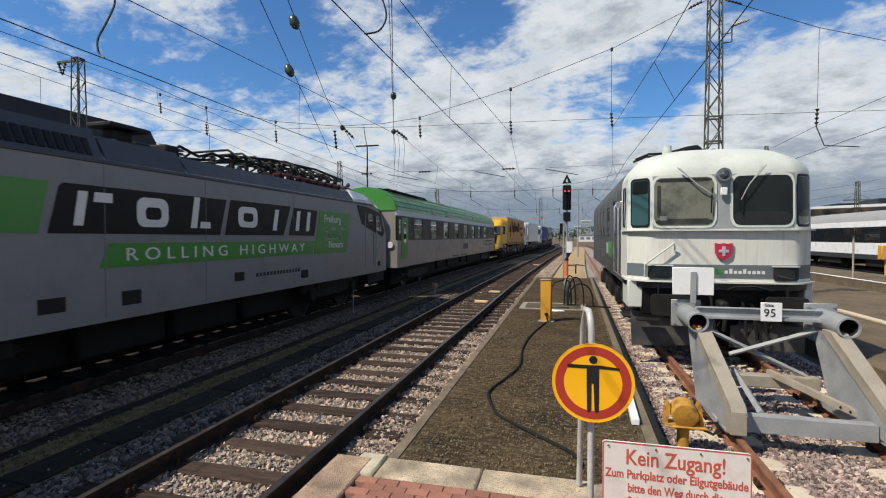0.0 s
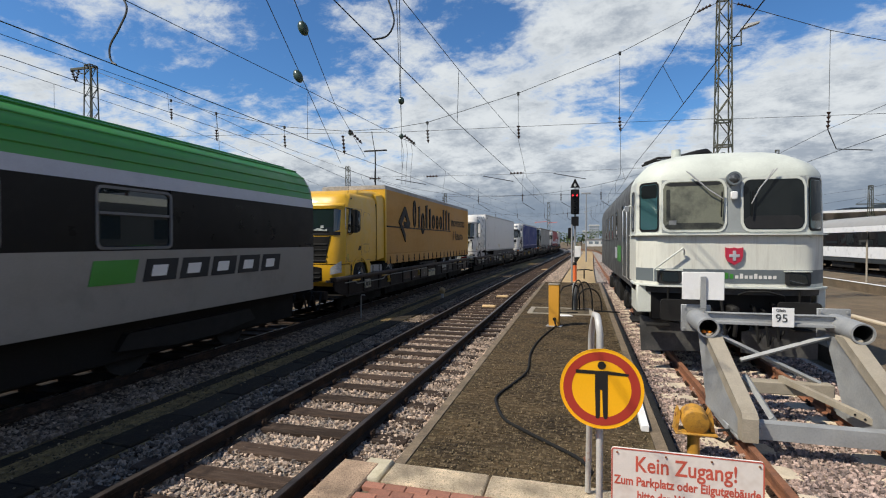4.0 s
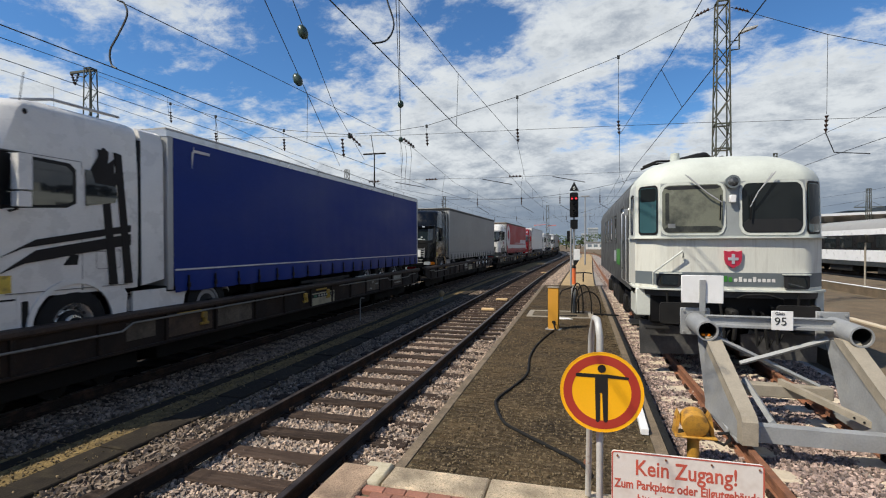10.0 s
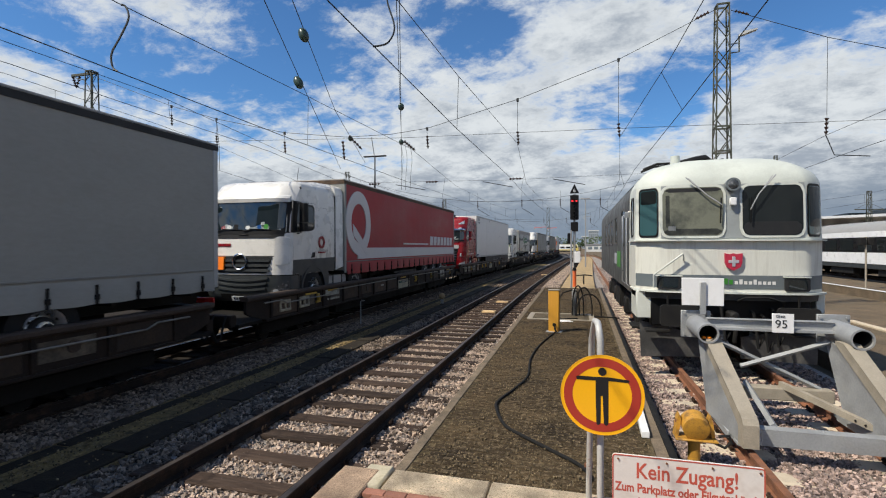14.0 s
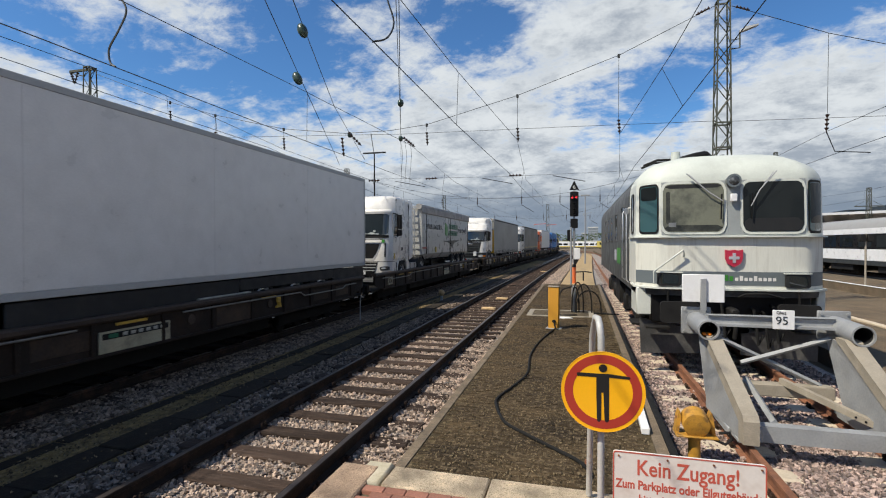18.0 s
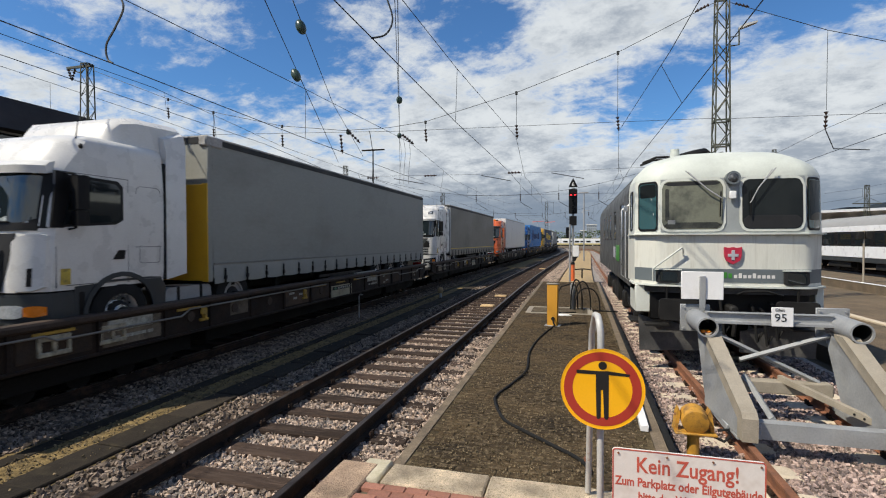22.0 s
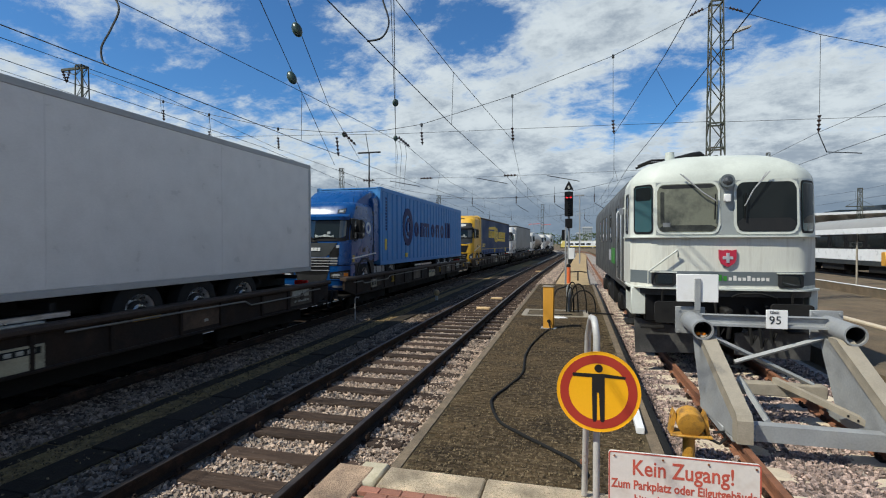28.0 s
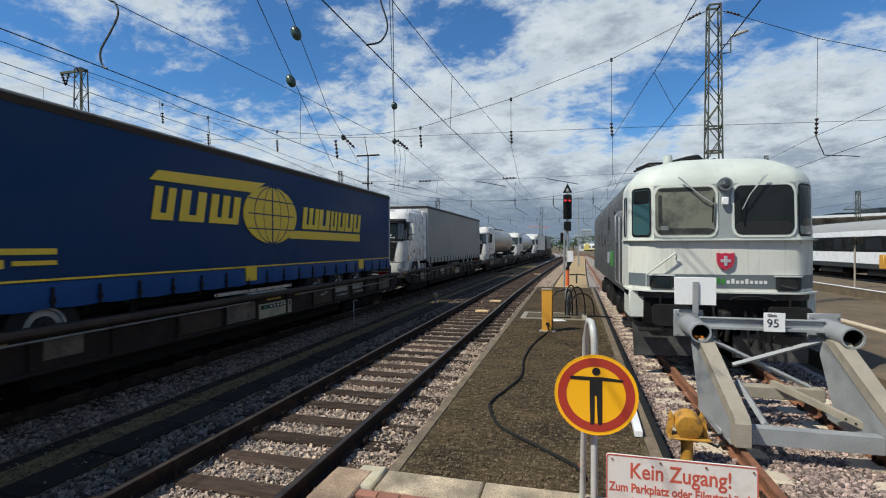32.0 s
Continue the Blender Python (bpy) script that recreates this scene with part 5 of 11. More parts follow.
# long body behind the cab
side = [(1.49, 1.30), (1.49, 3.20), (1.455, 3.36), (1.395, 3.48), (1.28, 3.60), (1.11, 3.705), (0.86, 3.79), (0.45, 3.85), (0, 3.865)]
prof = side + [(-x, z) for x, z in side[-2::-1]]
part("body", Geo().loft([[(x, y, z) for x, z in prof] for y in (1.50, 13.0)]), L_SIDE, loco, smooth=40)
part("roof", Geo().loft([[(x * 1.006, y, z + 0.006) for x, z in prof[3:-3]] for y in (1.51, 12.95)]), L_ROOF, loco, smooth=40)
for s in (-1, 1):
    for y0, y1, z0, z1 in ((2.55, 3.35, 2.25, 3.10), (4.55, 5.25, 2.25, 3.05), (6.2, 6.9, 2.25, 3.05), (7.6, 8.3, 2.25, 3.05), (9.2, 9.9, 2.25, 3.05)):
        w = part("side_window", ring_frame(Geo(), rounded(y0, y1, z0, z1, 0.07, 3), rounded(y0 + 0.05, y1 - 0.05, z0 + 0.05, z1 - 0.05, 0.05, 3), 0, *sorted((s * 1.47, s * 1.505))), L_SIDE, loco, smooth=0)
        part("pane", Geo().box(*sorted((s * 1.48, s * 1.494)), y0 + 0.03, y1 - 0.03, z0 + 0.03, z1 - 0.03), P_GLASS_DARK, w, smooth=0)
    w = part("cab_side_window", ring_frame(Geo(), rounded(0.72, 1.08, 2.40, 3.16, 0.06, 3), rounded(0.76, 1.04, 2.44, 3.12, 0.05, 3), 0, *sorted((s * 1.46, s * 1.50))), M_BLACK, loco, smooth=0)
    part("pane", Geo().box(*sorted((s * 1.47, s * 1.492)), 0.75, 1.05, 2.43, 3.13), P_GLASS_DARK, w, smooth=0)
    part("cab_door", Geo().prism(rounded(1.58, 2.30, 1.40, 3.2, 0.05, 3), 0, *sorted((s * 1.47, s * 1.497))), L_SIDE, loco, smooth=0)
    part("grab_rail", Geo().tube([(s * 1.49, 1.50, 1.4), (s * 1.55, 1.50, 1.45), (s * 1.55, 1.50, 2.9), (s * 1.49, 1.50, 2.95)], 0.014, 6), P_ALU, loco)
    part("grab_rail", Geo().tube([(s * 1.49, 2.38, 1.4), (s * 1.55, 2.38, 1.45), (s * 1.55, 2.38, 2.9), (s * 1.49, 2.38, 2.95)], 0.014, 6), P_ALU, loco)
    part("side_emblem", Geo().prism(oblong(3.6, 4.6, 1.70, 2.1), 0, *sorted((s * 1.48, s * 1.496))), P_GREEN, loco, "green printed block", smooth=0)
    part("name_shape", Geo().prism(oblong(4.8, 5.5, 1.75, 2.05), 0, *sorted((s * 1.48, s * 1.495))), P_COACH_LILAC, loco, smooth=0)
    for z in (0.55, 0.95):
        part("cab_step", Geo().box(*sorted((s * 1.15, s * 1.45)), 1.35, 1.95, z, z + 0.05, 0.01), M_STEEL_DARK, loco)
    part("mirror", Geo().box(*sorted((s * 1.53, s * 1.62)), 1.20, 1.23, 2.80, 2.92, 0.01).tube([(s * 1.45, 1.25, 2.93), (s * 1.57, 1.22, 2.91)], 0.012, 5), P_ALU, loco)
# lower front: steps, buffers, coupling, plough
part("front_step_panel", Geo().box(-1.49, -1.10, 0.24, 1.1, 0.92, 1.42, 0.015), L_BODY, loco, "pale step panel under the cab")
part("front_step_panel", Geo().box(1.36, 1.49, 0.30, 1.1, 1.08, 1.42, 0.015), L_BODY, loco)
part("buffer_beam", Geo().box(-1.25, 1.25, 0.22, 0.45, 0.80, 1.38, 0.02), M_BLACK, loco)
for s in (-1, 1):
    part("buffer", Geo().cyl((s * 0.875, 0.25, 1.05), (s * 0.875, -0.25, 1.05), 0.11, n=18).prism(rounded(s * 0.875 - 0.30, s * 0.875 + 0.30, 0.87, 1.23, 0.06, 4), 1, -0.34, -0.27), M_STEEL_DARK, loco, "rectangular dark buffer", smooth=30)
    part("plough", Geo().prism([(s * 0.25, 0.25), (s * 1.40, 0.20), (s * 1.42, 0.85), (s * 0.25, 0.62)], 1, 0.35, 0.40), L_PLOUGH, loco, smooth=0)
    part("front_step", Geo().box(*sorted((s * 0.95, s * 1.35)), 0.05, 0.25, 0.70, 0.74, 0.008), M_STEEL_DARK, loco)
    part("step_rail", Geo().tube([(s * 1.0, 0.0, 1.4), (s * 1.0, 0.02, 1.05)], 0.018, 6), M_STEEL_DARK, loco)
for x, z0 in ((-0.45, 1.0), (-0.3, 0.95), (0.35, 1.0), (0.5, 0.95), (-0.15, 1.1), (0.65, 1.05)):
    part("coupling_hose", Geo().tube([(x, 0.2, z0 + 0.1), (x, 0.05, z0 + 0.08), (x + 0.03, 0.0, z0 - 0.25), (x + 0.06, 0.02, z0 - 0.5), (x + 0.14, 0.05, z0 - 0.35)], 0.024, 7), M_RUBBER, loco)
part("coupling_hook", Geo().box(-0.07, 0.07, -0.2, 0.25, 0.98, 1.12, 0.03).tube([(0, -0.18, 1.0), (0, -0.22, 0.8), (0, -0.15, 0.62)], 0.035, 8), M_STEEL_DARK, loco)
part("coupling_tap", Geo().ball((-0.12, 0.0, 0.86), 0.045, 0.045, 0.045, 10, 6), M_SIGN_RED, loco)
part("lashing_cable", Geo().tube([(0.1, 0.0, 1.3), (0.2, -0.08, 1.36), (0.5, -0.1, 1.37), (0.75, -0.06, 1.3), (0.8, 0.05, 1.15)], 0.02, 6), M_RUBBER, loco)
wheel = revolve([(-0.07, 0.57), (0.03, 0.57), (0.06, 0.63), (0.07, 0.63), (0.07, 0.5), (0.03, 0.46), (0.03, 0.2), (0.1, 0.15), (0.1, 0.05)], 26).mesh("wheel", M_STEEL_DARK)
for y in (2.4, 5.0, 8.6, 11.2):
    for s in (-1, 1):
        part("wheel", wheel, M_STEEL_DARK, loco).matrix_basis = pose(s * 0.74, y, 0.63, 0, 0, 0 if s > 0 else 180)
        part("axle_box", Geo().box(*sorted((s * 1.0, s * 1.28)), y - 0.2, y + 0.2, 0.4, 0.85, 0.04), M_STEEL_DARK, loco)
for y0 in (1.5, 7.7):
    for s in (-1, 1):
        part("bogie_frame", Geo().prism([(y0, 0.7), (y0 + 0.4, 0.95), (y0 + 4.1, 0.95), (y0 + 4.5, 0.7), (y0 + 2.7, 0.5), (y0 + 1.8, 0.5)], 0, *sorted((s * 1.02, s * 1.18))), M_STEEL_DARK, loco, smooth=0)
part("underfloor_box", Geo().box(-1.3, 1.3, 6.1, 7.6, 0.45, 1.28, 0.03), M_STEEL_DARK, loco)
# roof gear
part("horn", Geo().cyl((-0.60, 1.6, 3.78), (-0.60, 1.6, 4.07), 0.10, 0.085, 16), L_ROOF, loco)
p = part("pantograph", Geo().box(-0.8, 0.8, 2.4, 2.5, 3.93, 4.0, 0.01).box(-0.8, 0.8, 4.2, 4.3, 3.93, 4.0, 0.01), M_STEEL_DARK, loco, "folded dark pantograph")
for s in (-1, 1):
    part("arm", Geo().tube([(s * 0.7, 4.2, 4.0), (s * 0.45, 2.3, 4.07), (s * 0.3, 3.6, 4.17)], 0.035, 6), M_STEEL_DARK, p)
    part("spring_box", Geo().box(*sorted((s * 0.25, s * 0.62)), 3.0, 3.5, 3.86, 4.10, 0.03).ball((s * 0.45, 3.9, 4.05), 0.16, 0.25, 0.14, 10, 6), M_BLACK, p)
    part("collector", Geo().tube([(-1.0, 3.5 + 0.2 * s, 4.07), (-0.7, 3.5 + 0.2 * s, 4.19), (0.7, 3.5 + 0.2 * s, 4.19), (1.0, 3.5 + 0.2 * s, 4.07)], 0.03, 6), M_STEEL_DARK, p)
    for y in (2.45, 4.25):
        part("insulator", Geo().cyl((s * 0.7, y, 3.76), (s * 0.7, y, 3.94), 0.07, 0.05, 10), M_INSUL_BROWN, p)
part("roof_cable", Geo().tube([(-0.9, 1.9, 3.80), (-0.6, 2.0, 3.92), (-0.1, 2.1, 4.06), (0.1, 2.3, 4.12), (0.3, 2.4, 3.97)], 0.075, 8), M_STEEL_DARK, loco)


# ---- masts, wires, signal ----
def lattice(parent, h, w0, w1, panels, r=0.035, y=0.0):
    """A four-legged lattice mast that tapers from w0 to w1."""
    for sx in (-1, 1):
        for sy in (-1, 1):
            part("leg", Geo().tube([(sx * w0 / 2, sy * w0 / 2, 0), (sx * w1 / 2, sy * w1 / 2, h)], r, 4), M_MAST, parent, smooth=0)
    zs = [0.0]
    for k in range(panels):
        zs.append(zs[-1] + (1.25 - 0.5 * k / panels))
    zs = [z * h / zs[-1] for z in zs]
    for k in range(panels):
        za, zb = zs[k], zs[k + 1]
        wa, wb = w0 + (w1 - w0) * za / h, w0 + (w1 - w0) * zb / h
        s = 1 if k % 2 else -1
        for f in (-1, 1):
            part("brace", Geo().tube([(-s * wa / 2, f * wa / 2, za), (s * wb / 2, f * wb / 2, zb)], r * 0.6, 4), M_MAST, parent, smooth=0)
            part("brace", Geo().tube([(f * wa / 2, -s * wa / 2, za), (f * wb / 2, s * wb / 2, zb)], r * 0.6, 4), M_MAST, parent, smooth=0)
    for z in (h * 0.52, h * 0.60, h - 0.05):
        w = w0 + (w1 - w0) * z / h + 0.06
        part("frame", ring_frame(Geo(), rounded(-w / 2, w / 2, -w / 2, w / 2, 0.02, 1), rounded(-w / 2 + 0.06, w / 2 - 0.06, -w / 2 + 0.06, w / 2 - 0.06, 0.02, 1), 2, z, z + 0.06), M_MAST, parent, smooth=0)
    part("footing", Geo().box(-w0 * 0.8, w0 * 0.8, -w0 * 0.8, w0 * 0.8, -0.3, 0.06, 0.03), M_SLAB, parent)


def stack(g, a, b, r, n=4):
    """A string of insulator sheds from a to b."""
    a, b = Vector(a), Vector(b)
    for k in range(n):
        p, q = a.lerp(b, (k + 0.1) / n), a.lerp(b, (k + 0.6) / n)
        g.cyl(p, q, r, r * 0.45, 10)
    g.cyl(a, b, r * 0.3, n=6)
    return g


mast = thing("lattice_mast", "tall green-grey steel lattice mast with a street lamp", "mast", "catenary masts", pose(5.68, 22.0, -0.42))
lattice(mast, 12.35, 0.66, 0.42, 16)
part("lamp_arm", Geo().tube([(0.25, 0, 10.4), (0.62, 0, 10.42), (0.62, 0, 11.05)], 0.03, 6).tube([(0.25, 0, 10.75), (0.62, 0, 10.78)], 0.02, 6), M_MAST, mast)
part("lamp_head", Geo().loft([[(0.60, -0.07, 11.02), (0.60, 0.07, 11.02), (0.60, 0.07, 11.10), (0.60, -0.07, 11.10)], [(0.8, -0.14, 11.08), (0.8, 0.14, 11.08), (0.8, 0.12, 11.20), (0.8, -0.12, 11.20)], [(1.25, -0.10, 11.22), (1.25, 0.10, 11.22), (1.25, 0.08, 11.28), (1.25, -0.08, 11.28)]]), P_FRONT, mast, "weathered lamp head")
mast2 = thing("lattice_mast", "steel lattice mast beside the goods platform", "mast", "catenary masts", pose(-27.0, 22.0, -0.42))
lattice(mast2, 12.8, 0.74, 0.42, 16)
part("cross_arm", Geo().box(-1.5, 0.3, -0.05, 0.05, 12.62, 12.76, 0.01).tube([(-1.4, 0, 12.6), (-0.5, 0, 12.35)], 0.03, 5), M_MAST, mast2)
for x in (-1.4, -0.9):
    part("insulator", stack(Geo(), (x, 0, 12.6), (-1.15, 0, 11.95), 0.09, 4), M_INSUL_BROWN, mast2)
for x, y, h in ((-33.5, 68, 14.0), (-30, 112, 14), (13.5, 66, 13), (22, 64, 13), (-6.5, 120, 12), (30, 62, 8.5), (10, 110, 12), (25, 120, 12)):
    m = thing("lattice_mast", "distant steel lattice mast among the tracks", "mast", "catenary masts", pose(x, y, -0.42))
    slim = h < 9 or x == 22
    lattice(m, h, 0.45 if slim else 0.8, 0.3 if slim else 0.5, 11, 0.035 if slim else 0.045)
    if slim:
        part("cross_arm", Geo().box(-1.3, 1.3, -0.05, 0.05, h - 2.0, h - 1.9).tube([(-1.3, 0, h - 1.95), (0, 0, h - 1.2), (1.3, 0, h - 1.95)], 0.02, 5), M_MAST, m)
tp = thing("lamp_post", "tall thin lamp post with a flat crossbar", "street lamp", m=pose(-25.6, 60, -0.42))
part("pole", Geo().cyl((0, 0, 0), (0, 0, 14.6), 0.13, 0.08, 10), M_STEEL_DARK, tp)
part("crossbar", Geo().box(-1.6, 1.6, -0.12, 0.12, 14.5, 14.68, 0.03), M_STEEL_DARK, tp)
tp2 = thing("lamp_post", "distant tall grey lamp post with a crossbar", "street lamp", m=pose(1.0, 56, -0.42))
part("pole", Geo().cyl((0, 0, 0), (0, 0, 7.9), 0.09, 0.06, 10), M_GALV, tp2)
part("crossbar", Geo().box(-0.5, 0.5, -0.08, 0.08, 7.85, 7.98, 0.02), M_GALV, tp2)


def sagged(a, b, sag, n=12):
    a, b = Vector(a), Vector(b)
    return [a.lerp(b, k / n) - Vector((0, 0, sag * 4 * (k / n) * (1 - k / n))) for k in range(n + 1)]


def eased(p, n=5):
    """A smooth curve through points."""
    p = [Vector(q) for q in p]
    out = []
    for i in range(len(p) - 1):
        a, b, c, d = p[max(0, i - 1)], p[i], p[i + 1], p[min(len(p) - 1, i + 2)]
        for k in range(n):
            t = k / n
            out.append(0.5 * ((2 * b) + (c - a) * t + (2 * a - 5 * b + 4 * c - d) * t * t + (3 * b - a - 3 * c + d) * t ** 3))
    return out + [p[-1]]


def line(name, pts, r, label, cat="overhead wire", mat=None):
    ob = thing(name, label, cat, "overhead wires")
    part("wire", Geo().tube(pts, r, 5), mat or M_WIRE, ob)
    return ob


# head span across all tracks and its lateral wire
HS = [(5.46, 11.8), (1.75, 10.16), (-2.51, 8.81), (-6.74, 7.79), (-8.6, 7.62), (-10.91, 7.63), (-14.35, 8.06), (-18.47, 9.05), (-21.39, 9.96), (-26.5, 11.95)]
hs = line("head_span", [(x, 22, z) for x, z in HS], 0.013, "cross-span carrier wire sagging between two masts", "cross-span")
part("lateral_wire", Geo().tube([(-26.6, 22, 8.2), (-12.6, 22, 7.62), (-7.98, 22, 7.42), (-0.2, 22, 7.28), (5.4, 22, 7.15)], 0.009, 5), M_WIRE, hs)
for (x, z), zb in zip([HS[k] for k in (1, 2, 3, 6, 7, 8)], (6.85, 6.77, 6.83, 7.0, 7.56, 8.88)):
    part("dropper", Geo().tube([(x, 22, z), (x, 22, zb + 0.55)], 0.009, 4), M_WIRE, hs)
    part("clamp", Geo().box(x - 0.05, x + 0.05, 21.96, 22.04, z - 0.1, z + 0.05, 0.01), M_WIRE, hs)
    part("insulator", stack(Geo(), (x, 22, zb + 0.6), (x + 0.04, 22, zb), 0.075, 4), M_INSUL_BROWN, hs)
hs2 = line("head_span", [(6.0, 22, 11.7), (9.32, 22, 10.24), (11.54, 22, 9.5), (16, 22, 8.6), (24, 22, 8.8)], 0.013, "cross-span carrier wire beyond the tall mast", "cross-span")
part("lateral_wire", Geo().tube([(6.0, 22, 7.1), (11.5, 22, 6.95), (24, 22, 6.9)], 0.009, 5), M_WIRE, hs2)
part("dropper", Geo().tube([(9.32, 22, 10.24), (9.30, 22, 7.2)], 0.009, 4), M_WIRE, hs2)
part("insulator", stack(Geo(), (9.30, 22, 7.15), (9.27, 22, 6.48), 0.075, 4), M_INSUL_BROWN, hs2)
part("steady_arm", Geo().tube([(9.27, 22, 6.48), (9.55, 22, 5.72), (10.7, 22, 5.62)], 0.02, 5), M_WIRE, hs2)
part("insulator", stack(Geo(), (6.15, 22, 11.65), (6.65, 22, 11.45), 0.07, 4), M_INSUL_BROWN, hs2)
part("insulator", stack(Geo(), (5.2, 22, 11.72), (4.7, 22, 11.5), 0.07, 4), M_INSUL_BROWN, hs)
for y, xl, xr, z in ((66.0, -33.5, 13.5, 13.2), (112.0, -30, 10, 12.8)):
    h = line("head_span", sagged((xl, y, z), (xr, y, z - 0.6), 4.6, 16), 0.02, "distant cross-span over the tracks", "cross-span")
    part("lateral_wire", Geo().tube([(xl, y, 8.6), (xr, y, 8.2)], 0.014, 4), M_WIRE, h)
    for x in (-18, -13, -7, -2, 3, 8):
        part("insulator", stack(Geo(), (x, y, 8.5), (x, y, 7.5), 0.11, 4), M_INSUL_BROWN, h)
        part("dropper", Geo().tube([(x, y, 9.6), (x, y, 8.3)], 0.014, 4), M_WIRE, h)
        part("steady_arm", Geo().tube([(x, y, 7.4), (x + 1.6, y, 6.4)], 0.03, 4), M_WIRE, h)
lat = line("lateral_wire", [(-20.5, 45, 8.62), (-5.9, 45, 8.36), (1.6, 45, 8.45), (9, 45, 8.5)], 0.012, "level wire with insulators across the tracks", "cross-span")
for x in (-13.3, -5.3, -19.2, 9.0):
    part("insulator", stack(Geo(), (x - 0.6, 45, 8.45), (x + 0.6, 45, 8.45), 0.12, 4), M_INSUL_BROWN, lat)
for x0, x1 in ((-8.4, -5.6), (-2.0, 0.8), (-17, -14)):
    part("steady_arm", Geo().tube([(x0, 45, 8.3), (x1, 45, 7.7)], 0.035, 5), M_WIRE, lat)


def catenary(x, a, mess, cont, name="catenary"):
    """Carrier and contact wire over one track with droppers. mess, cont: (x offset, y, z) rows on the near part."""
    ob = thing(name, "carrier and contact wire with droppers over a track", "overhead wire", "overhead wires")
    m = [(x + dx, y, z) for dx, y, z in mess]
    c = [(x + dx, y, z) for dx, y, z in cont]
    for y, z in ((32, 6.35), (44, 6.15), (55, 6.4), (66, 7.3), (77, 6.4), (89, 6.15), (101, 6.4), (112, 7.2), (150, 6.4), (200, 7.2)):
        m.append((x + bend(y, a), y, z))
        c.append((x + bend(y, a), y, 5.5))
    part("carrier_wire", Geo().tube(m, 0.009, 5), M_WIRE, ob)
    part("contact_wire", Geo().tube(c, 0.010, 5), M_WIRE, ob)

    def at(p, y):
        for (x0, y0, z0), (x1, y1, z1) in zip(p, p[1:]):
            if y0 <= y <= y1:
                t = (y - y0) / (y1 - y0)
                return (x0 + (x1 - x0) * t, y, z0 + (z1 - z0) * t)
    for y in (13.5, 29, 36, 44, 52, 59, 73, 81, 89, 97):
        part("dropper", Geo().tube([at(m, y), at(c, y)], 0.007, 4), M_WIRE, ob)
    return ob


catenary(NEAR_X, 0.0352, [(-0.3, -30, 6.7), (0, 8.9, 6.9), (0.05, 13.5, 7.05), (0.72, 22, 6.85)], [(0, -30, 5.6), (0, 6, 5.58), (0, 13.5, 5.57), (0.1, 24, 5.66)])
catenary(TRAIN_X, 0.04, [(0, -30, 6.5), (0, 7, 6.65), (0, 13, 6.87), (0.5, 22, 6.85)], [(0, -30, 5.4), (0, 7, 5.4), (0, 13, 5.37), (0, 22, 5.42)])
catenary(LOCO_X, 0.0, [(-0.1, -30, 7.3), (-0.35, 9.8, 6.70), (-0.45, 12.5, 6.64), (-0.8, 22, 6.85)], [(0, -30, 5.66), (0, 8, 5.66), (0, 14, 5.67), (0, 24, 5.76)])
catenary(-13.2, 0.04, [(0, -30, 7.0), (0, 8.7, 7.16), (0, 13, 7.2), (-1.1, 22, 7.0)], [(0, -30, 6.3), (0, 8.7, 6.66), (0, 11.4, 6.6), (0, 19, 6.5)])
far_wire = catenary(-18.3, 0.04, [(0, -30, 7.8), (0, 12, 8.0), (0, 18, 7.8), (0, 22, 7.56)], [(0, -30, 6.6), (0, 12, 7.0), (0, 18, 6.6), (0, 22, 6.3)])
part("hanger", Geo().tube([(-18.47, 22, 9.05), (-18.3, 22, 7.56), (-18.3, 22, 6.3)], 0.012, 5), M_WIRE, far_wire)
catenary(9.5, 0.0, [(0, -30, 6.6), (0, 8, 6.5), (0, 14, 6.5), (-0.2, 22, 6.5)], [(0, -30, 5.6), (0, 8, 5.6), (0, 14, 5.6), (0, 22, 5.6)])
catenary(21.0, 0.0, [(0, -30, 6.6), (0, 8, 6.5), (0, 14, 6.5), (-0.2, 22, 6.9)], [(0, -30, 5.6), (0, 8, 5.6), (0, 14, 5.6), (0, 22, 5.6)])

# feeder cables with egg-shaped insulators, drawn down across the tracks
f1 = line("feeder_cable", [(-4.5, 1.6, 10.1), (-8.44, 12, 9.12), (-15.3, 30, 7.5)], 0.014, "feeder cable with a large green insulator", "feeder cable")
part("egg_insulator", Geo().ball((0, 0, 0), 0.17, 0.17, 0.27, 12, 9).move(Matrix.Translation((-10.16, 16.5, 8.47)) @ Matrix.Rotation(radians(-28), 4, "Y")), M_INSUL, f1)
f2 = line("feeder_cable", [(-3.4, 2.0, 8.8), (-7.55, 12, 9.01), (-12.55, 24, 9.6), (-13.5, 30, 7.8)], 0.014, "feeder cable with a large green insulator", "feeder cable")
part("egg_insulator", Geo().ball((0, 0, 0), 0.16, 0.16, 0.25, 12, 9).move(Matrix.Translation((-8.37, 13.9, 8.98)) @ Matrix.Rotation(radians(-24), 4, "Y")), M_INSUL, f2)
f3 = line("feeder_cable", [(-1.5, 4.0, 8.7), (-4.42, 12, 8.61), (-14.57, 40, 8.4)], 0.013, "pair of feeder cables with small round insulators", "feeder cable")
part("second_cable", Geo().tube([(-1.6, 4.0, 8.6), (-4.50, 12, 8.50), (-9.7, 26.6, 8.40)], 0.011, 5), M_WIRE, f3)
for x, y, z in ((-7.56, 20.7, 8.5), (-9.97, 27.3, 8.42)):
    part("egg_insulator", Geo().ball((x, y, z), 0.14, 0.14, 0.17, 12, 8), M_INSUL, f3)
f4 = line("feeder_cable", [(-11.3, 26, 8.5), (-11.5, 27, 7.3), (-12.0, 28, 5.9)], 0.02, "hanging jumper cable with string insulators", "feeder cable")
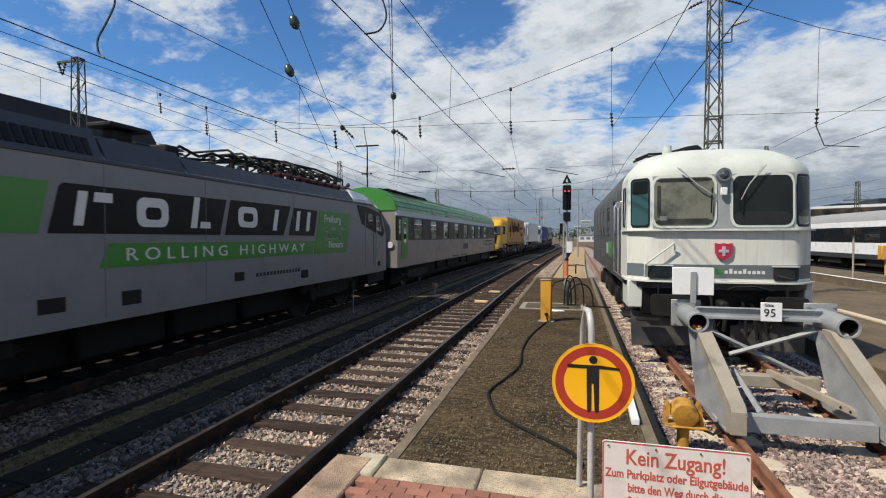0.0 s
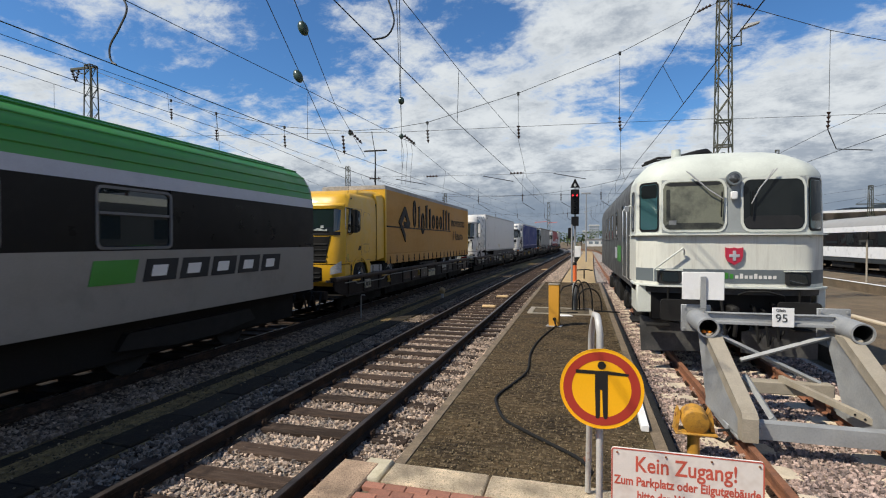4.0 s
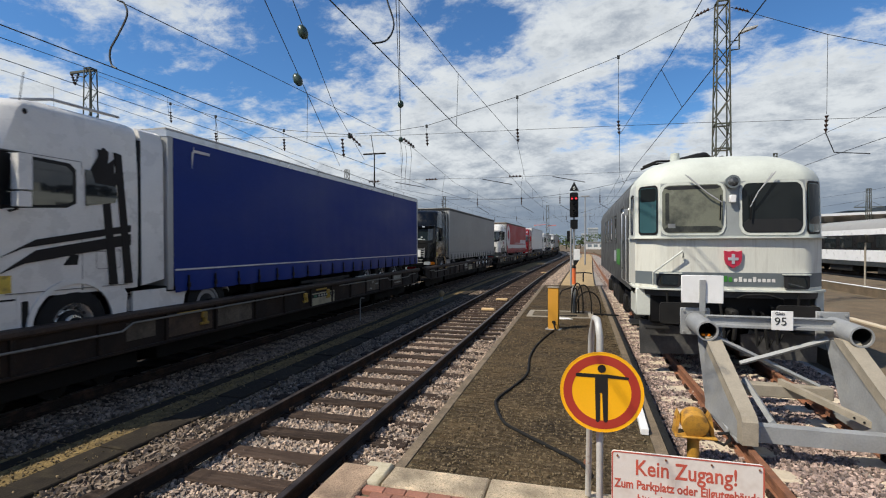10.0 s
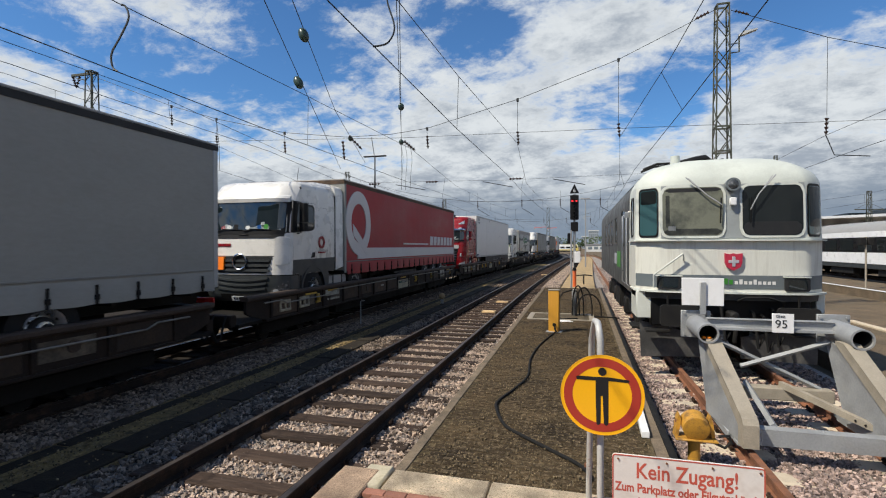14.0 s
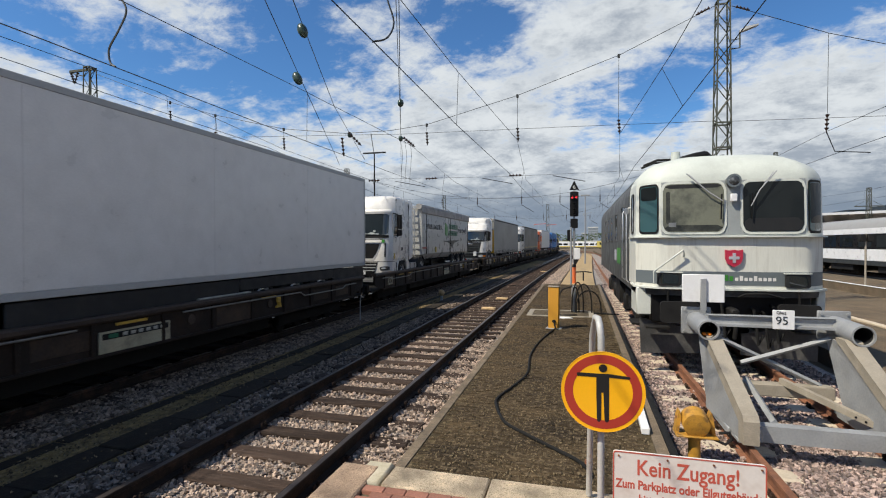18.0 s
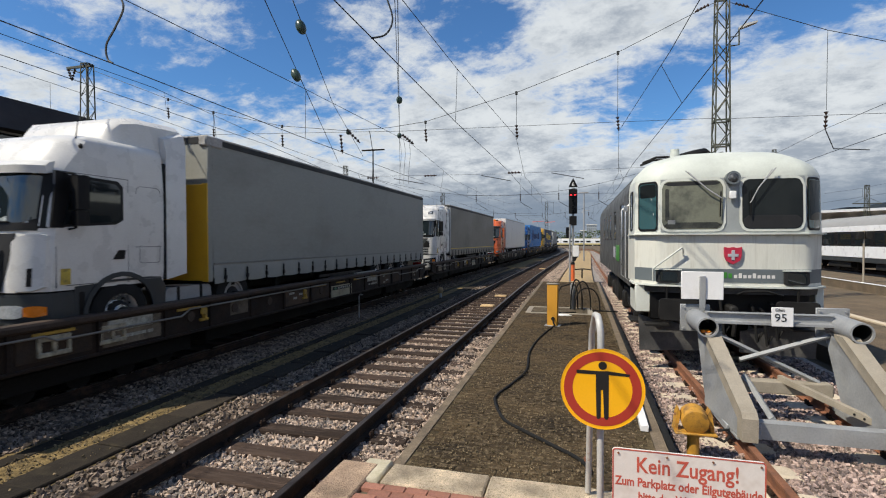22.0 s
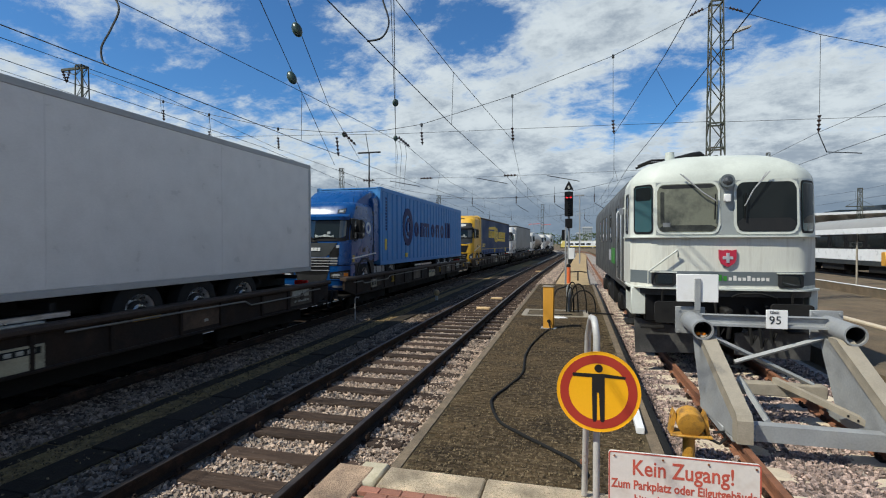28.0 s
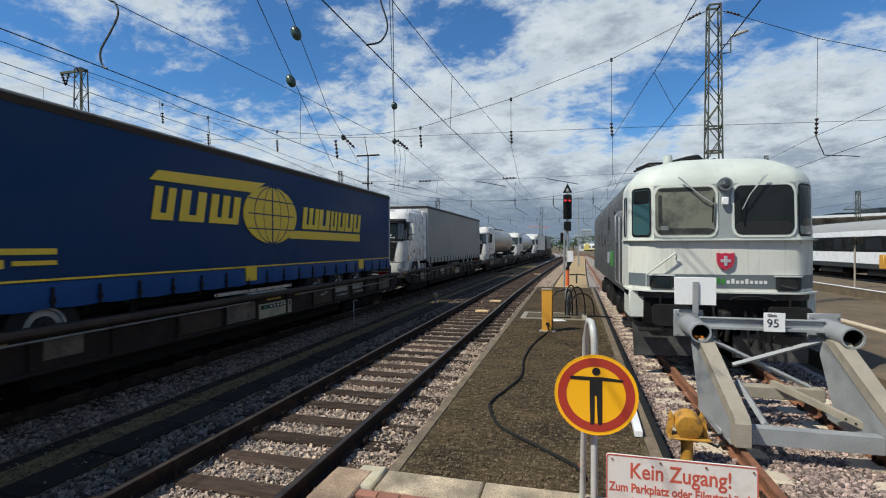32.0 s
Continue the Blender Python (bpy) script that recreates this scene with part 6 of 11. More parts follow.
for a, b in (((-12.1, 24, 7.9), (-12.0, 24, 6.9)), ((-12.7, 26, 8.65), (-11.9, 26, 7.85)), ((-8.6, 24, 7.7), (-8.0, 24, 7.2))):
    part("insulator", stack(Geo(), a, b, 0.09, 5), M_INSUL_BROWN, f4)
for x, y, z in ((-13.1, 27, 8.75), (-15.6, 33, 6.0)):
    part("egg_insulator", Geo().ball((x, y, z), 0.15, 0.15, 0.17, 10, 7), M_INSUL, f4)
for dx in (0, 0.25, 0.55):
    part("jumper", Geo().tube(eased([(-9.9 + dx, 27, 8.3), (-9.75 + dx, 27, 7.4), (-9.9 + dx, 27.2, 6.4), (-10.0 + dx, 27.4, 5.6)]), 0.010, 5), M_WIRE, f4)
j = line("jumper_cable", eased([(-8.0, 7.07, 6.65), (-7.93, 7.1, 6.62), (-7.86, 7.1, 6.4), (-8.0, 7.05, 6.05), (-8.14, 7.0, 5.75), (-8.12, 7.0, 5.5), (-8.0, 7.0, 5.41)]), 0.018, "hanging jumper between carrier and contact wire")
j = line("jumper_cable", eased([(-3.25, 8.1, 6.88), (-3.18, 8.05, 6.5), (-3.0, 7.9, 6.0), (-3.05, 7.7, 5.66), (-3.25, 7.55, 5.56)]), 0.016, "hanging jumper between carrier and contact wire")

# light signal
sg = thing("light_signal", "railway light signal showing red on a slim mast", "signal", m=pose(-0.08, 28.3, -0.03))
part("mast", Geo().cyl((0, 0, 0), (0, 0, 5.2), 0.07, 0.06, 12), M_GALV, sg)
part("mast_foot", Geo().cyl((0, 0, 0.0), (0, 0, 0.92), 0.10, n=12), material("signal_orange", (0.62, 0.12, 0.03), 0.5, 0, 0.1, 6, 40, 0.05, (0.4, 0.3, 0.22), 0.4, 5.0), sg, "orange-red painted foot")
part("relay_box", Geo().box(0.0, 0.32, -0.16, 0.06, 1.36, 1.98, 0.02), M_WHITE, sg, "white relay box")
part("foot_collar", Geo().cyl((0, 0, 0.92), (0, 0, 1.08), 0.12, 0.09, 12), M_BLACK, sg, "dark collar on the foot")
part("cable_entry", Geo().prism([(-0.04, 1.36), (0.26, 1.36), (0.12, 1.10), (-0.02, 1.08)], 1, -0.12, 0.02), M_STEEL_DARK, sg, smooth=0)
part("signal_head", Geo().prism(rounded(-0.23, 0.23, 3.75, 5.12, 0.06, 3), 1, -0.16, 0.08), M_BLACK, sg, "black signal head")
part("lower_head", Geo().box(-0.2, 0.2, -0.16, 0.08, 3.1, 3.62, 0.02), M_BLACK, sg)
part("small_head", Geo().box(-0.38, -0.14, -0.16, 0.05, 2.4, 3.0, 0.02), M_BLACK, sg)
LAMP_RED = glow("signal_red_light", (1.0, 0.03, 0.04), 2.2)
for x in (-0.11, 0.11):
    part("lamp", Geo().cyl((x, -0.165, 4.78), (x, -0.20, 4.78), 0.052, n=14), LAMP_RED, sg, "lit red lamp")
    part("lamp_hood", Geo().pipe((x, -0.16, 4.80), (x, -0.30, 4.82), 0.09, 0.082, 14), M_BLACK, sg)
for z in (4.45, 4.12, 3.9):
    part("lamp_hood", Geo().pipe((0, -0.16, z), (0, -0.28, z + 0.01), 0.08, 0.07, 14), M_BLACK, sg)
part("number_plate", Geo().prism([(-0.26, 5.22), (0.26, 5.22), (0, 5.75)], 1, -0.05, -0.03), M_BLACK, sg, "black triangular speed plate", smooth=0)
part("lettering", letters("6", 0.30, 0.004, P_PLATE), P_PLATE, sg).location = (0, -0.06, 5.38)
tpole = thing("thin_post", "thin grey post beside the signal", "post", m=pose(-0.24, 27.2, 0))
part("pole", Geo().cyl((0, 0, 0), (0, 0, 3.1), 0.045, n=10), M_GALV, tpole)
br = thing("ground_bracket", "small dark bracket with a red lever on the path", "lever", m=pose(0.45, 30.5, -0.02))
part("lever", Geo().tube([(-0.6, 0, 0.5), (0.1, 0, 0.55), (0.5, 0, 0.5)], 0.04, 6).cyl((0, 0, 0), (0, 0, 0.55), 0.04, n=8), M_STEEL_DARK, br)

# small posts between the tracks
mk = thing("marker_post", "small grey marker post with a bent top", "post", m=pose(-6.48, 14.05, -0.25))
part("pole", Geo().tube([(0, 0, 0), (0, 0, 0.76), (0.03, 0, 0.80), (0.13, 0, 0.80)], 0.018, 8), M_GALV, mk)
dl = thing("dwarf_lamp", "low pale dome lamp between the tracks", "lamp", m=pose(-5.45, 19.9, -0.2))
part("stem", Geo().cyl((0, 0, 0), (0, 0, 0.25), 0.06, n=10), M_GALV, dl)
part("dome", Geo().ball((0, 0, 0.34), 0.13, 0.13, 0.14, 12, 8), M_SAND, dl)


# ---- goods platform building ----
G_ROOF = material("dark_eternit_roof", (0.022, 0.018, 0.018), 0.8, 0, 0.25, 1.0, 12, 0.2, (0.04, 0.03, 0.028), 0.5, 0.8)
G_WALL = material("grey_brown_render", (0.33, 0.28, 0.235), 0.85, 0, 0.12, 0.8, 20, 0.1, (0.12, 0.10, 0.09), 0.5, 0.6)
G_DARK = material("shaded_brick", (0.10, 0.07, 0.055), 0.9, 0, 0.2, 1.5, 25, 0.2)
G_RAMP = material("grimy_ramp_concrete", (0.125, 0.115, 0.105), 0.9, 0, 0.2, 0.8, 20, 0.2, (0.08, 0.075, 0.07), 0.6, 0.7)
G_FRAME = material("pale_window_frame", (0.35, 0.34, 0.32), 0.6, 0, 0.08, 3, 30, 0.03)
G_GATE = material("brown_gate_frame", (0.11, 0.085, 0.065), 0.7, 0, 0.1, 3, 30, 0.03)
G_GREEN = material("green_crate", (0.04, 0.20, 0.10), 0.6, 0, 0.1, 3, 30, 0.05)
G_BLUE = material("blue_grey_cover", (0.11, 0.17, 0.23), 0.7, 0, 0.15, 2, 30, 0.1)
house = thing("goods_building", "two-storey goods building with a dark overhanging roof and window band", "building")
Y0, Y1, XF = -14.0, 28.2, -28.6
part("roof", Geo().prism([(XF + 0.9, 7.95), (XF - 0.1, 9.75), (XF - 12, 10.2), (XF - 12, 7.95)], 1, Y0, Y1 + 0.4), G_ROOF, house, "dark overhanging roof", smooth=0)
part("parapet_wall", Geo().box(XF - 0.3, XF - 0.03, Y0, Y1 - 0.42, 5.05, 6.40, 0.02), G_DARK, house, "dark wall behind the facing panels")
part("sill_strip", Geo().box(XF - 0.3, XF + 0.06, Y0, Y1 - 0.38, 6.38, 6.46, 0.01), G_FRAME, house)
for k in range(14):
    y = Y1 - 0.4 - 2.43 * (k + 1)
    for z0, z1 in ((5.05, 5.62), (5.645, 6.37)):
        part("facing_panel", Geo().box(XF - 0.04, XF + 0.01, y + 0.015, y + 2.415, z0, z1, 0.008), G_WALL, house)
part("end_wall", Geo().box(XF - 11.5, XF - 0.3, Y1 - 0.7, Y1 - 0.4, 5.05, 7.95), G_WALL, house, smooth=0)
part("canopy", Geo().box(XF - 0.3, XF + 1.6, Y0, Y1 - 0.2, 4.75, 5.05, 0.03), G_ROOF, house, "flat dark loading canopy")
part("upper_floor", Geo().box(XF - 11.5, XF - 0.3, Y0, Y1 - 0.7, 4.9, 5.05), G_WALL, house, smooth=0)
part("inner_wall", Geo().box(XF - 6.2, XF - 6.0, Y0, Y1 - 0.8, 5.05, 7.95), G_WALL, house, smooth=0)
n = 24
for k in range(n):
    y = Y1 - 0.45 - 1.62 * (k + 1)
    w = part("window", ring_frame(Geo(), [(y, 6.45), (y + 1.6, 6.45), (y + 1.6, 7.95), (y, 7.95)], [(y + 0.1, 6.55), (y + 1.5, 6.55), (y + 1.5, 7.85), (y + 0.1, 7.85)], 0, XF - 0.2, XF - 0.04), G_FRAME, house, "wide window in a pale frame", smooth=0)
    part("pane", Geo().box(XF - 0.14, XF - 0.12, y + 0.09, y + 1.51, 6.54, 7.86), P_GLASS, w, smooth=0)
    part("window_pier", Geo().box(XF - 0.25, XF - 0.02, y - 0.02, y + 0.10, 6.44, 7.96), M_BLACK, house, smooth=0)
part("ground_wall", Geo().box(XF - 4.4, XF - 4.1, Y0, Y1 - 0.5, 1.15, 4.9), G_DARK, house, "shaded ground-floor wall", smooth=0)
for k in range(9):
    y = Y1 - 2.6 - 2.6 * k
    part("pillar", Geo().box(XF - 0.9, XF - 0.55, y, y + 0.35, 1.15, 4.8, 0.02), G_DARK, house)
    d = part("gate", ring_frame(Geo(), [(y - 1.75, 1.2), (y - 0.45, 1.2), (y - 0.45, 3.9), (y - 1.75, 3.9)], [(y - 1.6, 1.25), (y - 0.6, 1.25), (y - 0.6, 3.75), (y - 1.6, 3.75)], 0, XF - 4.1, XF - 4.0), G_GATE, house, smooth=0)
    part("gate_pane", Geo().box(XF - 4.06, XF - 4.04, y - 1.62, y - 0.58, 2.1, 3.77), P_GLASS, d, smooth=0)
part("ground_end_wall", Geo().box(XF - 11.5, XF - 2.6, Y1 - 0.75, Y1 - 0.5, 1.15, 4.9), G_DARK, house, "shaded end wall", smooth=0)
for k, x in enumerate((XF - 0.5, XF - 1.6)):
    part("end_pillar", Geo().box(x - 0.15, x + 0.15, Y1 - 0.8, Y1 - 0.5, 1.15, 4.8, 0.02), G_DARK, house)
part("end_beam", Geo().box(XF - 2.6, XF, Y1 - 0.75, Y1 - 0.55, 3.9, 4.8), G_DARK, house, smooth=0)
part("back_partition", Geo().box(XF - 2.6, XF - 0.4, Y1 - 0.74, Y1 - 0.70, 1.15, 2.9), G_DARK, house, smooth=0)
ramp = tagged(new("loading_platform"), "high grimy concrete loading platform along the goods building", "platform", kind="structure")
part("platform_body", Geo().box(-34, -27.0, Y0, 60, -0.43, 1.10), G_RAMP, ramp, smooth=0)
part("platform_edge", Geo().box(-27.3, -26.9, Y0, 60, 1.10, 1.18, 0.02), G_RAMP, ramp)
for k in range(20):
    part("wall_rib", Geo().box(-27.0, -26.9, Y0 + 2.5 + 3.6 * k, Y0 + 2.75 + 3.6 * k, -0.43, 1.10, 0.02), G_RAMP, ramp)
for y, w, h in ((18.4, 0.8, 1.55), (19.5, 0.75, 1.3)):
    c = thing("crate_stack", "stack of green plastic crates on the loading platform", "crates", "crate stacks", pose(-28.0, y, 1.18))
    for k in range(5):
        part("crate", Geo().box(-0.5, 0.5, -w / 2, w / 2, h * k / 5, h * (k + 1) / 5 - 0.02, 0.02), G_GREEN, c)
can = thing("platform_canopy", "long platform canopy with a saw-tooth glass roof", "canopy")
part("roof_slab", Geo().prism([(-30.6, 4.75), (-26.9, 5.05), (-26.9, 5.25), (-30.6, 5.35)], 1, 27.8, 62), G_ROOF, can, smooth=0)
for k in range(28):
    y = 28.0 + 1.2 * k
    part("saw_tooth", Geo().prism([(y, 5.3), (y + 1.15, 5.3), (y + 0.25, 6.2)], 0, -30.4, -27.2), G_FRAME, can, "slanted pale roof light", smooth=0)
for k in range(8):
    y = 30.5 + 4.2 * k
    part("post", Geo().box(-28.9, -28.6, y - 0.15, y + 0.15, 1.1, 4.8, 0.03), G_ROOF, can)
    part("bracket", Geo().prism([(y - 1.4, 4.75), (y + 1.4, 4.75), (y + 0.15, 3.7), (y - 0.15, 3.7)], 0, -28.8, -28.7), G_ROOF, can, smooth=0)
part("back_wall", Geo().box(-31.0, -30.7, 27.8, 62, 1.1, 2.5), G_DARK, can, "low dark back wall", smooth=0)
part("kiosk", Geo().box(-30.4, -29.4, 28.6, 33.0, 1.1, 4.6, 0.03), G_DARK, can)
part("kiosk_door", Geo().box(-29.4, -29.3, 32.0, 33.4, 1.1, 3.7, 0.02), G_FRAME, can)
cov = thing("covered_load", "blue-grey covered load on the loading platform", "load", m=pose(-28.2, 24.3, 1.18))
part("cover", Geo().loft([[(-0.6, -1.6, 0), (0.6, -1.6, 0), (0.5, -1.5, 0.85), (-0.5, -1.5, 0.85)], [(-0.6, 1.6, 0), (0.6, 1.6, 0), (0.5, 1.5, 0.9), (-0.5, 1.5, 0.9)]]), G_BLUE, cov, smooth=0)
pal = thing("pallet", "tilted wooden board on the loading platform", "pallet", m=pose(-27.4, 23.6, 1.18, 12, 0, 0))
part("boards", Geo().box(-0.4, 0.4, -0.8, 0.8, 0.0, 0.12, 0.01), M_SAND, pal)

# ---- right-hand side: far coach, platform edges, station roof ----
R_WHITE = paint("coach_white", (0.74, 0.75, 0.76), 0.35, 0.1)
R_ROOF = paint("coach_roof_grey", (0.27, 0.27, 0.265), 0.55, 0.15, 0.0)
for c0 in (-6.2, 20.6, 47.4, 74.2):
    co = thing("passenger_coach", "white passenger coach with a black window band on a far track", "railway coach", "parked coaches", pose(20.4, c0, 0))
    part("lower_wall", Geo().box(-1.41, 1.41, 0.3, 26.2, 1.02, 1.80, 0.02), R_WHITE, co)
    part("dark_skirt", Geo().box(-1.38, 1.38, 0.3, 26.2, 0.70, 1.02, 0.02), P_SLATE, co)
    part("window_band", Geo().box(-1.40, 1.40, 0.3, 26.2, 1.80, 2.82), P_COACH_DARK, co, smooth=0)
    part("upper_wall", Geo().box(-1.41, 1.41, 0.3, 26.2, 2.82, 3.22, 0.02), R_WHITE, co)
    part("roof", Geo().loft([[(-1.40, y, 3.20), (-1.30, y, 3.50), (-1.0, y, 3.78), (-0.5, y, 3.93), (0, y, 3.97), (0.5, y, 3.93), (1.0, y, 3.78), (1.30, y, 3.50), (1.40, y, 3.20)] for y in (0.3, 26.2)]), R_ROOF, co)
    for k in range(10):
        part("window", Geo().box(-1.412, -1.395, 2.2 + 2.3 * k, 3.9 + 2.3 * k, 1.92, 2.70), L_DARK, co, smooth=0)
    for y0, y1 in ((2.3, 5.3), (8, 11.5), (13, 18), (21, 24.2)):
        part("underframe_box", Geo().box(-1.2, 1.2, y0, y1, 0.25, 0.95, 0.03), M_STEEL_DARK, co)
    for y in (2.6, 5.0, 21.3, 23.7):
        for s in (-1, 1):
            part("wheel", Geo().cyl((s * 0.70, y, 0.46), (s * 0.82, y, 0.46), 0.46, n=20), M_STEEL_DARK, co)
edge = tagged(new("platform_right"), "low platform with a pale edge beyond the parked locomotive", "platform", kind="structure")
part("surface", Geo().box(14.4, 17.6, -20, 160, -0.42, 0.02), M_DIRT, edge, smooth=0)
part("pale_kerb", Geo().box(14.22, 14.4, -20, 160, 0.02, 0.05, 0.01), M_WHITE, edge)
part("kerb_face", Geo().box(14.24, 14.4, -20, 160, -0.42, 0.02), M_DIRT, edge, smooth=0)
part("surface_near", Geo().box(5.2, 7.9, 5, 160, -0.42, -0.06), M_DIRT, edge, smooth=0)
part("loose_plank", Geo().box(7.9, 8.1, 14.2, 17.5, -0.06, 0.0, 0.01), M_SLEEPER_C, edge)
ps = thing("platform_sign", "dark double display box on a grey post", "sign", m=pose(14.40, 30.0, 0.0))
part("post", Geo().cyl((0, 0, 0), (0, 0, 2.7), 0.045, n=12), M_GALV_OLD, ps)
part("display", Geo().box(-0.30, -0.04, -0.15, 0.15, 2.28, 2.66, 0.02), M_STEEL_DARK, ps)
part("display", Geo().box(0.04, 0.30, -0.15, 0.15, 2.28, 2.66, 0.02), M_STEEL_DARK, ps)
bx = thing("yellow_box", "yellow box on the far platform", "box", m=pose(17.4, 33.0, 0.0))
part("box_body", Geo().box(-0.3, 0.3, -0.2, 0.2, 0.9, 1.7, 0.03).cyl((0, 0, 0), (0, 0, 0.9), 0.05), M_YELLOW, bx)
st = thing("station_roof", "long pale platform canopy in the distance", "canopy")
part("roof_slab", Geo().prism([(24, 5.3), (24, 5.55), (42, 6.2), (60, 5.55), (60, 5.3), (42, 5.85)], 1, 66, 150), R_WHITE, st, smooth=0)
for k in range(9):
    part("post", Geo().box(41.8, 42.2, 68 + 9 * k, 68.4 + 9 * k, -0.42, 5.9), M_STEEL_DARK, st, smooth=0)
    part("roof_light", Geo().box(34.5, 39.5, 67 + 9 * k, 71 + 9 * k, 5.95, 6.6, 0.05), P_GLASS_DARK, st)
hall = thing("station_hall", "broad grey station hall in the distance", "building")
part("wall", Geo().box(52, 120, 150, 190, -0.42, 8.5), G_WALL, hall, smooth=0)
part("roof", Geo().prism([(50, 8.5), (86, 11.5), (122, 8.5)], 1, 149, 191), R_ROOF, hall, smooth=0)
for k in range(12):
    part("window", Geo().box(54 + 5.4 * k, 57.5 + 5.4 * k, 149.9, 150.1, 3, 7), P_GLASS_DARK, hall, smooth=0)

# ---- the far distance ----
F_LEAF = material("hedge_leaf", (0.055, 0.085, 0.022), 0.8, 0, 0.35, 0.4, 3.0, 0.3, (0.025, 0.045, 0.015), 0.6, 0.3, island=0.4)
F_BLDG = material("far_concrete", (0.30, 0.335, 0.37), 0.8, 0, 0.1, 0.2, 3, 0.0)
F_WHITE = material("far_white_wall", (0.62, 0.62, 0.60), 0.7, 0, 0.06, 0.2, 3, 0.0)


def clump_tree(name, x, y, h, seed, label):
    """A tree in the distance: trunk, limbs and a crown of many small leaf clumps."""
    ob = thing(name, label, "tree", "distant trees", pose(x, y, -0.42))
    r = random.Random(seed)
    part("trunk", Geo().cyl((0, 0, 0), (0.1, 0, h * 0.55), 0.22, 0.1, 7), M_WOOD, ob)
    for k in range(3):
        a = k * 2.1 + r.random()
        part("limb", Geo().cyl((0, 0, h * 0.3), (math.cos(a) * h * 0.25, math.sin(a) * h * 0.25, h * 0.65), 0.09, 0.03, 5), M_WOOD, ob)
    g = Geo()
    for k in range(46):
        a, b, d = r.uniform(0, 6.28), r.uniform(-0.5, 1.0), r.uniform(0.4, 1.0)
        c = (math.cos(a) * h * 0.42 * d * math.cos(b), math.sin(a) * h * 0.42 * d * math.cos(b), h * 0.55 + h * 0.42 * d * math.sin(b))
        s = h * r.uniform(0.06, 0.13)
        vs = [(c[0] + s * r.uniform(-1, 1), c[1] + s * r.uniform(-1, 1), c[2] + s * r.uniform(-0.9, 0.9)) for _ in range(5)]
        g.add(vs, [(0, 1, 2), (0, 2, 3), (0, 3, 4), (1, 2, 3), (1, 3, 4), (0, 1, 4)])
    part("crown", g, F_LEAF, ob, smooth=0, fix=False)


for k in range(44):
    clump_tree("tree", -75 + 4.6 * k + rng.uniform(-2, 2), 275 + rng.uniform(-6, 14), rng.uniform(4.5, 8.0), k, "green bushy tree in the distance")
woods = Geo()
for k in range(5200):
    x = rng.uniform(-110, 150)
    y = 288 + rng.uniform(0, 16)
    h = 7.6 + 1.7 * noise.noise((x * 0.07, 3.0, 0.5)) + 1.3 * noise.noise((x * 0.3, 9.0, 0.5))
    c = (x, y, -0.4 + h * rng.random() ** 0.6)
    r = rng.uniform(0.35, 0.9)
    woods.add([(c[0] + r * rng.uniform(-1, 1), c[1] + r * rng.uniform(-1, 1), c[2] + r * rng.uniform(-0.8, 0.8)) for _ in range(4)], [(0, 1, 2), (0, 2, 3), (0, 3, 1), (1, 2, 3)])
tagged(part("distant_woods", woods, F_LEAF, smooth=0, fix=False), "band of green trees beyond the yard", "woods", kind="stuff")
F_PANE = material("far_window", (0.15, 0.185, 0.21), 0.4, 0, 0.1, 2, 20, 0.0)


def block(x, y, w, d, h, floors, cols, label):
    ob = thing("tower_block", label, "building", m=pose(x, y, -0.42))
    part("wall", Geo().box(-w / 2, w / 2, 0, d, 0, h), F_BLDG, ob, smooth=0)
    part("roof", Geo().box(-w / 2 - 0.4, w / 2 + 0.4, -0.4, d + 0.4, h, h + 1.0), F_WHITE, ob, smooth=0)
    for f in range(floors):
        for c in range(cols):
            part("window", Geo().box(-w / 2 + w * (c + 0.2) / cols, -w / 2 + w * (c + 0.8) / cols, -0.15, 0.1, h * (f + 0.25) / floors, h * (f + 0.75) / floors), F_PANE, ob, smooth=0)


block(19.5, 600, 11, 12, 21, 7, 5, "grey tower block beyond the tracks")
block(10, 640, 6, 10, 15, 5, 3, "narrow grey block beyond the tracks")
block(-160, 520, 60, 20, 14, 4, 14, "long grey block on the skyline")
block(-60, 560, 30, 20, 12, 4, 8, "low grey block on the skyline")
block(120, 480, 70, 20, 14, 4, 16, "long grey block on the skyline")
lowb = thing("low_shed", "long low white shed beyond the tracks", "building", m=pose(18, 262, -0.42))
part("wall", Geo().box(-13, 15, 6, 12, 0, 3.6), F_WHITE, lowb, smooth=0)
part("roof", Geo().box(-13.5, 15.5, 5.6, 12.4, 3.6, 4.0), R_ROOF, lowb, smooth=0)
for k in range(9):
    part("window", Geo().box(-12 + 3 * k, -10 + 3 * k, 5.9, 6.05, 1.2, 2.6), F_PANE, lowb, smooth=0)
C_RED = material("crane_red", (0.55, 0.17, 0.17), 0.6, 0, 0.1, 1, 10, 0.0)
for x, h, w in ((-46, 27, 9), (-31, 26, 7), (13, 40, 6)):
    cr = thing("tower_crane", "distant tower crane above the skyline", "crane", "distant cranes", pose(x, 640, -0.42))
    part("tower", Geo().box(-0.22, 0.22, -0.22, 0.22, 0, h), F_BLDG, cr, smooth=0)
    part("jib", Geo().prism([(-w * 0.7, h - 0.3), (w, h + 0.6), (w, h + 1.3), (-w * 0.7, h + 0.5)], 1, -0.5, 0.5), C_RED if h < 40 else F_BLDG, cr, smooth=0)
    part("counterweight", Geo().box(-w * 0.75, -w * 0.5, -0.6, 0.6, h - 2.2, h - 0.4), F_BLDG, cr, smooth=0)

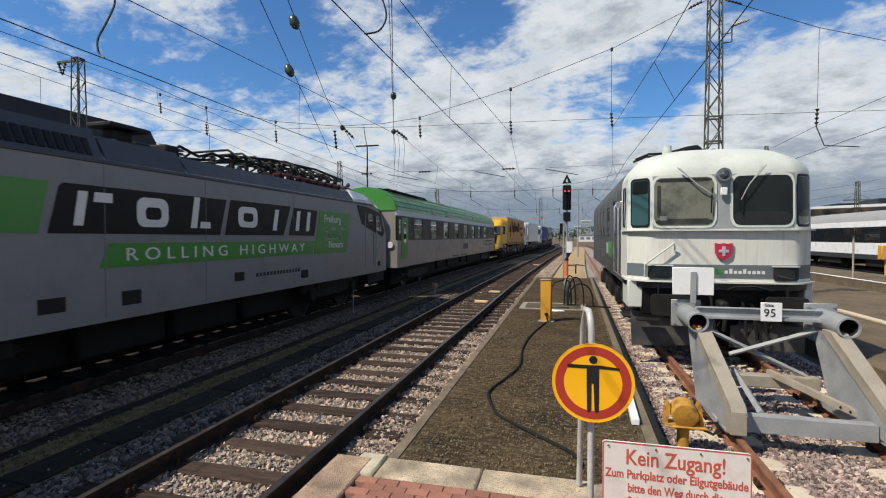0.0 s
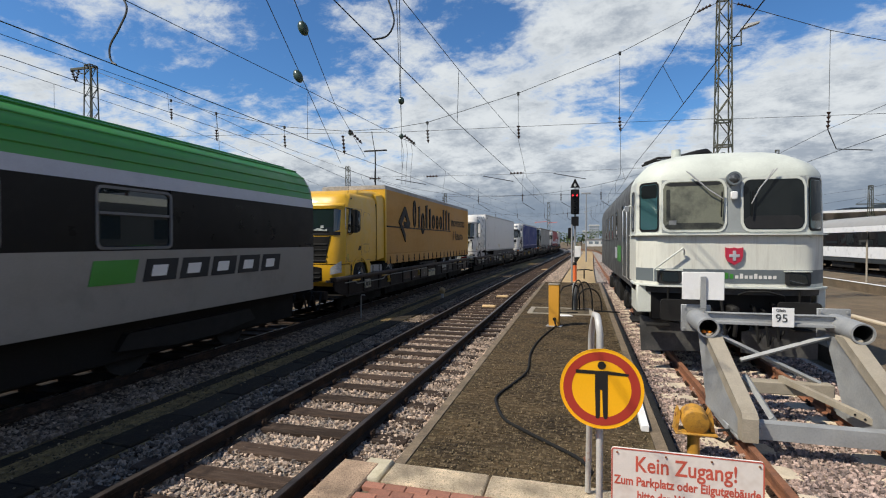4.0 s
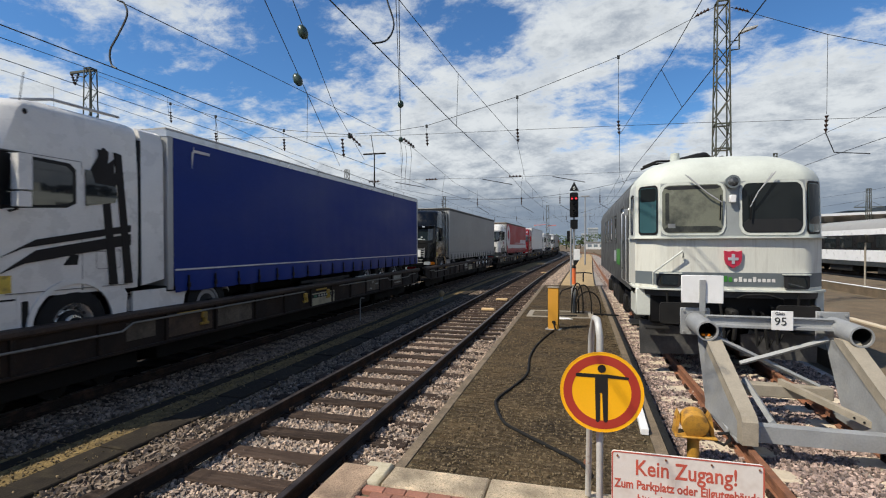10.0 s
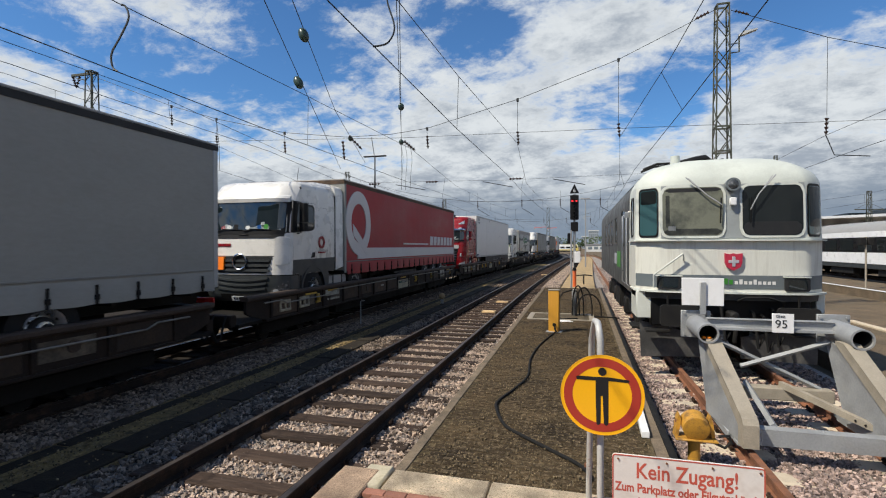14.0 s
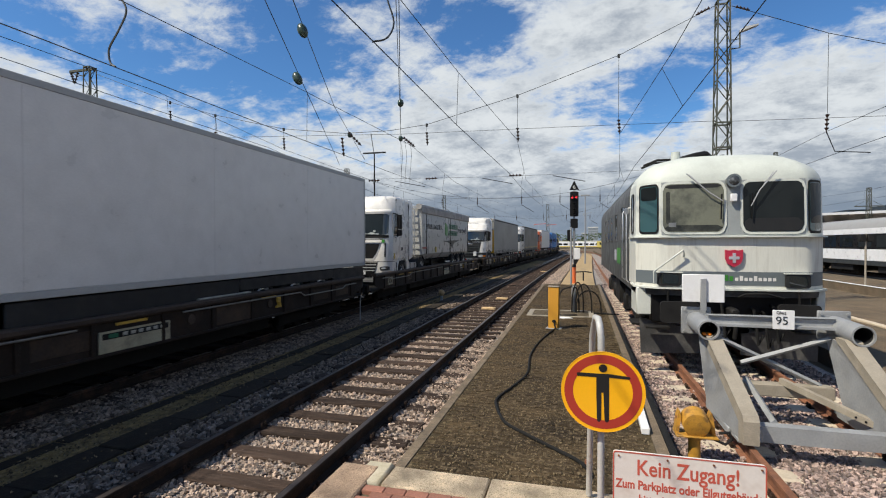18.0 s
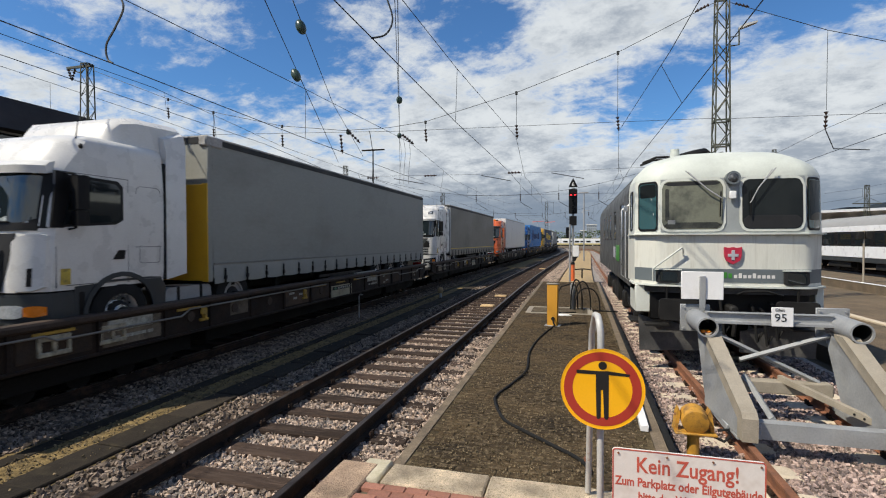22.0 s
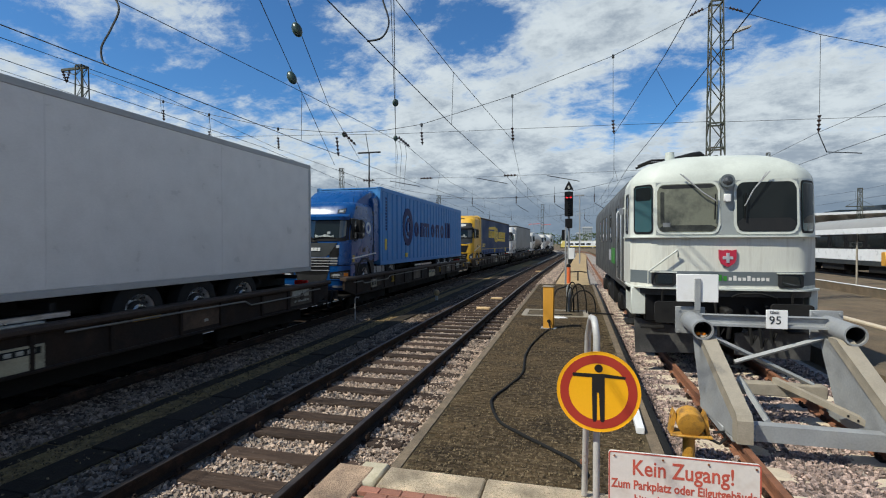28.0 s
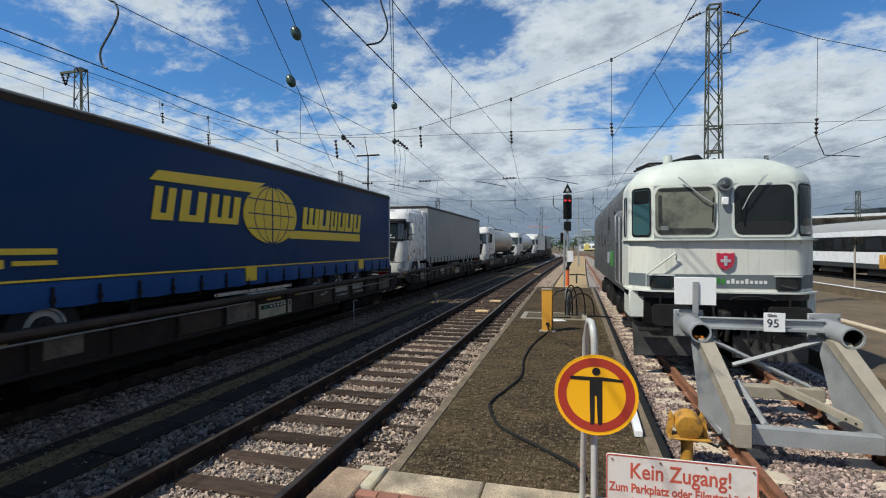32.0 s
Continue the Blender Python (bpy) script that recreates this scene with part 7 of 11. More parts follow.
# railcars that cross the far end of the yard
RAILCAR_YELLOW = paint("railcar_yellow", (0.60, 0.49, 0.13), 0.4, 0.1)
RAILCAR_ROOF = paint("railcar_roof", (0.52, 0.50, 0.40), 0.5, 0.15)
railcar = thing("railcar", "white and yellow railcar crossing the far end of the yard", "railcar")
for x0, w in ((-15.6, 15.5), (-31.2, 15.5), (-46.8, 15.5)):
    part("car_body", Geo().box(x0, x0 + w, -1.4, 1.4, 0.6, 3.5, 0.15), R_WHITE, railcar)
    for k in range(5):
        part("window", Geo().box(x0 + 1.2 + 2.8 * k, x0 + 3.3 + 2.8 * k, -1.42, -1.38, 1.75, 2.65), P_GLASS_DARK, railcar, smooth=0)
    part("yellow_band", Geo().box(x0 + 0.1, x0 + w - 0.1, -1.415, -1.385, 0.75, 1.25), RAILCAR_YELLOW, railcar, smooth=0)
    part("skirt", Geo().box(x0 + 0.2, x0 + w - 0.2, -1.3, 1.3, 0.1, 0.6), M_STEEL_DARK, railcar, smooth=0)
    part("roof", Geo().box(x0 + 0.2, x0 + w - 0.2, -1.25, 1.25, 3.5, 3.9, 0.12), RAILCAR_ROOF, railcar)
for x0, lean in ((-2.6, 1.0), (-46.8, -1.0)):
    a, b = (x0, x0 + 2.7) if lean > 0 else (x0 - 0.1, x0 + 2.6)
    cut = ((a, 0.62), (b, 0.62), (b, 1.9), (b - 0.9, 3.72), (a, 3.72)) if lean > 0 else ((a, 0.62), (b, 0.62), (b, 3.72), (a + 0.9, 3.72), (a, 1.9))
    part("yellow_end", Geo().prism(cut, 1, -1.44, 1.44), RAILCAR_YELLOW, railcar, smooth=0)
part("front_window", Geo().prism(((-1.3, 2.0), (-0.3, 2.0), (-0.85, 3.2), (-1.3, 3.2)), 1, -1.46, 1.46), P_GLASS_DARK, railcar, smooth=0)


# ---- the passing train ----
SPEED = [(0, 8.45), (7, 8.15), (14, 7.95), (20, 7.85), (24, 7.87), (29, 8.1), (32, 8.25)]
MOVING = []


def travelled(t):
    """How far the train has run since the clip's start."""
    s = 0.0
    for (t0, v0), (t1, v1) in zip(SPEED, SPEED[1:]):
        d = min(max(t - t0, 0), t1 - t0)
        s += v0 * d + (v1 - v0) / (t1 - t0) * d * d / 2
    return s


def moving(name, label, category, u0, group=""):
    """A vehicle of the train; its own y runs backwards from u0 metres behind the start."""
    ob = thing(name, label, category, group)
    MOVING.append((ob, u0))
    return ob


TYRE = revolve([(-0.01, 0.29), (-0.15, 0.30), (-0.15, 0.44), (-0.12, 0.495), (-0.05, 0.505), (0.05, 0.505), (0.12, 0.495), (0.15, 0.44), (0.15, 0.30), (0.01, 0.29)]).mesh("tyre", M_RUBBER)
P_ALLOY = material("bright_alloy", (0.62, 0.63, 0.64), 0.28, 0.9, 0.08, 6, 60, 0.02, (0.25, 0.24, 0.22), 0.4, 5.0)
rim = revolve([(0.05, 0.31), (0.14, 0.30), (0.13, 0.27), (0.05, 0.20), (0.08, 0.16), (0.16, 0.12), (0.17, 0.04)], 20)
RIM_STEER = rim.mesh("rim", P_ALLOY)
hole = Geo()
for k in range(10):
    a = 6.2831853 * k / 10
    hole.cyl((0.085, 0.235 * math.cos(a), 0.235 * math.sin(a)), (0.098, 0.235 * math.cos(a), 0.235 * math.sin(a)), 0.026, n=8)
RIM_HOLES = hole.mesh("rim_hole", M_BLACK, 0)
RIM_DEEP = revolve([(0.10, 0.31), (0.14, 0.30), (0.13, 0.27), (0.00, 0.22), (-0.02, 0.14), (0.06, 0.12), (0.07, 0.04)], 18).mesh("rim", P_TANK_GREY)
HUB = revolve([(0.0, 0.20), (0.10, 0.185), (0.12, 0.17), (0.15, 0.10), (0.215, 0.09), (0.22, 0.02)], 14).mesh("hub", M_STEEL_DARK)


def axle(parent, y, z, deep=True, wide=1.08):
    for s in (1, -1):
        t = part("wheel", TYRE, M_RUBBER, parent)
        t.matrix_basis = pose(s * wide, y, z, 0, 0, 0 if s > 0 else 180)
        part("rim", RIM_DEEP if deep else RIM_STEER, P_TANK_GREY, t, "grey alloy rim")
        part("hub", HUB, M_STEEL_DARK, t)
        if not deep and s > 0:
            part("rim_hole", RIM_HOLES, M_BLACK, t)


def cab_lorry(u, label, body, roof=3.8, wst=3.3, wsb=2.45, bot=0.85, style="man", lower=None, visor=None, bar_mat=None, panel_mat=None, spoiler=0.0, plate="", extra="", roof_slope=0.30, gap=3.0, fender=None, mirror=None, cap=0.04, pillar=None):
    """A forward-control lorry tractor standing on the wagon floor."""
    ob = moving("lorry_tractor", label, "lorry", u, "lorries on the train")
    lower, visor, fender, mirror = lower or body, visor or body, fender or body, mirror or M_BLACK
    bar_mat, panel_mat, pillar = bar_mat or P_DARKGREY, panel_mat or body, pillar or body
    length = min(2.75, max(2.2, gap - 0.5))
    fairing = gap - 0.04 - length
    rim = 0.13 if style == "man" else 0.17
    eave = roof - rim

    def lean(z):
        """How far the front stands back at height z."""
        pts = [(bot, 0.08), (bot + 0.22, 0.0), (1.6, 0.0), (wsb - 0.1, 0.05), (wst, 0.05 + (wst - wsb) * 0.17), (eave, 0.13 + (wst - wsb) * 0.17 + (eave - wst) * roof_slope), (roof + 1, 1.2)]
        for (z0, y0), (z1, y1) in zip(pts, pts[1:]):
            if z <= z1:
                return y0 + (y1 - y0) * max(0, z - z0) / (z1 - z0)
        return pts[-1][1]

    def front(x, z):
        return lean(z) + 0.06 * (x / 1.24) ** 2 + 0.24 * max(0.0, (abs(x) - 0.78) / 0.46) ** 2.4

    xs = [-1.0, -0.96, -0.9, -0.83, -0.74, -0.6, -0.3, 0, 0.3, 0.6, 0.74, 0.83, 0.9, 0.96, 1.0]

    def ring(z, w, back=length, extra_y=0.0):
        pts = [(w * k, front(1.24 * k, z) + extra_y, z) for k in xs]
        return pts + [(w, back - 0.10, z), (w - 0.03, back - 0.03, z), (w - 0.10, back, z), (-w + 0.10, back, z), (-w + 0.03, back - 0.03, z), (-w, back - 0.10, z)]
    rings = [ring(1.54, 1.225), ring(1.75, 1.24), ring(wsb, 1.245), ring((wsb + wst) / 2, 1.245), ring(wst, 1.24), ring(eave, 1.215)]
    for a in (15, 30, 45, 60, 75, 90):
        k = 1 - math.cos(radians(a))
        rings.append(ring(eave + rim * math.sin(radians(a)), 1.215 - rim * 0.75 * k, length - 0.10 * k, rim * 1.2 * k))
    cab = part("cab", Geo().loft(rings), body, ob, smooth=38)
    part("bumper", Geo().loft([ring(bot, 1.15, 0.75, 0.06), ring(bot + 0.08, 1.215, 0.78, 0.01), ring(bot + 0.2, 1.228, 0.78), ring(1.36, 1.23, 0.78), ring(1.515, 1.225, 0.78)]), lower, ob, smooth=38)
    part("underside", Geo().loft([ring(1.50, 1.15, 2.1, 0.08), ring(1.56, 1.15, 2.1, 0.08)]), M_BLACK, ob, "dark seam under the cab", smooth=0)

    def patch(name, x0, x1, z0, z1, off, mat, parent=None, label2="", nx=8, depth=0.03, cut=0.0):
        """A panel that follows the cab's face; z0 and z1 may vary with x."""
        rr = []
        for i in range(nx + 1):
            x = x0 + (x1 - x0) * i / nx
            a, b = (z0(x) if callable(z0) else z0), (z1(x) if callable(z1) else z1)
            c = cut if i in (0, nx) else (cut * 0.3 if i in (1, nx - 1) else 0)
            zz = [a + c + (b - a - 2 * c) * k / 4 for k in range(5)]
            rr.append([(x, front(x, z) - off, z) for z in zz] + [(x, front(x, z) + depth, z) for z in reversed(zz)])
        return part(name, Geo().loft(rr), mat, parent or cab, label2, smooth=38)

    def tri(hw_top, hw_bot, top, bot_z):
        """Lower edge of a panel that narrows downwards."""
        return lambda x: bot_z if abs(x) <= hw_bot else bot_z + (top - 0.01 - bot_z) * (abs(x) - hw_bot) / (hw_top - hw_bot)

    def both(name, a, b, *rest, **kw):
        for s in (-1, 1):
            patch(name, *sorted((s * a, s * b)), *rest, **kw)

    def blocks(n, x0, w, z, h, mat, off=0.03):
        """A maker's name as plain chrome blocks."""
        for i in range(n):
            a = x0 + i * w * 1.25
            patch("name_shape", a, a + w, z, z + h, off, mat, nx=1, depth=0.0)
    # windscreen, wipers and visor
    both("pillar_trim", 1.03, 1.20, wsb - 0.03, wst - 0.02, 0.004, M_BLACK if "dark_pillar" in extra else pillar, nx=4)
    screen = patch("windscreen", -1.10, 1.10, wsb + 0.03, wst - 0.04, 0.010, P_GLASS, label2="tinted windscreen reflecting clouds", cut=0.07, nx=18)
    patch("wiper_panel", -1.12, 1.12, wsb - 0.06, wsb + 0.045, 0.014, M_BLACK, nx=18)
    patch("dashboard_paper", 0.10, 0.75, wsb + 0.06, lambda x: wsb + 0.13 + 0.03 * math.sin(x * 17), 0.013, P_PAPER, screen, "papers lying behind the glass", 6, 0.0)
    patch("dashboard_paper", -0.62, -0.28, wsb + 0.06, lambda x: wsb + 0.16 + 0.04 * math.sin(x * 23), 0.013, P_PAPER, screen, "", 6, 0.0)
    patch("screen_sticker", 0.52, 0.62, wsb + 0.16, wsb + 0.24, 0.013, P_PAPER, screen, "", 2, 0.0)
    for x in (-0.75, 0.05):
        g = Geo().tube([(x, front(x, wsb) - 0.03, wsb + 0.0), (x + 0.2, front(x + 0.2, wsb + 0.07) - 0.04, wsb + 0.07), (x + 0.75, front(x + 0.75, wsb + 0.1) - 0.03, wsb + 0.05)], 0.012, 5)
        part("wiper", g, M_BLACK, cab)
        part("wiper_base", Geo().box(x - 0.12, x + 0.14, front(x, wsb) - 0.035, front(x, wsb), wsb - 0.10, wsb - 0.055, 0.01), M_BLACK, cab)
    rr = []
    for k in xs:
        x = 1.17 * k
        y = front(x, wst) - 0.012
        rr.append([(x, y, wst - 0.05), (x, y - cap, wst - 0.05 - cap * 0.3), (x, y - cap - 0.015, wst + 0.03), (x, y - cap * 0.4, wst + 0.09), (x, y + 0.035, wst + 0.11)])
    part("sun_visor", Geo().loft(rr), visor, cab, "sun visor over the windscreen", smooth=30)
    if cap > 0.1:
        for x in (-0.62, 0.18, 0.62):
            patch("visor_lamp", x, x + 0.13, wst - 0.035, wst + 0.03, cap + 0.03, P_LAMP, nx=2)
    part("front_mirror", Geo().tube([(-0.98, front(-0.98, wst) + 0.02, wst + 0.03), (-1.0, front(-1, wst) - 0.16, wst + 0.02), (-0.96, front(-1, wst) - 0.24, wst - 0.10)], 0.022, 6).ball((-0.93, front(-1, wst) - 0.24, wst - 0.17), 0.13, 0.05, 0.08), M_BLACK, cab, "black kerb mirror on an arm")
    seam_z = 1.515
    if style == "man":
        top, low = wsb - 0.24, 1.66
        patch("panel_line", -1.0, 1.0, wsb - 0.13, wsb - 0.118, 0.004, P_DARKGREY, nx=10)
        patch("grille_surround", -0.86, 0.86, tri(0.86, 0.66, top + 0.05, low - 0.06), top + 0.05, 0.012, panel_mat, nx=12)
        patch("grille", -0.82, 0.82, tri(0.82, 0.62, top, low), top, 0.026, M_BLACK, label2="black upper grille", nx=12)
        patch("chrome_strip", -0.80, 0.80, lambda x: top - 0.05 - 0.035 * max(0, 1 - abs(x) / 0.25), top - 0.01, 0.04, P_CHROME, label2="chrome strip with the badge", nx=14)
        patch("badge", -0.07, 0.07, top - 0.09, top - 0.02, 0.05, P_CHROME, nx=2)
        blocks(3, -0.24, 0.13, low + 0.16, 0.11, P_SILVER, 0.036)
        for s in (-1, 1):
            part("round_badge", Geo().cyl((s * 0.94, front(0.94, wsb - 0.2) - 0.02, wsb - 0.19), (s * 0.94, front(0.94, wsb - 0.2) + 0.02, wsb - 0.19), 0.065, n=14), P_GREEN if "green" in extra else P_DARKGREY, cab)
        both("air_slit", 0.99, 1.03, low + 0.05, top - 0.02, 0.012, M_BLACK, nx=2)
        patch("lower_grille", -0.74, 0.74, tri(0.74, 0.56, seam_z, bot + 0.16), seam_z - 0.01, 0.012, M_BLACK, label2="black lower intake", nx=12)
        for k in range(3):
            z = seam_z - 0.12 - 0.11 * k
            patch("grille_bar", -0.70 + 0.03 * k, 0.70 - 0.03 * k, z, z + 0.035, 0.03, bar_mat, nx=6, depth=0.0)
        both("headlamp", 0.82, 1.16, 1.20, lambda x: 1.34 + 0.06 * (abs(x) - 0.8), 0.014, P_LAMP_DARK, label2="smoked glass headlamp", cut=0.03)
        both("lamp_core", 0.88, 1.05, 1.24, 1.32, 0.020, P_LAMP, nx=3, cut=0.02)
        both("fog_lamp", 0.80, 1.14, bot + 0.13, bot + 0.22, 0.012, P_LAMP_DARK, cut=0.02)
        both("bumper_crease", 0.70, 1.2, 1.08, 1.10, 0.012, lower, nx=6)
        patch("bumper_lip", -0.80, 0.80, bot - 0.01, bot + 0.07, 0.03, P_SILVER if panel_mat == body else panel_mat, nx=10)
        plate_z = 1.04
    elif style == "scania":
        top = wsb - 0.12
        patch("front_panel", -0.86, 0.86, tri(0.86, 0.56, top, top - 0.44), top, 0.012, panel_mat, label2="sculpted panel with the maker's name", nx=14)
        blocks(6, -0.34, 0.09, top - 0.25, 0.10, P_PLATE if panel_mat != body else P_SILVER)
        for s in (-1, 1):
            patch("upper_corner", *sorted((s * 0.62, s * 0.98)), top - 0.46, lambda x: top - 0.10 - 0.5 * max(0, 0.86 - abs(x)), 0.008, M_BLACK, nx=6)
            patch("upper_lamp", *sorted((s * 0.84, s * 1.02)), top - 0.16, lambda x: top - 0.08 + 0.2 * (abs(x) - 0.84), 0.012, P_LAMP, nx=3)
        n = 3
        h = (top - 0.46 - seam_z) / n
        for k in range(n):
            z = seam_z + h * k
            patch("intake", -0.63, 0.63, z - 0.012, z + h - 0.028, 0.012, M_BLACK, nx=6, cut=0.015)
            patch("grille_bar", -0.66, 0.66, z + h - 0.030, z + h - 0.006, 0.030, bar_mat, nx=6, depth=0.0)
            both("side_slat", 0.66, 0.90, z + h - 0.036, z + h - 0.006, 0.022, bar_mat, nx=4)
            both("side_gap", 0.64, 0.88, z, z + h - 0.055, 0.006, panel_mat if panel_mat != body else P_TANK_GREY, nx=4)
        both("corner_deflector", 0.95, 1.21, 1.58, lambda x: wsb - 0.12 + 0.15 * (abs(x) - 0.95), 0.035, body, nx=6, label2="smooth corner deflector", cut=0.05)
        if panel_mat != body:
            patch("lower_panel", -0.64, 0.64, tri(0.64, 0.48, seam_z - 0.02, bot + 0.20), seam_z - 0.02, 0.009, P_DARKGREY, nx=8)
            for z in (seam_z - 0.155, seam_z - 0.025):
                patch("grille_bar", -0.62, 0.62, z, z + 0.022, 0.028, bar_mat, nx=6, depth=0.0)
        for k, z in enumerate((seam_z - 0.13, seam_z - 0.28)):
            patch("lower_intake", -0.60 + 0.05 * k, 0.60 - 0.05 * k, z, z + 0.105, 0.012, M_BLACK, nx=6, cut=0.02)
        both("headlamp", 0.68, 1.19, 1.14, lambda x: 1.26 + 0.14 * (abs(x) - 0.68), 0.014, P_LAMP_DARK, label2="slim glass headlamp", cut=0.02)
        both("headlamp_surround", 0.64, 1.215, 1.10, lambda x: 1.31 + 0.14 * (abs(x) - 0.68), 0.008, M_BLACK, nx=6)
        both("lamp_core", 0.74, 0.98, 1.19, 1.26, 0.020, P_LAMP, nx=4, cut=0.015)
        both("amber_lamp", 1.08, 1.18, 1.18, 1.29, 0.020, P_AMBER, nx=2)
        both("fog_lamp", 0.72, 1.05, bot + 0.10, bot + 0.17, 0.012, P_LAMP, cut=0.01)
        both("bumper_crease", 0.62, 1.2, 1.075, 1.095, 0.014, lower, nx=6)
        plate_z = bot + 0.06
        both("roof_front_lamp", 0.78, 1.02, eave - 0.22, lambda x: eave - 0.10 + 0.2 * (abs(x) - 0.78), 0.010, P_LAMP_DARK, nx=3)
        both("lamp_core", 0.84, 0.97, eave - 0.19, eave - 0.12, 0.016, P_LAMP, nx=2)
    elif style == "scania_old":
        top = wsb - 0.10
        patch("grille", -0.90, 0.90, tri(0.90, 0.80, top, 1.56), top, 0.010, panel_mat if panel_mat != body else M_BLACK, label2="dark panel around the radiator grille", nx=12)
        blocks(6, -0.34, 0.085, top - 0.16, 0.09, P_CHROME, 0.02)
        n = 4
        h = (top - 0.24 - 1.58) / n
        for k in range(n):
            z = 1.58 + h * k
            patch("intake", -0.66, 0.66, z + 0.01, z + h - 0.05, 0.014, M_BLACK, nx=6, cut=0.02)
            patch("grille_bar", -0.72, 0.72, z + h - 0.058, z + h - 0.022, 0.045, bar_mat, nx=6, depth=0.0)
        both("grille_post", 0.70, 0.74, 1.56, top - 0.22, 0.04, bar_mat, nx=1)
        both("corner_deflector", 0.90, 1.21, 1.56, lambda x: wsb - 0.16 + 0.28 * (abs(x) - 0.9), 0.04, body, nx=6, label2="rounded corner deflector", cut=0.05)
        both("air_slit", 1.08, 1.12, 1.62, 1.86, 0.045, M_BLACK, nx=2)
        for k in range(2):
            z = 1.22 + 0.13 * k
            patch("intake", -0.60, 0.60, z, z + 0.09, 0.012, M_BLACK, nx=6)
            patch("grille_bar", -0.64, 0.64, z + 0.09, z + 0.125, 0.03, bar_mat, nx=6, depth=0.0)
        both("headlamp", 0.70, 1.02, 1.20, 1.37, 0.014, P_LAMP, label2="clear glass headlamp", cut=0.02)
        both("amber_lamp", 1.03, 1.20, 1.21, 1.36, 0.014, P_AMBER, nx=4, cut=0.02)
        both("fog_lamp", 0.72, 0.98, 1.06, 1.13, 0.012, P_LAMP_DARK, cut=0.01)
        plate_z = bot + 0.05
    elif style == "star":
        top = wsb - 0.10
        patch("panel_line", -0.95, 0.95, 1.99, 2.005, 0.004, P_DARKGREY, nx=10)
        patch("grille", -0.86, 0.86, tri(0.86, 0.80, 1.98, 1.58), 1.98, 0.010, P_DARKGREY, label2="grey radiator grille", nx=12)
        for k in range(3):
            z = 1.62 + 0.12 * k
            patch("grille_bar", -0.80, 0.80, z, z + 0.055, 0.04, bar_mat, nx=6, depth=0.0)
        q = [(0.19 * math.cos(6.2831853 * i / 24), 1.86 + 0.19 * math.sin(6.2831853 * i / 24)) for i in range(24)]
        y = front(0, 1.86) - 0.06
        part("badge_ring", Geo().tube([(a, y, b) for a, b in q] + [(q[0][0], y, q[0][1])], 0.022, 6), P_CHROME, cab, "chrome ring badge")
        part("badge_plate", Geo().cyl((0, y + 0.03, 1.86), (0, y + 0.05, 1.86), 0.17, n=20), M_BLACK, cab)
        for k in range(3):
            z0 = 1.45 - 0.12 * k
            patch("lower_bar", -0.76 + 0.03 * k, 0.76 - 0.03 * k, lambda x: z0 - 0.08 + 0.07 * (x / 0.76) ** 2, lambda x: z0 - 0.03 + 0.07 * (x / 0.76) ** 2, 0.03, bar_mat, nx=10)
        patch("lower_intake", -0.6, 0.6, bot + 0.10, bot + 0.20, 0.012, M_BLACK, nx=6)
        both("corner_deflector", 0.92, 1.21, 1.78, lambda x: top - 0.02, 0.03, body, nx=6, cut=0.05)
        for s in (-1, 1):
            patch("headlamp", *sorted((s * 0.84, s * 1.19)), lambda x: 1.08 + 0.18 * (abs(x) - 0.84), lambda x: 1.17 + 0.62 * (abs(x) - 0.84), 0.014, P_LAMP_DARK, label2="slanted clear headlamp", nx=6)
            patch("lamp_core", *sorted((s * 0.90, s * 1.02)), 1.12, 1.20, 0.020, P_LAMP, nx=3, cut=0.02)
        patch("cowl_panel", -1.10, 1.10, wsb - 0.15, wsb + 0.0, 0.010, P_DARKGREY, label2="dark cowl under the windscreen", nx=12)
        for k, (x, m) in enumerate(((-0.62, P_RED), (-0.45, P_PLATE), (-0.25, M_BLACK), (0.10, P_PLATE), (0.42, P_BLUE), (0.60, P_GREEN))):
            patch("dashboard_thing", x, x + 0.12, wsb + 0.05, wsb + 0.16 + 0.02 * (k % 3), 0.013, m, label2="small toy on the dashboard", nx=3, cut=0.03)
        blocks(8, -0.86, 0.055, top - 0.26, 0.07, P_RED, 0.012)
        plate_z = bot + 0.03
    elif style == "iron":
        top = wsb - 0.06
        patch("dark_panel", -1.12, 1.12, top - 0.30, top, 0.012, P_SLATE, label2="dark panel under the windscreen", nx=14)
        patch("diagonal_strip", -0.55, 0.10, lambda x: top - 0.26 + 0.30 * (x + 0.55), lambda x: top - 0.235 + 0.30 * (x + 0.55), 0.03, P_SILVER, nx=6)
        patch("badge", -0.30, -0.16, top - 0.22, top - 0.08, 0.035, P_CHROME, nx=4, cut=0.04)
        patch("chrome_strip", -1.0, 1.0, top - 0.335, top - 0.305, 0.016, P_CHROME, nx=10)
        patch("grille", -0.88, 0.88, tri(0.88, 0.80, top - 0.46, 1.60), top - 0.46, 0.012, M_BLACK, label2="black mesh grille", nx=10)
        patch("lower_grille", -0.84, 0.84, tri(0.84, 0.68, seam_z, bot + 0.14), seam_z - 0.01, 0.012, M_BLACK, nx=12)
        for k in range(3):
            z = seam_z - 0.13 - 0.15 * k
            patch("grille_bar", -0.74 + 0.03 * k, 0.74 - 0.03 * k, z, z + 0.016, 0.03, P_SILVER, nx=8, depth=0.0)
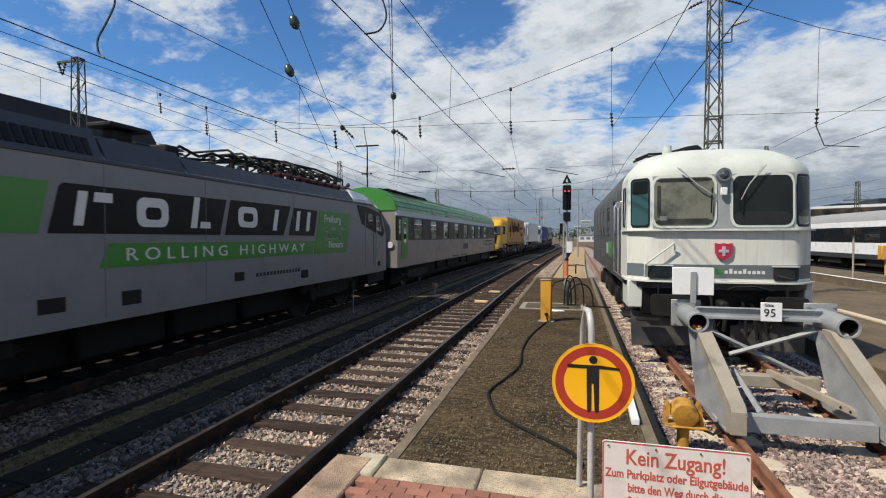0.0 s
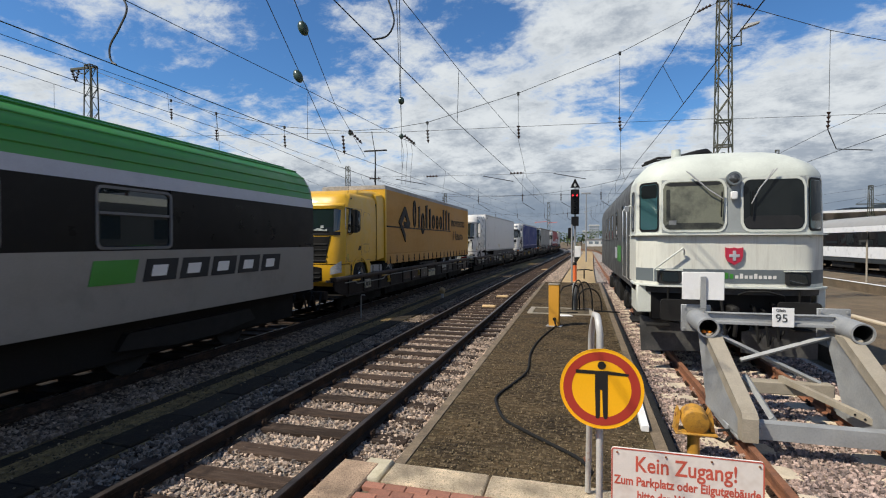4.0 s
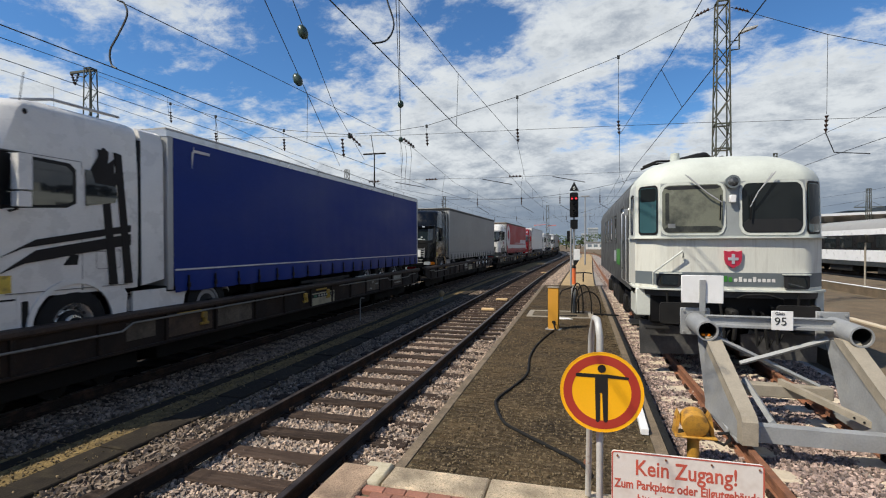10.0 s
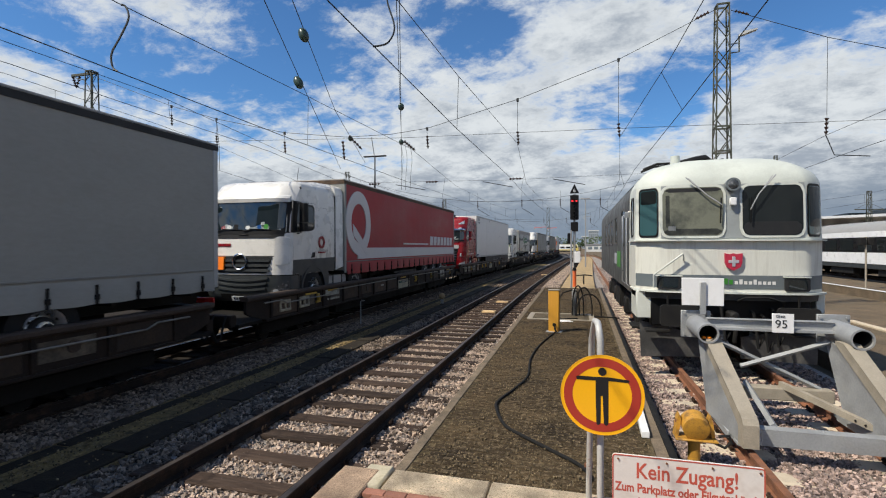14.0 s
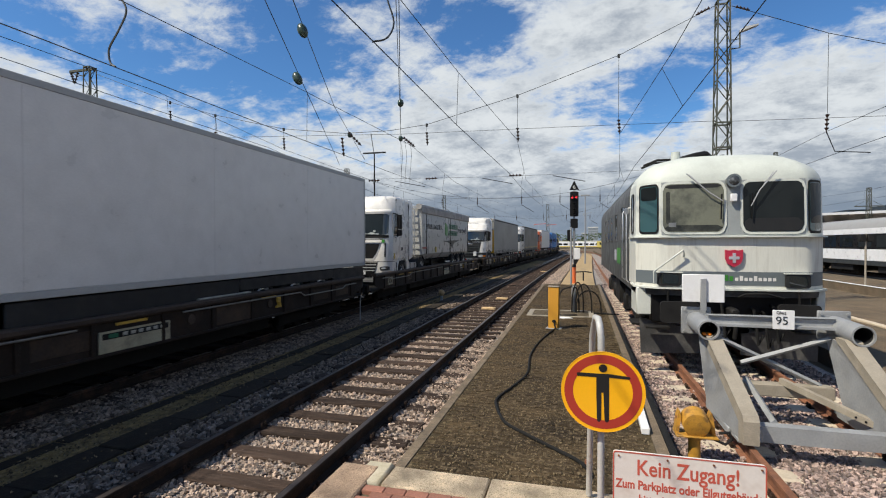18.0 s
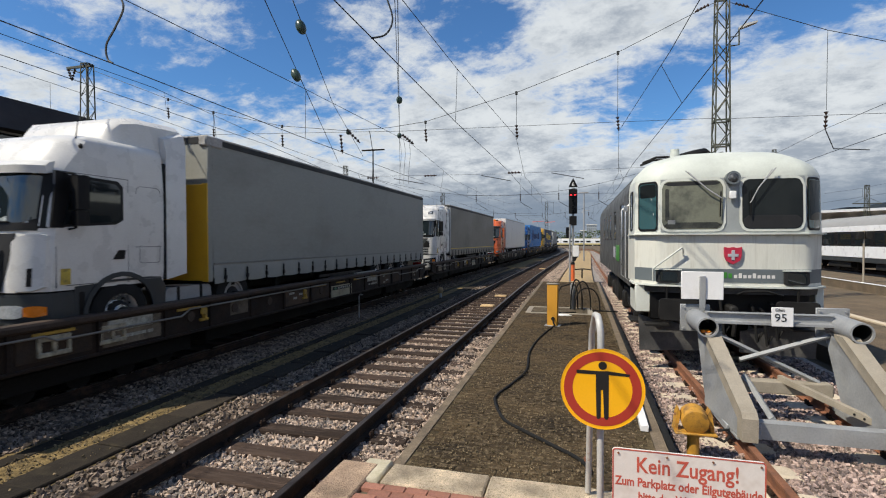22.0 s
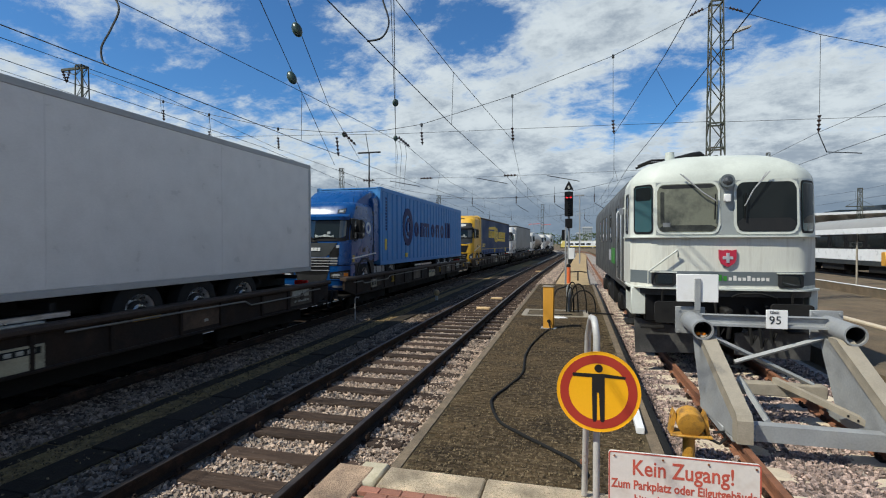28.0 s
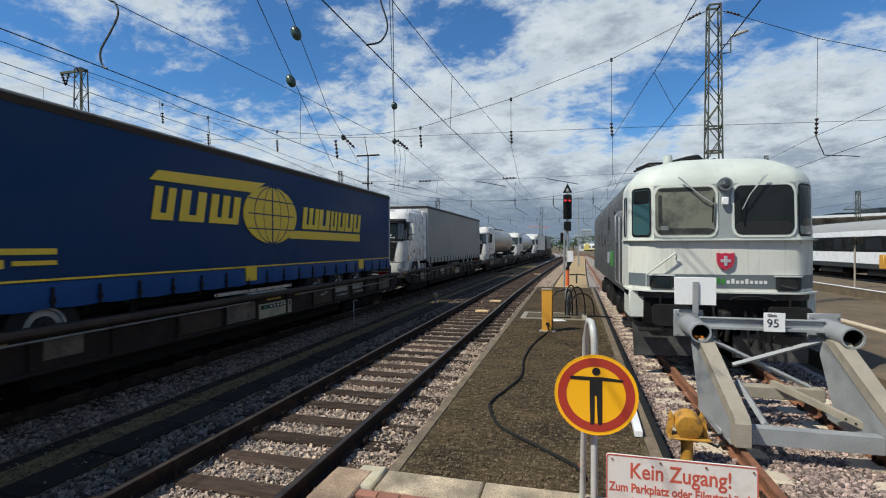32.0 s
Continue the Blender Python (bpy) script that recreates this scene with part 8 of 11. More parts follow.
        for s in (-1, 1):
            patch("headlamp", *sorted((s * 0.92, s * 1.18)), lambda x: 1.12 + 0.25 * (abs(x) - 0.92), lambda x: 1.40 + 0.55 * (abs(x) - 0.92), 0.014, P_LAMP_DARK, label2="tall smoked headlamp", nx=5)
            patch("lamp_core", *sorted((s * 0.98, s * 1.12)), 1.20, 1.32, 0.02, P_LAMP, nx=2)
        patch("header_panel", -1.08, 1.08, wst + 0.04, wst + 0.40, 0.012, P_DARKGREY, label2="dark panel over the visor", nx=14, cut=0.05)
        patch("light_box", -0.66, 0.66, wst + 0.13, wst + 0.32, 0.03, P_FRONT, label2="pale light box over the visor", nx=8, cut=0.03)
        patch("bumper_lip", -0.98, 0.98, bot - 0.01, bot + 0.10, 0.02, P_FRONT, label2="grey lip under the bumper", nx=12)
        patch("roof_window", -0.48, 0.48, eave + 0.02, roof - 0.03, -0.02, P_GLASS_DARK, nx=6)
        plate_z = bot + 0.03
    elif style == "daf":
        top = wsb - 0.08
        patch("name_panel", -0.80, 0.80, top - 0.42, lambda x: top - 0.20, 0.014, P_FRONT, label2="silver panel with the badge", nx=10)
        blocks(3, 0.15, 0.10, top - 0.37, 0.10, M_BLACK, 0.022)
        patch("grille", -0.76, 0.76, tri(0.76, 0.66, top - 0.44, 1.02), top - 0.43, 0.008, M_BLACK, nx=12)
        for k in range(6):
            z = 1.10 + 0.155 * k
            patch("grille_bar", -0.66, 0.66, z, z + 0.06, 0.035, bar_mat, nx=6, depth=0.0)
        patch("chrome_strip", -0.82, 0.82, top - 0.03, top, 0.014, P_CHROME, nx=8)
        both("headlamp", 0.84, 1.17, lambda x: 1.06 + 0.1 * (abs(x) - 0.84), lambda x: 1.20 + 0.34 * (abs(x) - 0.84), 0.014, P_LAMP, label2="clear teardrop headlamp", nx=6)
        both("indicator", 0.88, 0.97, 1.62, 1.82, 0.014, P_LAMP, nx=2)
        both("roof_front_lamp", 0.72, 1.06, eave - 0.32, lambda x: eave - 0.28 + 0.6 * (abs(x) - 0.72), 0.012, P_LAMP, nx=5, label2="clear roof spotlight")
        both("visor_lamp", 0.72, 0.98, wst + 0.0, wst + 0.17, 0.03, P_LAMP, nx=5, cut=0.05)
        plate_z = bot + 0.04
    else:
        top = wsb - 0.10
        patch("grille", -0.86, 0.86, tri(0.86, 0.74, top, 1.58), top, 0.010, panel_mat if panel_mat != body else M_BLACK, label2="dark mesh grille", nx=12)
        for k in range(4):
            z = 1.62 + (top - 1.70) * k / 4
            patch("grille_bar", -0.76, 0.76, z, z + 0.04, 0.03, bar_mat, nx=6, depth=0.0)
        patch("badge", -0.16, 0.16, top - 0.20, top - 0.07, 0.04, P_CHROME, nx=2, cut=0.03)
        patch("lower_grille", -0.60, 0.60, bot + 0.14, 1.46, 0.010, M_BLACK, nx=8, cut=0.04)
        for k in range(2):
            patch("intake_bar", -0.56, 0.56, bot + 0.26 + 0.14 * k, bot + 0.30 + 0.14 * k, 0.03, bar_mat, nx=6, depth=0.0)
        both("headlamp", 0.88, 1.16, lambda x: 1.22 + 0.2 * (abs(x) - 0.88), lambda x: 1.42 + 0.75 * (abs(x) - 0.88), 0.014, P_LAMP, label2="tall clear headlamp", nx=5)
        both("fog_lamp", 0.72, 0.98, bot + 0.12, bot + 0.20, 0.012, P_LAMP_DARK, cut=0.01)
        plate_z = bot + 0.06
    patch("number_plate", -0.26, 0.26, plate_z, plate_z + 0.115, 0.045, P_PLATE, label2="white number plate", nx=4)
    for i in range(6):
        patch("plate_bar", -0.20 + 0.07 * i, -0.155 + 0.07 * i, plate_z + 0.028, plate_z + 0.088, 0.05, M_BLACK, nx=1, depth=-0.04)
    if plate == "white":
        patch("notice_plate", -0.80, -0.42, wsb - 0.66, wsb - 0.33, 0.06, P_PLATE, label2="blank white notice plate", nx=2)
    elif plate == "low":
        patch("notice_plate", 0.33, 0.55, 1.30 if panel_mat == P_DARKGREY else 1.60, 1.62 if panel_mat == P_DARKGREY else 1.95, 0.07, P_PLATE, label2="blank white notice plate", nx=2)
    elif plate == "orange":
        patch("hazard_plate", *((-0.86, -0.46) if style == "star" else (0.08, 0.48)), 1.66, 1.98, 0.07, P_ADR, label2="blank orange hazard plate", nx=2)
    elif plate == "A":
        patch("waste_plate", -0.62, -0.26, 1.22, 1.55, 0.06, P_PLATE, label2="white plate with the letter A", nx=2)
        me = letters("A", 0.26, 0.002, M_BLACK)
        part("lettering", me, M_BLACK, cab).location = (-0.44, front(-0.44, 1.38) - 0.066, 1.38)
    # doors, windows, steps, arches and mirrors on both sides
    cy, cz, r = 1.36, 1.11, 0.57
    for s in (1, -1):
        def side(name, poly, mat, lift=0.008, label2="", base=1.24, inner=0.03):
            a, b = sorted((s * (base - inner), s * (base + lift)))
            return part(name, Geo().prism(poly, 0, a, b), mat, cab, label2, smooth=0)
        y0 = 0.46
        dark = M_BLACK if "dark_pillar" in extra else None
        if dark:
            side("pillar_trim", [(0.30, wsb - 0.02), (y0 + 0.02, wsb - 0.02), (y0 + 0.16, wst - 0.08), (0.38, wst - 0.02)], M_BLACK, 0.006, "black windscreen pillar")
        side("window_rubber", [(y0 - 0.03, wsb - 0.01), (y0 + 0.80, wsb + 0.05), (y0 + 0.93, wsb + 0.12), (y0 + 0.93, wst - 0.15), (y0 + 0.84, wst - 0.07), (y0 + 0.12, wst - 0.05)], M_BLACK, 0.006)
        side("side_window", [(y0, wsb + 0.03), (y0 + 0.78, wsb + 0.09), (y0 + 0.88, wsb + 0.15), (y0 + 0.88, wst - 0.20), (y0 + 0.80, wst - 0.12), (y0 + 0.16, wst - 0.09)], P_GLASS_DARK, 0.010, "dark cab side window")
        side("window_bar", [(y0 + 0.26, wsb + 0.05), (y0 + 0.29, wsb + 0.05), (y0 + 0.29, wst - 0.1), (y0 + 0.26, wst - 0.1)], M_BLACK, 0.013)
        if "top_window" in extra:
            side("top_window", [(0.62, wst + 0.02), (1.46, wst - 0.03), (1.46, wst + 0.12), (0.66, wst + 0.26)], P_GLASS_DARK, 0.008, "narrow upper window", base=1.232)
        for ya, yb, za, zb in ((0.36, 0.368, 1.58, wst - 0.02), (1.47, 1.478, 1.58, wst - 0.02), (0.36, 1.478, wst - 0.03, wst - 0.02), (0.5, 2.2, 1.60, 1.61), (1.6, 2.1, 2.12, 2.13)):
            side("door_seam", oblong(ya, yb, za, zb), P_SEAM, 0.003)
        a, b = sorted((s * 1.22, s * 1.243))
        part("locker_seam", ring_frame(Geo(), rounded(1.68, 2.08, 1.86, 2.16, 0.05, 3), rounded(1.688, 2.072, 1.868, 2.152, 0.045, 3), 0, a, b), P_SEAM, cab, smooth=0)
        part("bunk_seam", ring_frame(Geo(), rounded(1.62, 2.10, wsb + 0.1, wst - 0.1, 0.09, 3), rounded(1.628, 2.092, wsb + 0.108, wst - 0.108, 0.085, 3), 0, a, b), P_SEAM, cab, smooth=0)
        if style == "star":
            side("lower_band", [(0.36, 1.545), (length - 0.1, 1.545), (length - 0.1, 1.93), (0.36, 1.90)], lower, 0.005, "dark grey lower side band")
        side("door_handle", [(1.20, 1.94), (1.40, 1.94), (1.42, 2.08), (1.30, 2.08)], M_BLACK, 0.010, "black recessed handle")
        arcs = [(cy + r * math.cos(radians(a)), cz + r * math.sin(radians(a))) for a in range(0, 181, 15)]
        side("fender", [(0.62, 0.96), (cy - r, 0.96)] + arcs[::-1] + [(cy + r, 0.98), (2.18, 1.10), (2.20, 1.46), (2.10, 1.62), (0.62, 1.58)], fender, 0.0, base=1.232)
        lip = [(cy + (r + 0.07) * math.cos(radians(a)), cz + (r + 0.07) * math.sin(radians(a))) for a in range(0, 181, 15)]
        side("arch_lip", lip + arcs[::-1], fender, 0.022, base=1.235)
        # flat black plate standing in for the shade inside the arch
        side("wheel_well", [(a, b - 0.004) for a, b in arcs], M_BLACK, 0.0, base=0.92, inner=0.02)
        side("step_recess", rounded(0.68, 0.76, 1.02, 1.50, 0.02, 2), M_BLACK, 0.006, base=1.232)
        side("warning_sticker", oblong(0.42, 0.56, 1.62, 1.84) if s > 0 else oblong(0.42, 0.56, 1.62, 1.84), P_STICKER, 0.003)
        h = wst - wsb
        gm = Geo().loft([[(s * (1.30 + a * 0.21), 0.50 + b * 0.14, z) for a, b in ((0.05, 0.6), (0.12, 0.1), (0.8, 0.0), (1.0, 0.4), (1.0, 0.95), (0.1, 1.0))] for z in (wsb + h * 0.30, wsb + h * 0.36, wsb + h * 0.84, wsb + h * 0.90)])
        part("mirror", gm, mirror, cab, "tall mirror housing", smooth=40)
        gm = Geo().loft([[(s * (1.30 + a * 0.20), 0.50 + b * 0.14, z) for a, b in ((0.05, 0.6), (0.12, 0.1), (0.8, 0.0), (1.0, 0.4), (1.0, 0.95), (0.1, 1.0))] for z in (wsb + h * 0.02, wsb + h * 0.06, wsb + h * 0.22, wsb + h * 0.27)])
        part("mirror", gm, mirror, cab, "small wide-angle mirror housing", smooth=40)
        part("mirror_arm", Geo().tube([(s * 1.2, 0.46, wst - 0.04), (s * 1.34, 0.56, wst - 0.05), (s * 1.34, 0.56, wsb - 0.02), (s * 1.2, 0.54, wsb - 0.04)], 0.022, 6), M_BLACK, cab)
    if fairing:
        for s in (1, -1):
            x = s * 1.235
            part("fairing_gap", Geo().box(*sorted((s * 1.10, s * 1.215)), length - 0.04, length + 0.06, 1.56, roof - 0.22, 0.01), M_BLACK, ob)
            g = Geo().loft([[(x - s * 0.05, y, za), (x, y, za), (x - s * 0.01, y, zb - 0.25), (x - s * 0.06, y, zb - 0.05), (x - s * 0.16, y, zb)] for y, za, zb in ((length + 0.02, 1.56, roof + spoiler * 0.5), (length + fairing, 1.64, roof + spoiler * 0.8))])
            part("side_fairing", g, body, ob, "side wind fairing", smooth=40)
    if spoiler:
        rr = []
        front = ((1.34, 0.86, -0.10), (1.44, 0.93, 0.55 * spoiler), (1.58, 0.98, 0.85 * spoiler), (1.85, 1.04, 0.97 * spoiler)) if "high_box" in extra else ((1.15, 0.90, -0.04), (1.5, 0.98, 0.45 * spoiler), (1.9, 1.04, 0.8 * spoiler))
        for y, w, z in front + ((length + 0.1, 1.08, spoiler), (length + fairing + 0.02, 1.08, spoiler + 0.01)):
            z += roof
            rr.append([(-w - 0.04, y, roof - 0.2), (-w, y, z - 0.10), (-w + 0.12, y, z), (w - 0.12, y, z), (w, y, z - 0.10), (w + 0.04, y, roof - 0.2)])
        part("roof_spoiler", Geo().loft(rr), body, ob, "roof wind deflector", smooth=40)
    part("roof_hatch", Geo().box(-0.42, 0.42, 0.85, 1.35, roof - 0.02, roof + 0.03, 0.02), body if body != P_WHITE else P_DARKGREY, cab)
    part("aerial", Geo().tube([(1.1, 0.75, eave), (1.13, 0.8, eave + 0.5)], 0.006, 4).ball((1.21, 0.75, eave - 0.02), 0.03, 0.03, 0.04), M_BLACK, cab)
    if "lamps" in extra:
        part("lamp_bar", Geo().tube([(-1.02, 1.3, roof + 0.02), (-0.98, 0.75, roof - 0.02), (-0.9, 0.32, roof - 0.25), (0.9, 0.32, roof - 0.25), (0.98, 0.75, roof - 0.02), (1.05, 1.2, roof + 0.10), (1.08, 2.2, roof + 0.10)], 0.022, 6), P_SILVER, ob)
        for i in range(5):
            x = -0.72 + 0.29 * i
            part("roof_lamp", Geo().cyl((x, 0.22, roof - 0.20), (x, 0.36, roof - 0.20), 0.085, 0.05, 16), P_DARKGREY, ob, "round roof lamp")
            part("lamp_glass", Geo().cyl((x, 0.205, roof - 0.20), (x, 0.22, roof - 0.20), 0.072, 0.078, 16), P_LAMP_DARK, ob)
    if "horns" in extra:
        for x in (-0.5, 0.25, 0.4):
            part("roof_lamp", Geo().cyl((x, 0.55, roof + 0.05), (x, 0.65, roof + 0.05), 0.075, 0.05, 12), M_BLACK, ob)
    if "beacon" in extra:
        part("beacon_bar", Geo().box(-0.75, 0.75, 0.62, 0.86, roof - 0.02, roof + 0.11, 0.03), P_AMBER, ob, "amber beacon bar on the roof")
        part("air_horn", Geo().cyl((0.85, 0.6, roof + 0.04), (0.85, 1.1, roof + 0.04), 0.06, 0.03, 10), M_BLACK, ob)
    # chassis, tanks, wheels
    g = Geo()
    for s in (1, -1):
        g.box(s * 0.40 - 0.05, s * 0.40 + 0.05, 0.7, 5.6, 1.05, 1.32, 0.01)
    part("chassis", g, M_STEEL_DARK, ob)
    part("coupling_plate", Geo().prism(rounded(3.3, 4.6, 1.32, 1.40, 0.03, 2), 0, -0.45, 0.45), M_STEEL_DARK, ob, smooth=0)
    for s in (1, -1):
        part("fuel_tank", Geo().prism(rounded(2.25, 3.35, 0.86, 1.40, 0.10), 0, *sorted((s * 0.62, s * 1.18))), P_TANK_GREY if s > 0 else M_STEEL_DARK, ob, "grey fuel tank", smooth=30)
        for y in (2.5, 3.05):
            part("tank_strap", Geo().prism(rounded(y, y + 0.06, 0.85, 1.41, 0.01, 2), 0, *sorted((s * 0.62, s * 1.186))), M_BLACK, ob)
        arc = [(3.95 + 0.62 * math.cos(radians(a)), 1.12 + 0.60 * math.sin(radians(a))) for a in range(20, 170, 15)]
        rows = [[(s * 0.75, y, z) for y, z in arc], [(s * 1.22, y, z) for y, z in arc], [(s * 1.22, y, z - 0.05) for y, z in arc]]
        part("mudguard", Geo().sheet(rows), fender if "skirt" in extra else M_BLACK, ob)
        if "skirt" in extra:
            part("side_skirt", Geo().prism([(2.3, 1.0), (3.3, 1.0), (3.4, 1.48), (2.3, 1.48)], 0, *sorted((s * 1.19, s * 1.235))), body, ob, smooth=0)
    axle(ob, cy, 1.11, False)
    axle(ob, 3.95, 1.11, True)
    return ob, cab, front


def trailer_frame(ob, length, floor=1.42, axles=(8.3, 9.6, 10.9), guard=None):
    g = Geo()
    for s in (1, -1):
        g.box(s * 0.55 - 0.06, s * 0.55 + 0.06, 0.6, length - 0.2, floor - 0.28, floor, 0.01)
    for k in range(9):
        y = 0.8 + k * (length - 1.4) / 8
        g.box(-1.2, 1.2, y - 0.04, y + 0.04, floor - 0.1, floor - 0.005)
    part("frame", g, M_STEEL_DARK, ob)
    for s in (1, -1):
        x = s * 0.85
        part("landing_leg", Geo().box(x - 0.06, x + 0.06, 2.7, 2.85, 0.72, floor, 0.01).box(x - 0.12, x + 0.12, 2.62, 2.93, 0.66, 0.72, 0.01), M_STEEL_DARK, ob)
        part("side_guard", Geo().box(x + s * 0.3 - 0.02, x + s * 0.3 + 0.02, 4.4, 7.2, 1.0, 1.1, 0.01).box(x + s * 0.3 - 0.02, x + s * 0.3 + 0.02, 4.4, 7.2, 1.2, 1.28, 0.01), guard or P_ALU, ob, "side guard rail")
    part("pallet_box", Geo().box(0.7, 1.15, 5.0, 6.9, 0.86, 1.26, 0.03), P_DARKGREY, ob)
    part("underrun_bar", Geo().box(-1.2, 1.2, length - 0.18, length - 0.06, 0.95, 1.1, 0.02), M_STEEL_DARK, ob)
    for s in (1, -1):
        part("rear_lamp", Geo().box(s * 1.0 - 0.2, s * 1.0 + 0.2, length - 0.06, length - 0.02, 1.12, 1.24, 0.01), P_REDLENS, ob)
    for y in axles:
        axle(ob, y, 1.11, False)
        for s in (1, -1):
            arc = [(y + 0.60 * math.cos(radians(a)), 1.12 + 0.60 * math.sin(radians(a))) for a in range(25, 165, 20)]
            part("mudguard", Geo().sheet([[(s * 0.9, yy, z) for yy, z in arc], [(s * 1.2, yy, z) for yy, z in arc]]), M_BLACK, ob)


STRAP = Geo().box(-0.008, 0.012, -0.02, 0.02, -0.02, 0.26, 0.004).box(-0.01, 0.022, -0.035, 0.035, 0.04, 0.12, 0.006).mesh("strap", M_BLACK, 0)


def curtain_trailer(u, label, tarp, length=13.7, top=4.2, rail=None, skirt=None, seam=None, post=None, front_mat=None):
    """A curtain-sided semitrailer."""
    ob = moving("semi_trailer", label, "semitrailer", u, "trailers on the train")
    rail, skirt, post = rail or P_DARKGREY, skirt or tarp, post or P_FRONT
    trailer_frame(ob, length, guard=P_ALU if tarp is P_TARP_NAVY else P_DARKGREY)
    part("floor", Geo().box(-1.26, 1.26, 0.0, length, 1.42, 1.52, 0.01), M_STEEL_DARK, ob)
    part("front_wall", Geo().box(-1.255, 1.255, 0.0, 0.10, 1.5, top - 0.02, 0.03), front_mat or P_FRONT, ob)
    part("rear_door", Geo().box(-1.255, 1.255, length - 0.09, length, 1.5, top - 0.02, 0.03), front_mat or P_FRONT, ob)
    for s in (1, -1):
        for y in (0.0, length - 0.14):
            part("corner_post", Geo().box(s * 1.235 - 0.04, s * 1.235 + 0.04, y + 0.002, y + 0.138, 1.44, top - 0.1, 0.015), post, ob)
    part("roof", Geo().loft([[(-1.27, y, top - 0.12), (-1.27, y, top - 0.015), (-1.2, y, top), (1.2, y, top), (1.27, y, top - 0.015), (1.27, y, top - 0.12)] for y in (-0.01, length + 0.01)]), rail, ob, "weathered roof rail and tarpaulin roof", smooth=0)
    part("roof_sheet", Geo().box(-1.245, 1.245, 0.0, length, top - 0.008, top + 0.035, 0.012), P_ROOFSHEET, ob, "pale weathered roof tarpaulin")
    for s in (1, -1):
        rows = []
        for k in range(9):
            z = 1.50 + (top - 0.12 - 1.50) * k / 8
            row = []
            for i in range(64):
                y = 0.14 + (length - 0.28) * i / 63
                bulge = 0.012 * math.sin(math.pi * k / 8) + 0.005 * math.sin(y * 9.3 + z) * (1 - 0.6 * k / 8) + 0.008 * noise.noise((y * 0.7, z * 0.8, u))
                row.append((s * (1.262 + bulge), y, z))
            rows.append(row)
        part("side_curtain", Geo().sheet(rows), tarp, ob, "taut tarpaulin side", smooth=60)
        rows = []
        pitch = (length - 0.9) / 19
        for z, d in ((1.745, 0.004), (1.70, 0.010), (1.62, 0.015), (1.53, 0.018), (1.46, 0.020), (1.40, 0.018)):
            row = []
            for i in range(153):
                y = 0.14 + (length - 0.28) * i / 152
                arch = abs(math.sin(math.pi * (y - 0.45) / pitch))
                fold = 0.004 * math.sin(y * 41 + u) * (1 - arch)
                row.append((s * (1.270 + d * arch ** 0.6 * 1.5 + fold), y, z - (0.016 * arch if z < 1.5 else 0)))
            rows.append(row)
        part("curtain_skirt", Geo().sheet(rows), skirt, ob, "gathered lower curtain hem", smooth=60)
        seam = seam or P_HEM
        if seam:
            part("seam_strip", Geo().box(*sorted((s * 1.255, s * 1.288)), 0.16, length - 0.16, 1.765, 1.795, 0.004), seam, ob)
    for i in range(20):
        y = 0.45 + (length - 0.9) * i / 19
        st = part("strap", STRAP, M_BLACK, ob)
        st.location = (1.296, y, 1.42)
    return ob


def box_trailer(u, label, mat, length=13.7, top=4.25, trim=None, panels=False):
    """An insulated box semitrailer."""
    ob = moving("semi_trailer", label, "semitrailer", u, "trailers on the train")
    trim = trim or P_FRONT
    trailer_frame(ob, length)
    part("box_body", Geo().box(-1.27, 1.27, 0, length, 1.58, top, 0.035), mat, ob)
    if panels:
        for s in (1, -1):
            for y0, y1 in ((3.2, 7.55), (11.65, length - 0.1)):
                part("side_panel", Geo().box(*sorted((s * 1.20, s * 1.24)), y0, y1, 0.78, 1.48, 0.02), P_DARKGREY, ob, "dark lower side panel")
            part("side_panel", Geo().box(*sorted((s * 1.21, s * 1.25)), 7.55, 11.65, 1.22, 1.48, 0.02), P_DARKGREY, ob)
    for s in (1, -1):
        part("sill_rail", Geo().box(*sorted((s * 1.255, s * 1.282)), 0.01, length - 0.01, 1.50, 1.60, 0.008), trim, ob, "aluminium sill rail")
        part("top_rail", Geo().box(*sorted((s * 1.25, s * 1.28)), 0.005, length - 0.005, top - 0.10, top + 0.006, 0.01), trim, ob)
        for y in (0.0, length - 0.10):
            part("corner_trim", Geo().box(*sorted((s * 1.245, s * 1.281)), y, y + 0.10, 1.6, top - 0.1, 0.008), trim, ob)
        for y in (3.4, 6.8, 10.2):
            part("panel_seam", Geo().box(*sorted((s * 1.262, s * 1.274)), y - 0.004, y + 0.004, 1.62, top - 0.12), mat, ob, smooth=0)
    return ob


def stroke(ob, name, poly, mat, x=1.30, depth=0.006, label=""):
    """A flat printed shape on the side that faces the platform."""
    return part(name, Geo().prism(poly, 0, x - 0.05, x + depth), mat, ob, label, smooth=0)


def side_text(ob, text, y, z, size, mat, x=1.31, align="CENTER", label=""):
    p = part("lettering", letters(text, size, 0.003, mat, align=align), mat, ob, label)
    p.matrix_basis = pose(x, y, z, 0, 0, 90)
    return p


def side_ring(ob, y, z, r0, r1, mat, x=1.30, n=28, squash=1.0, label=""):
    o = [(y + r0 * squash * math.cos(6.2831853 * i / n), z + r0 * math.sin(6.2831853 * i / n)) for i in range(n)]
    q = [(y + r1 * squash * math.cos(6.2831853 * i / n), z + r1 * math.sin(6.2831853 * i / n)) for i in range(n)]
    return part("emblem_ring", ring_frame(Geo(), o, q, 0, x - 0.05, x + 0.006), mat, ob, label, smooth=0)


# ---- low-floor wagons ----
WAGON_L = 18.9


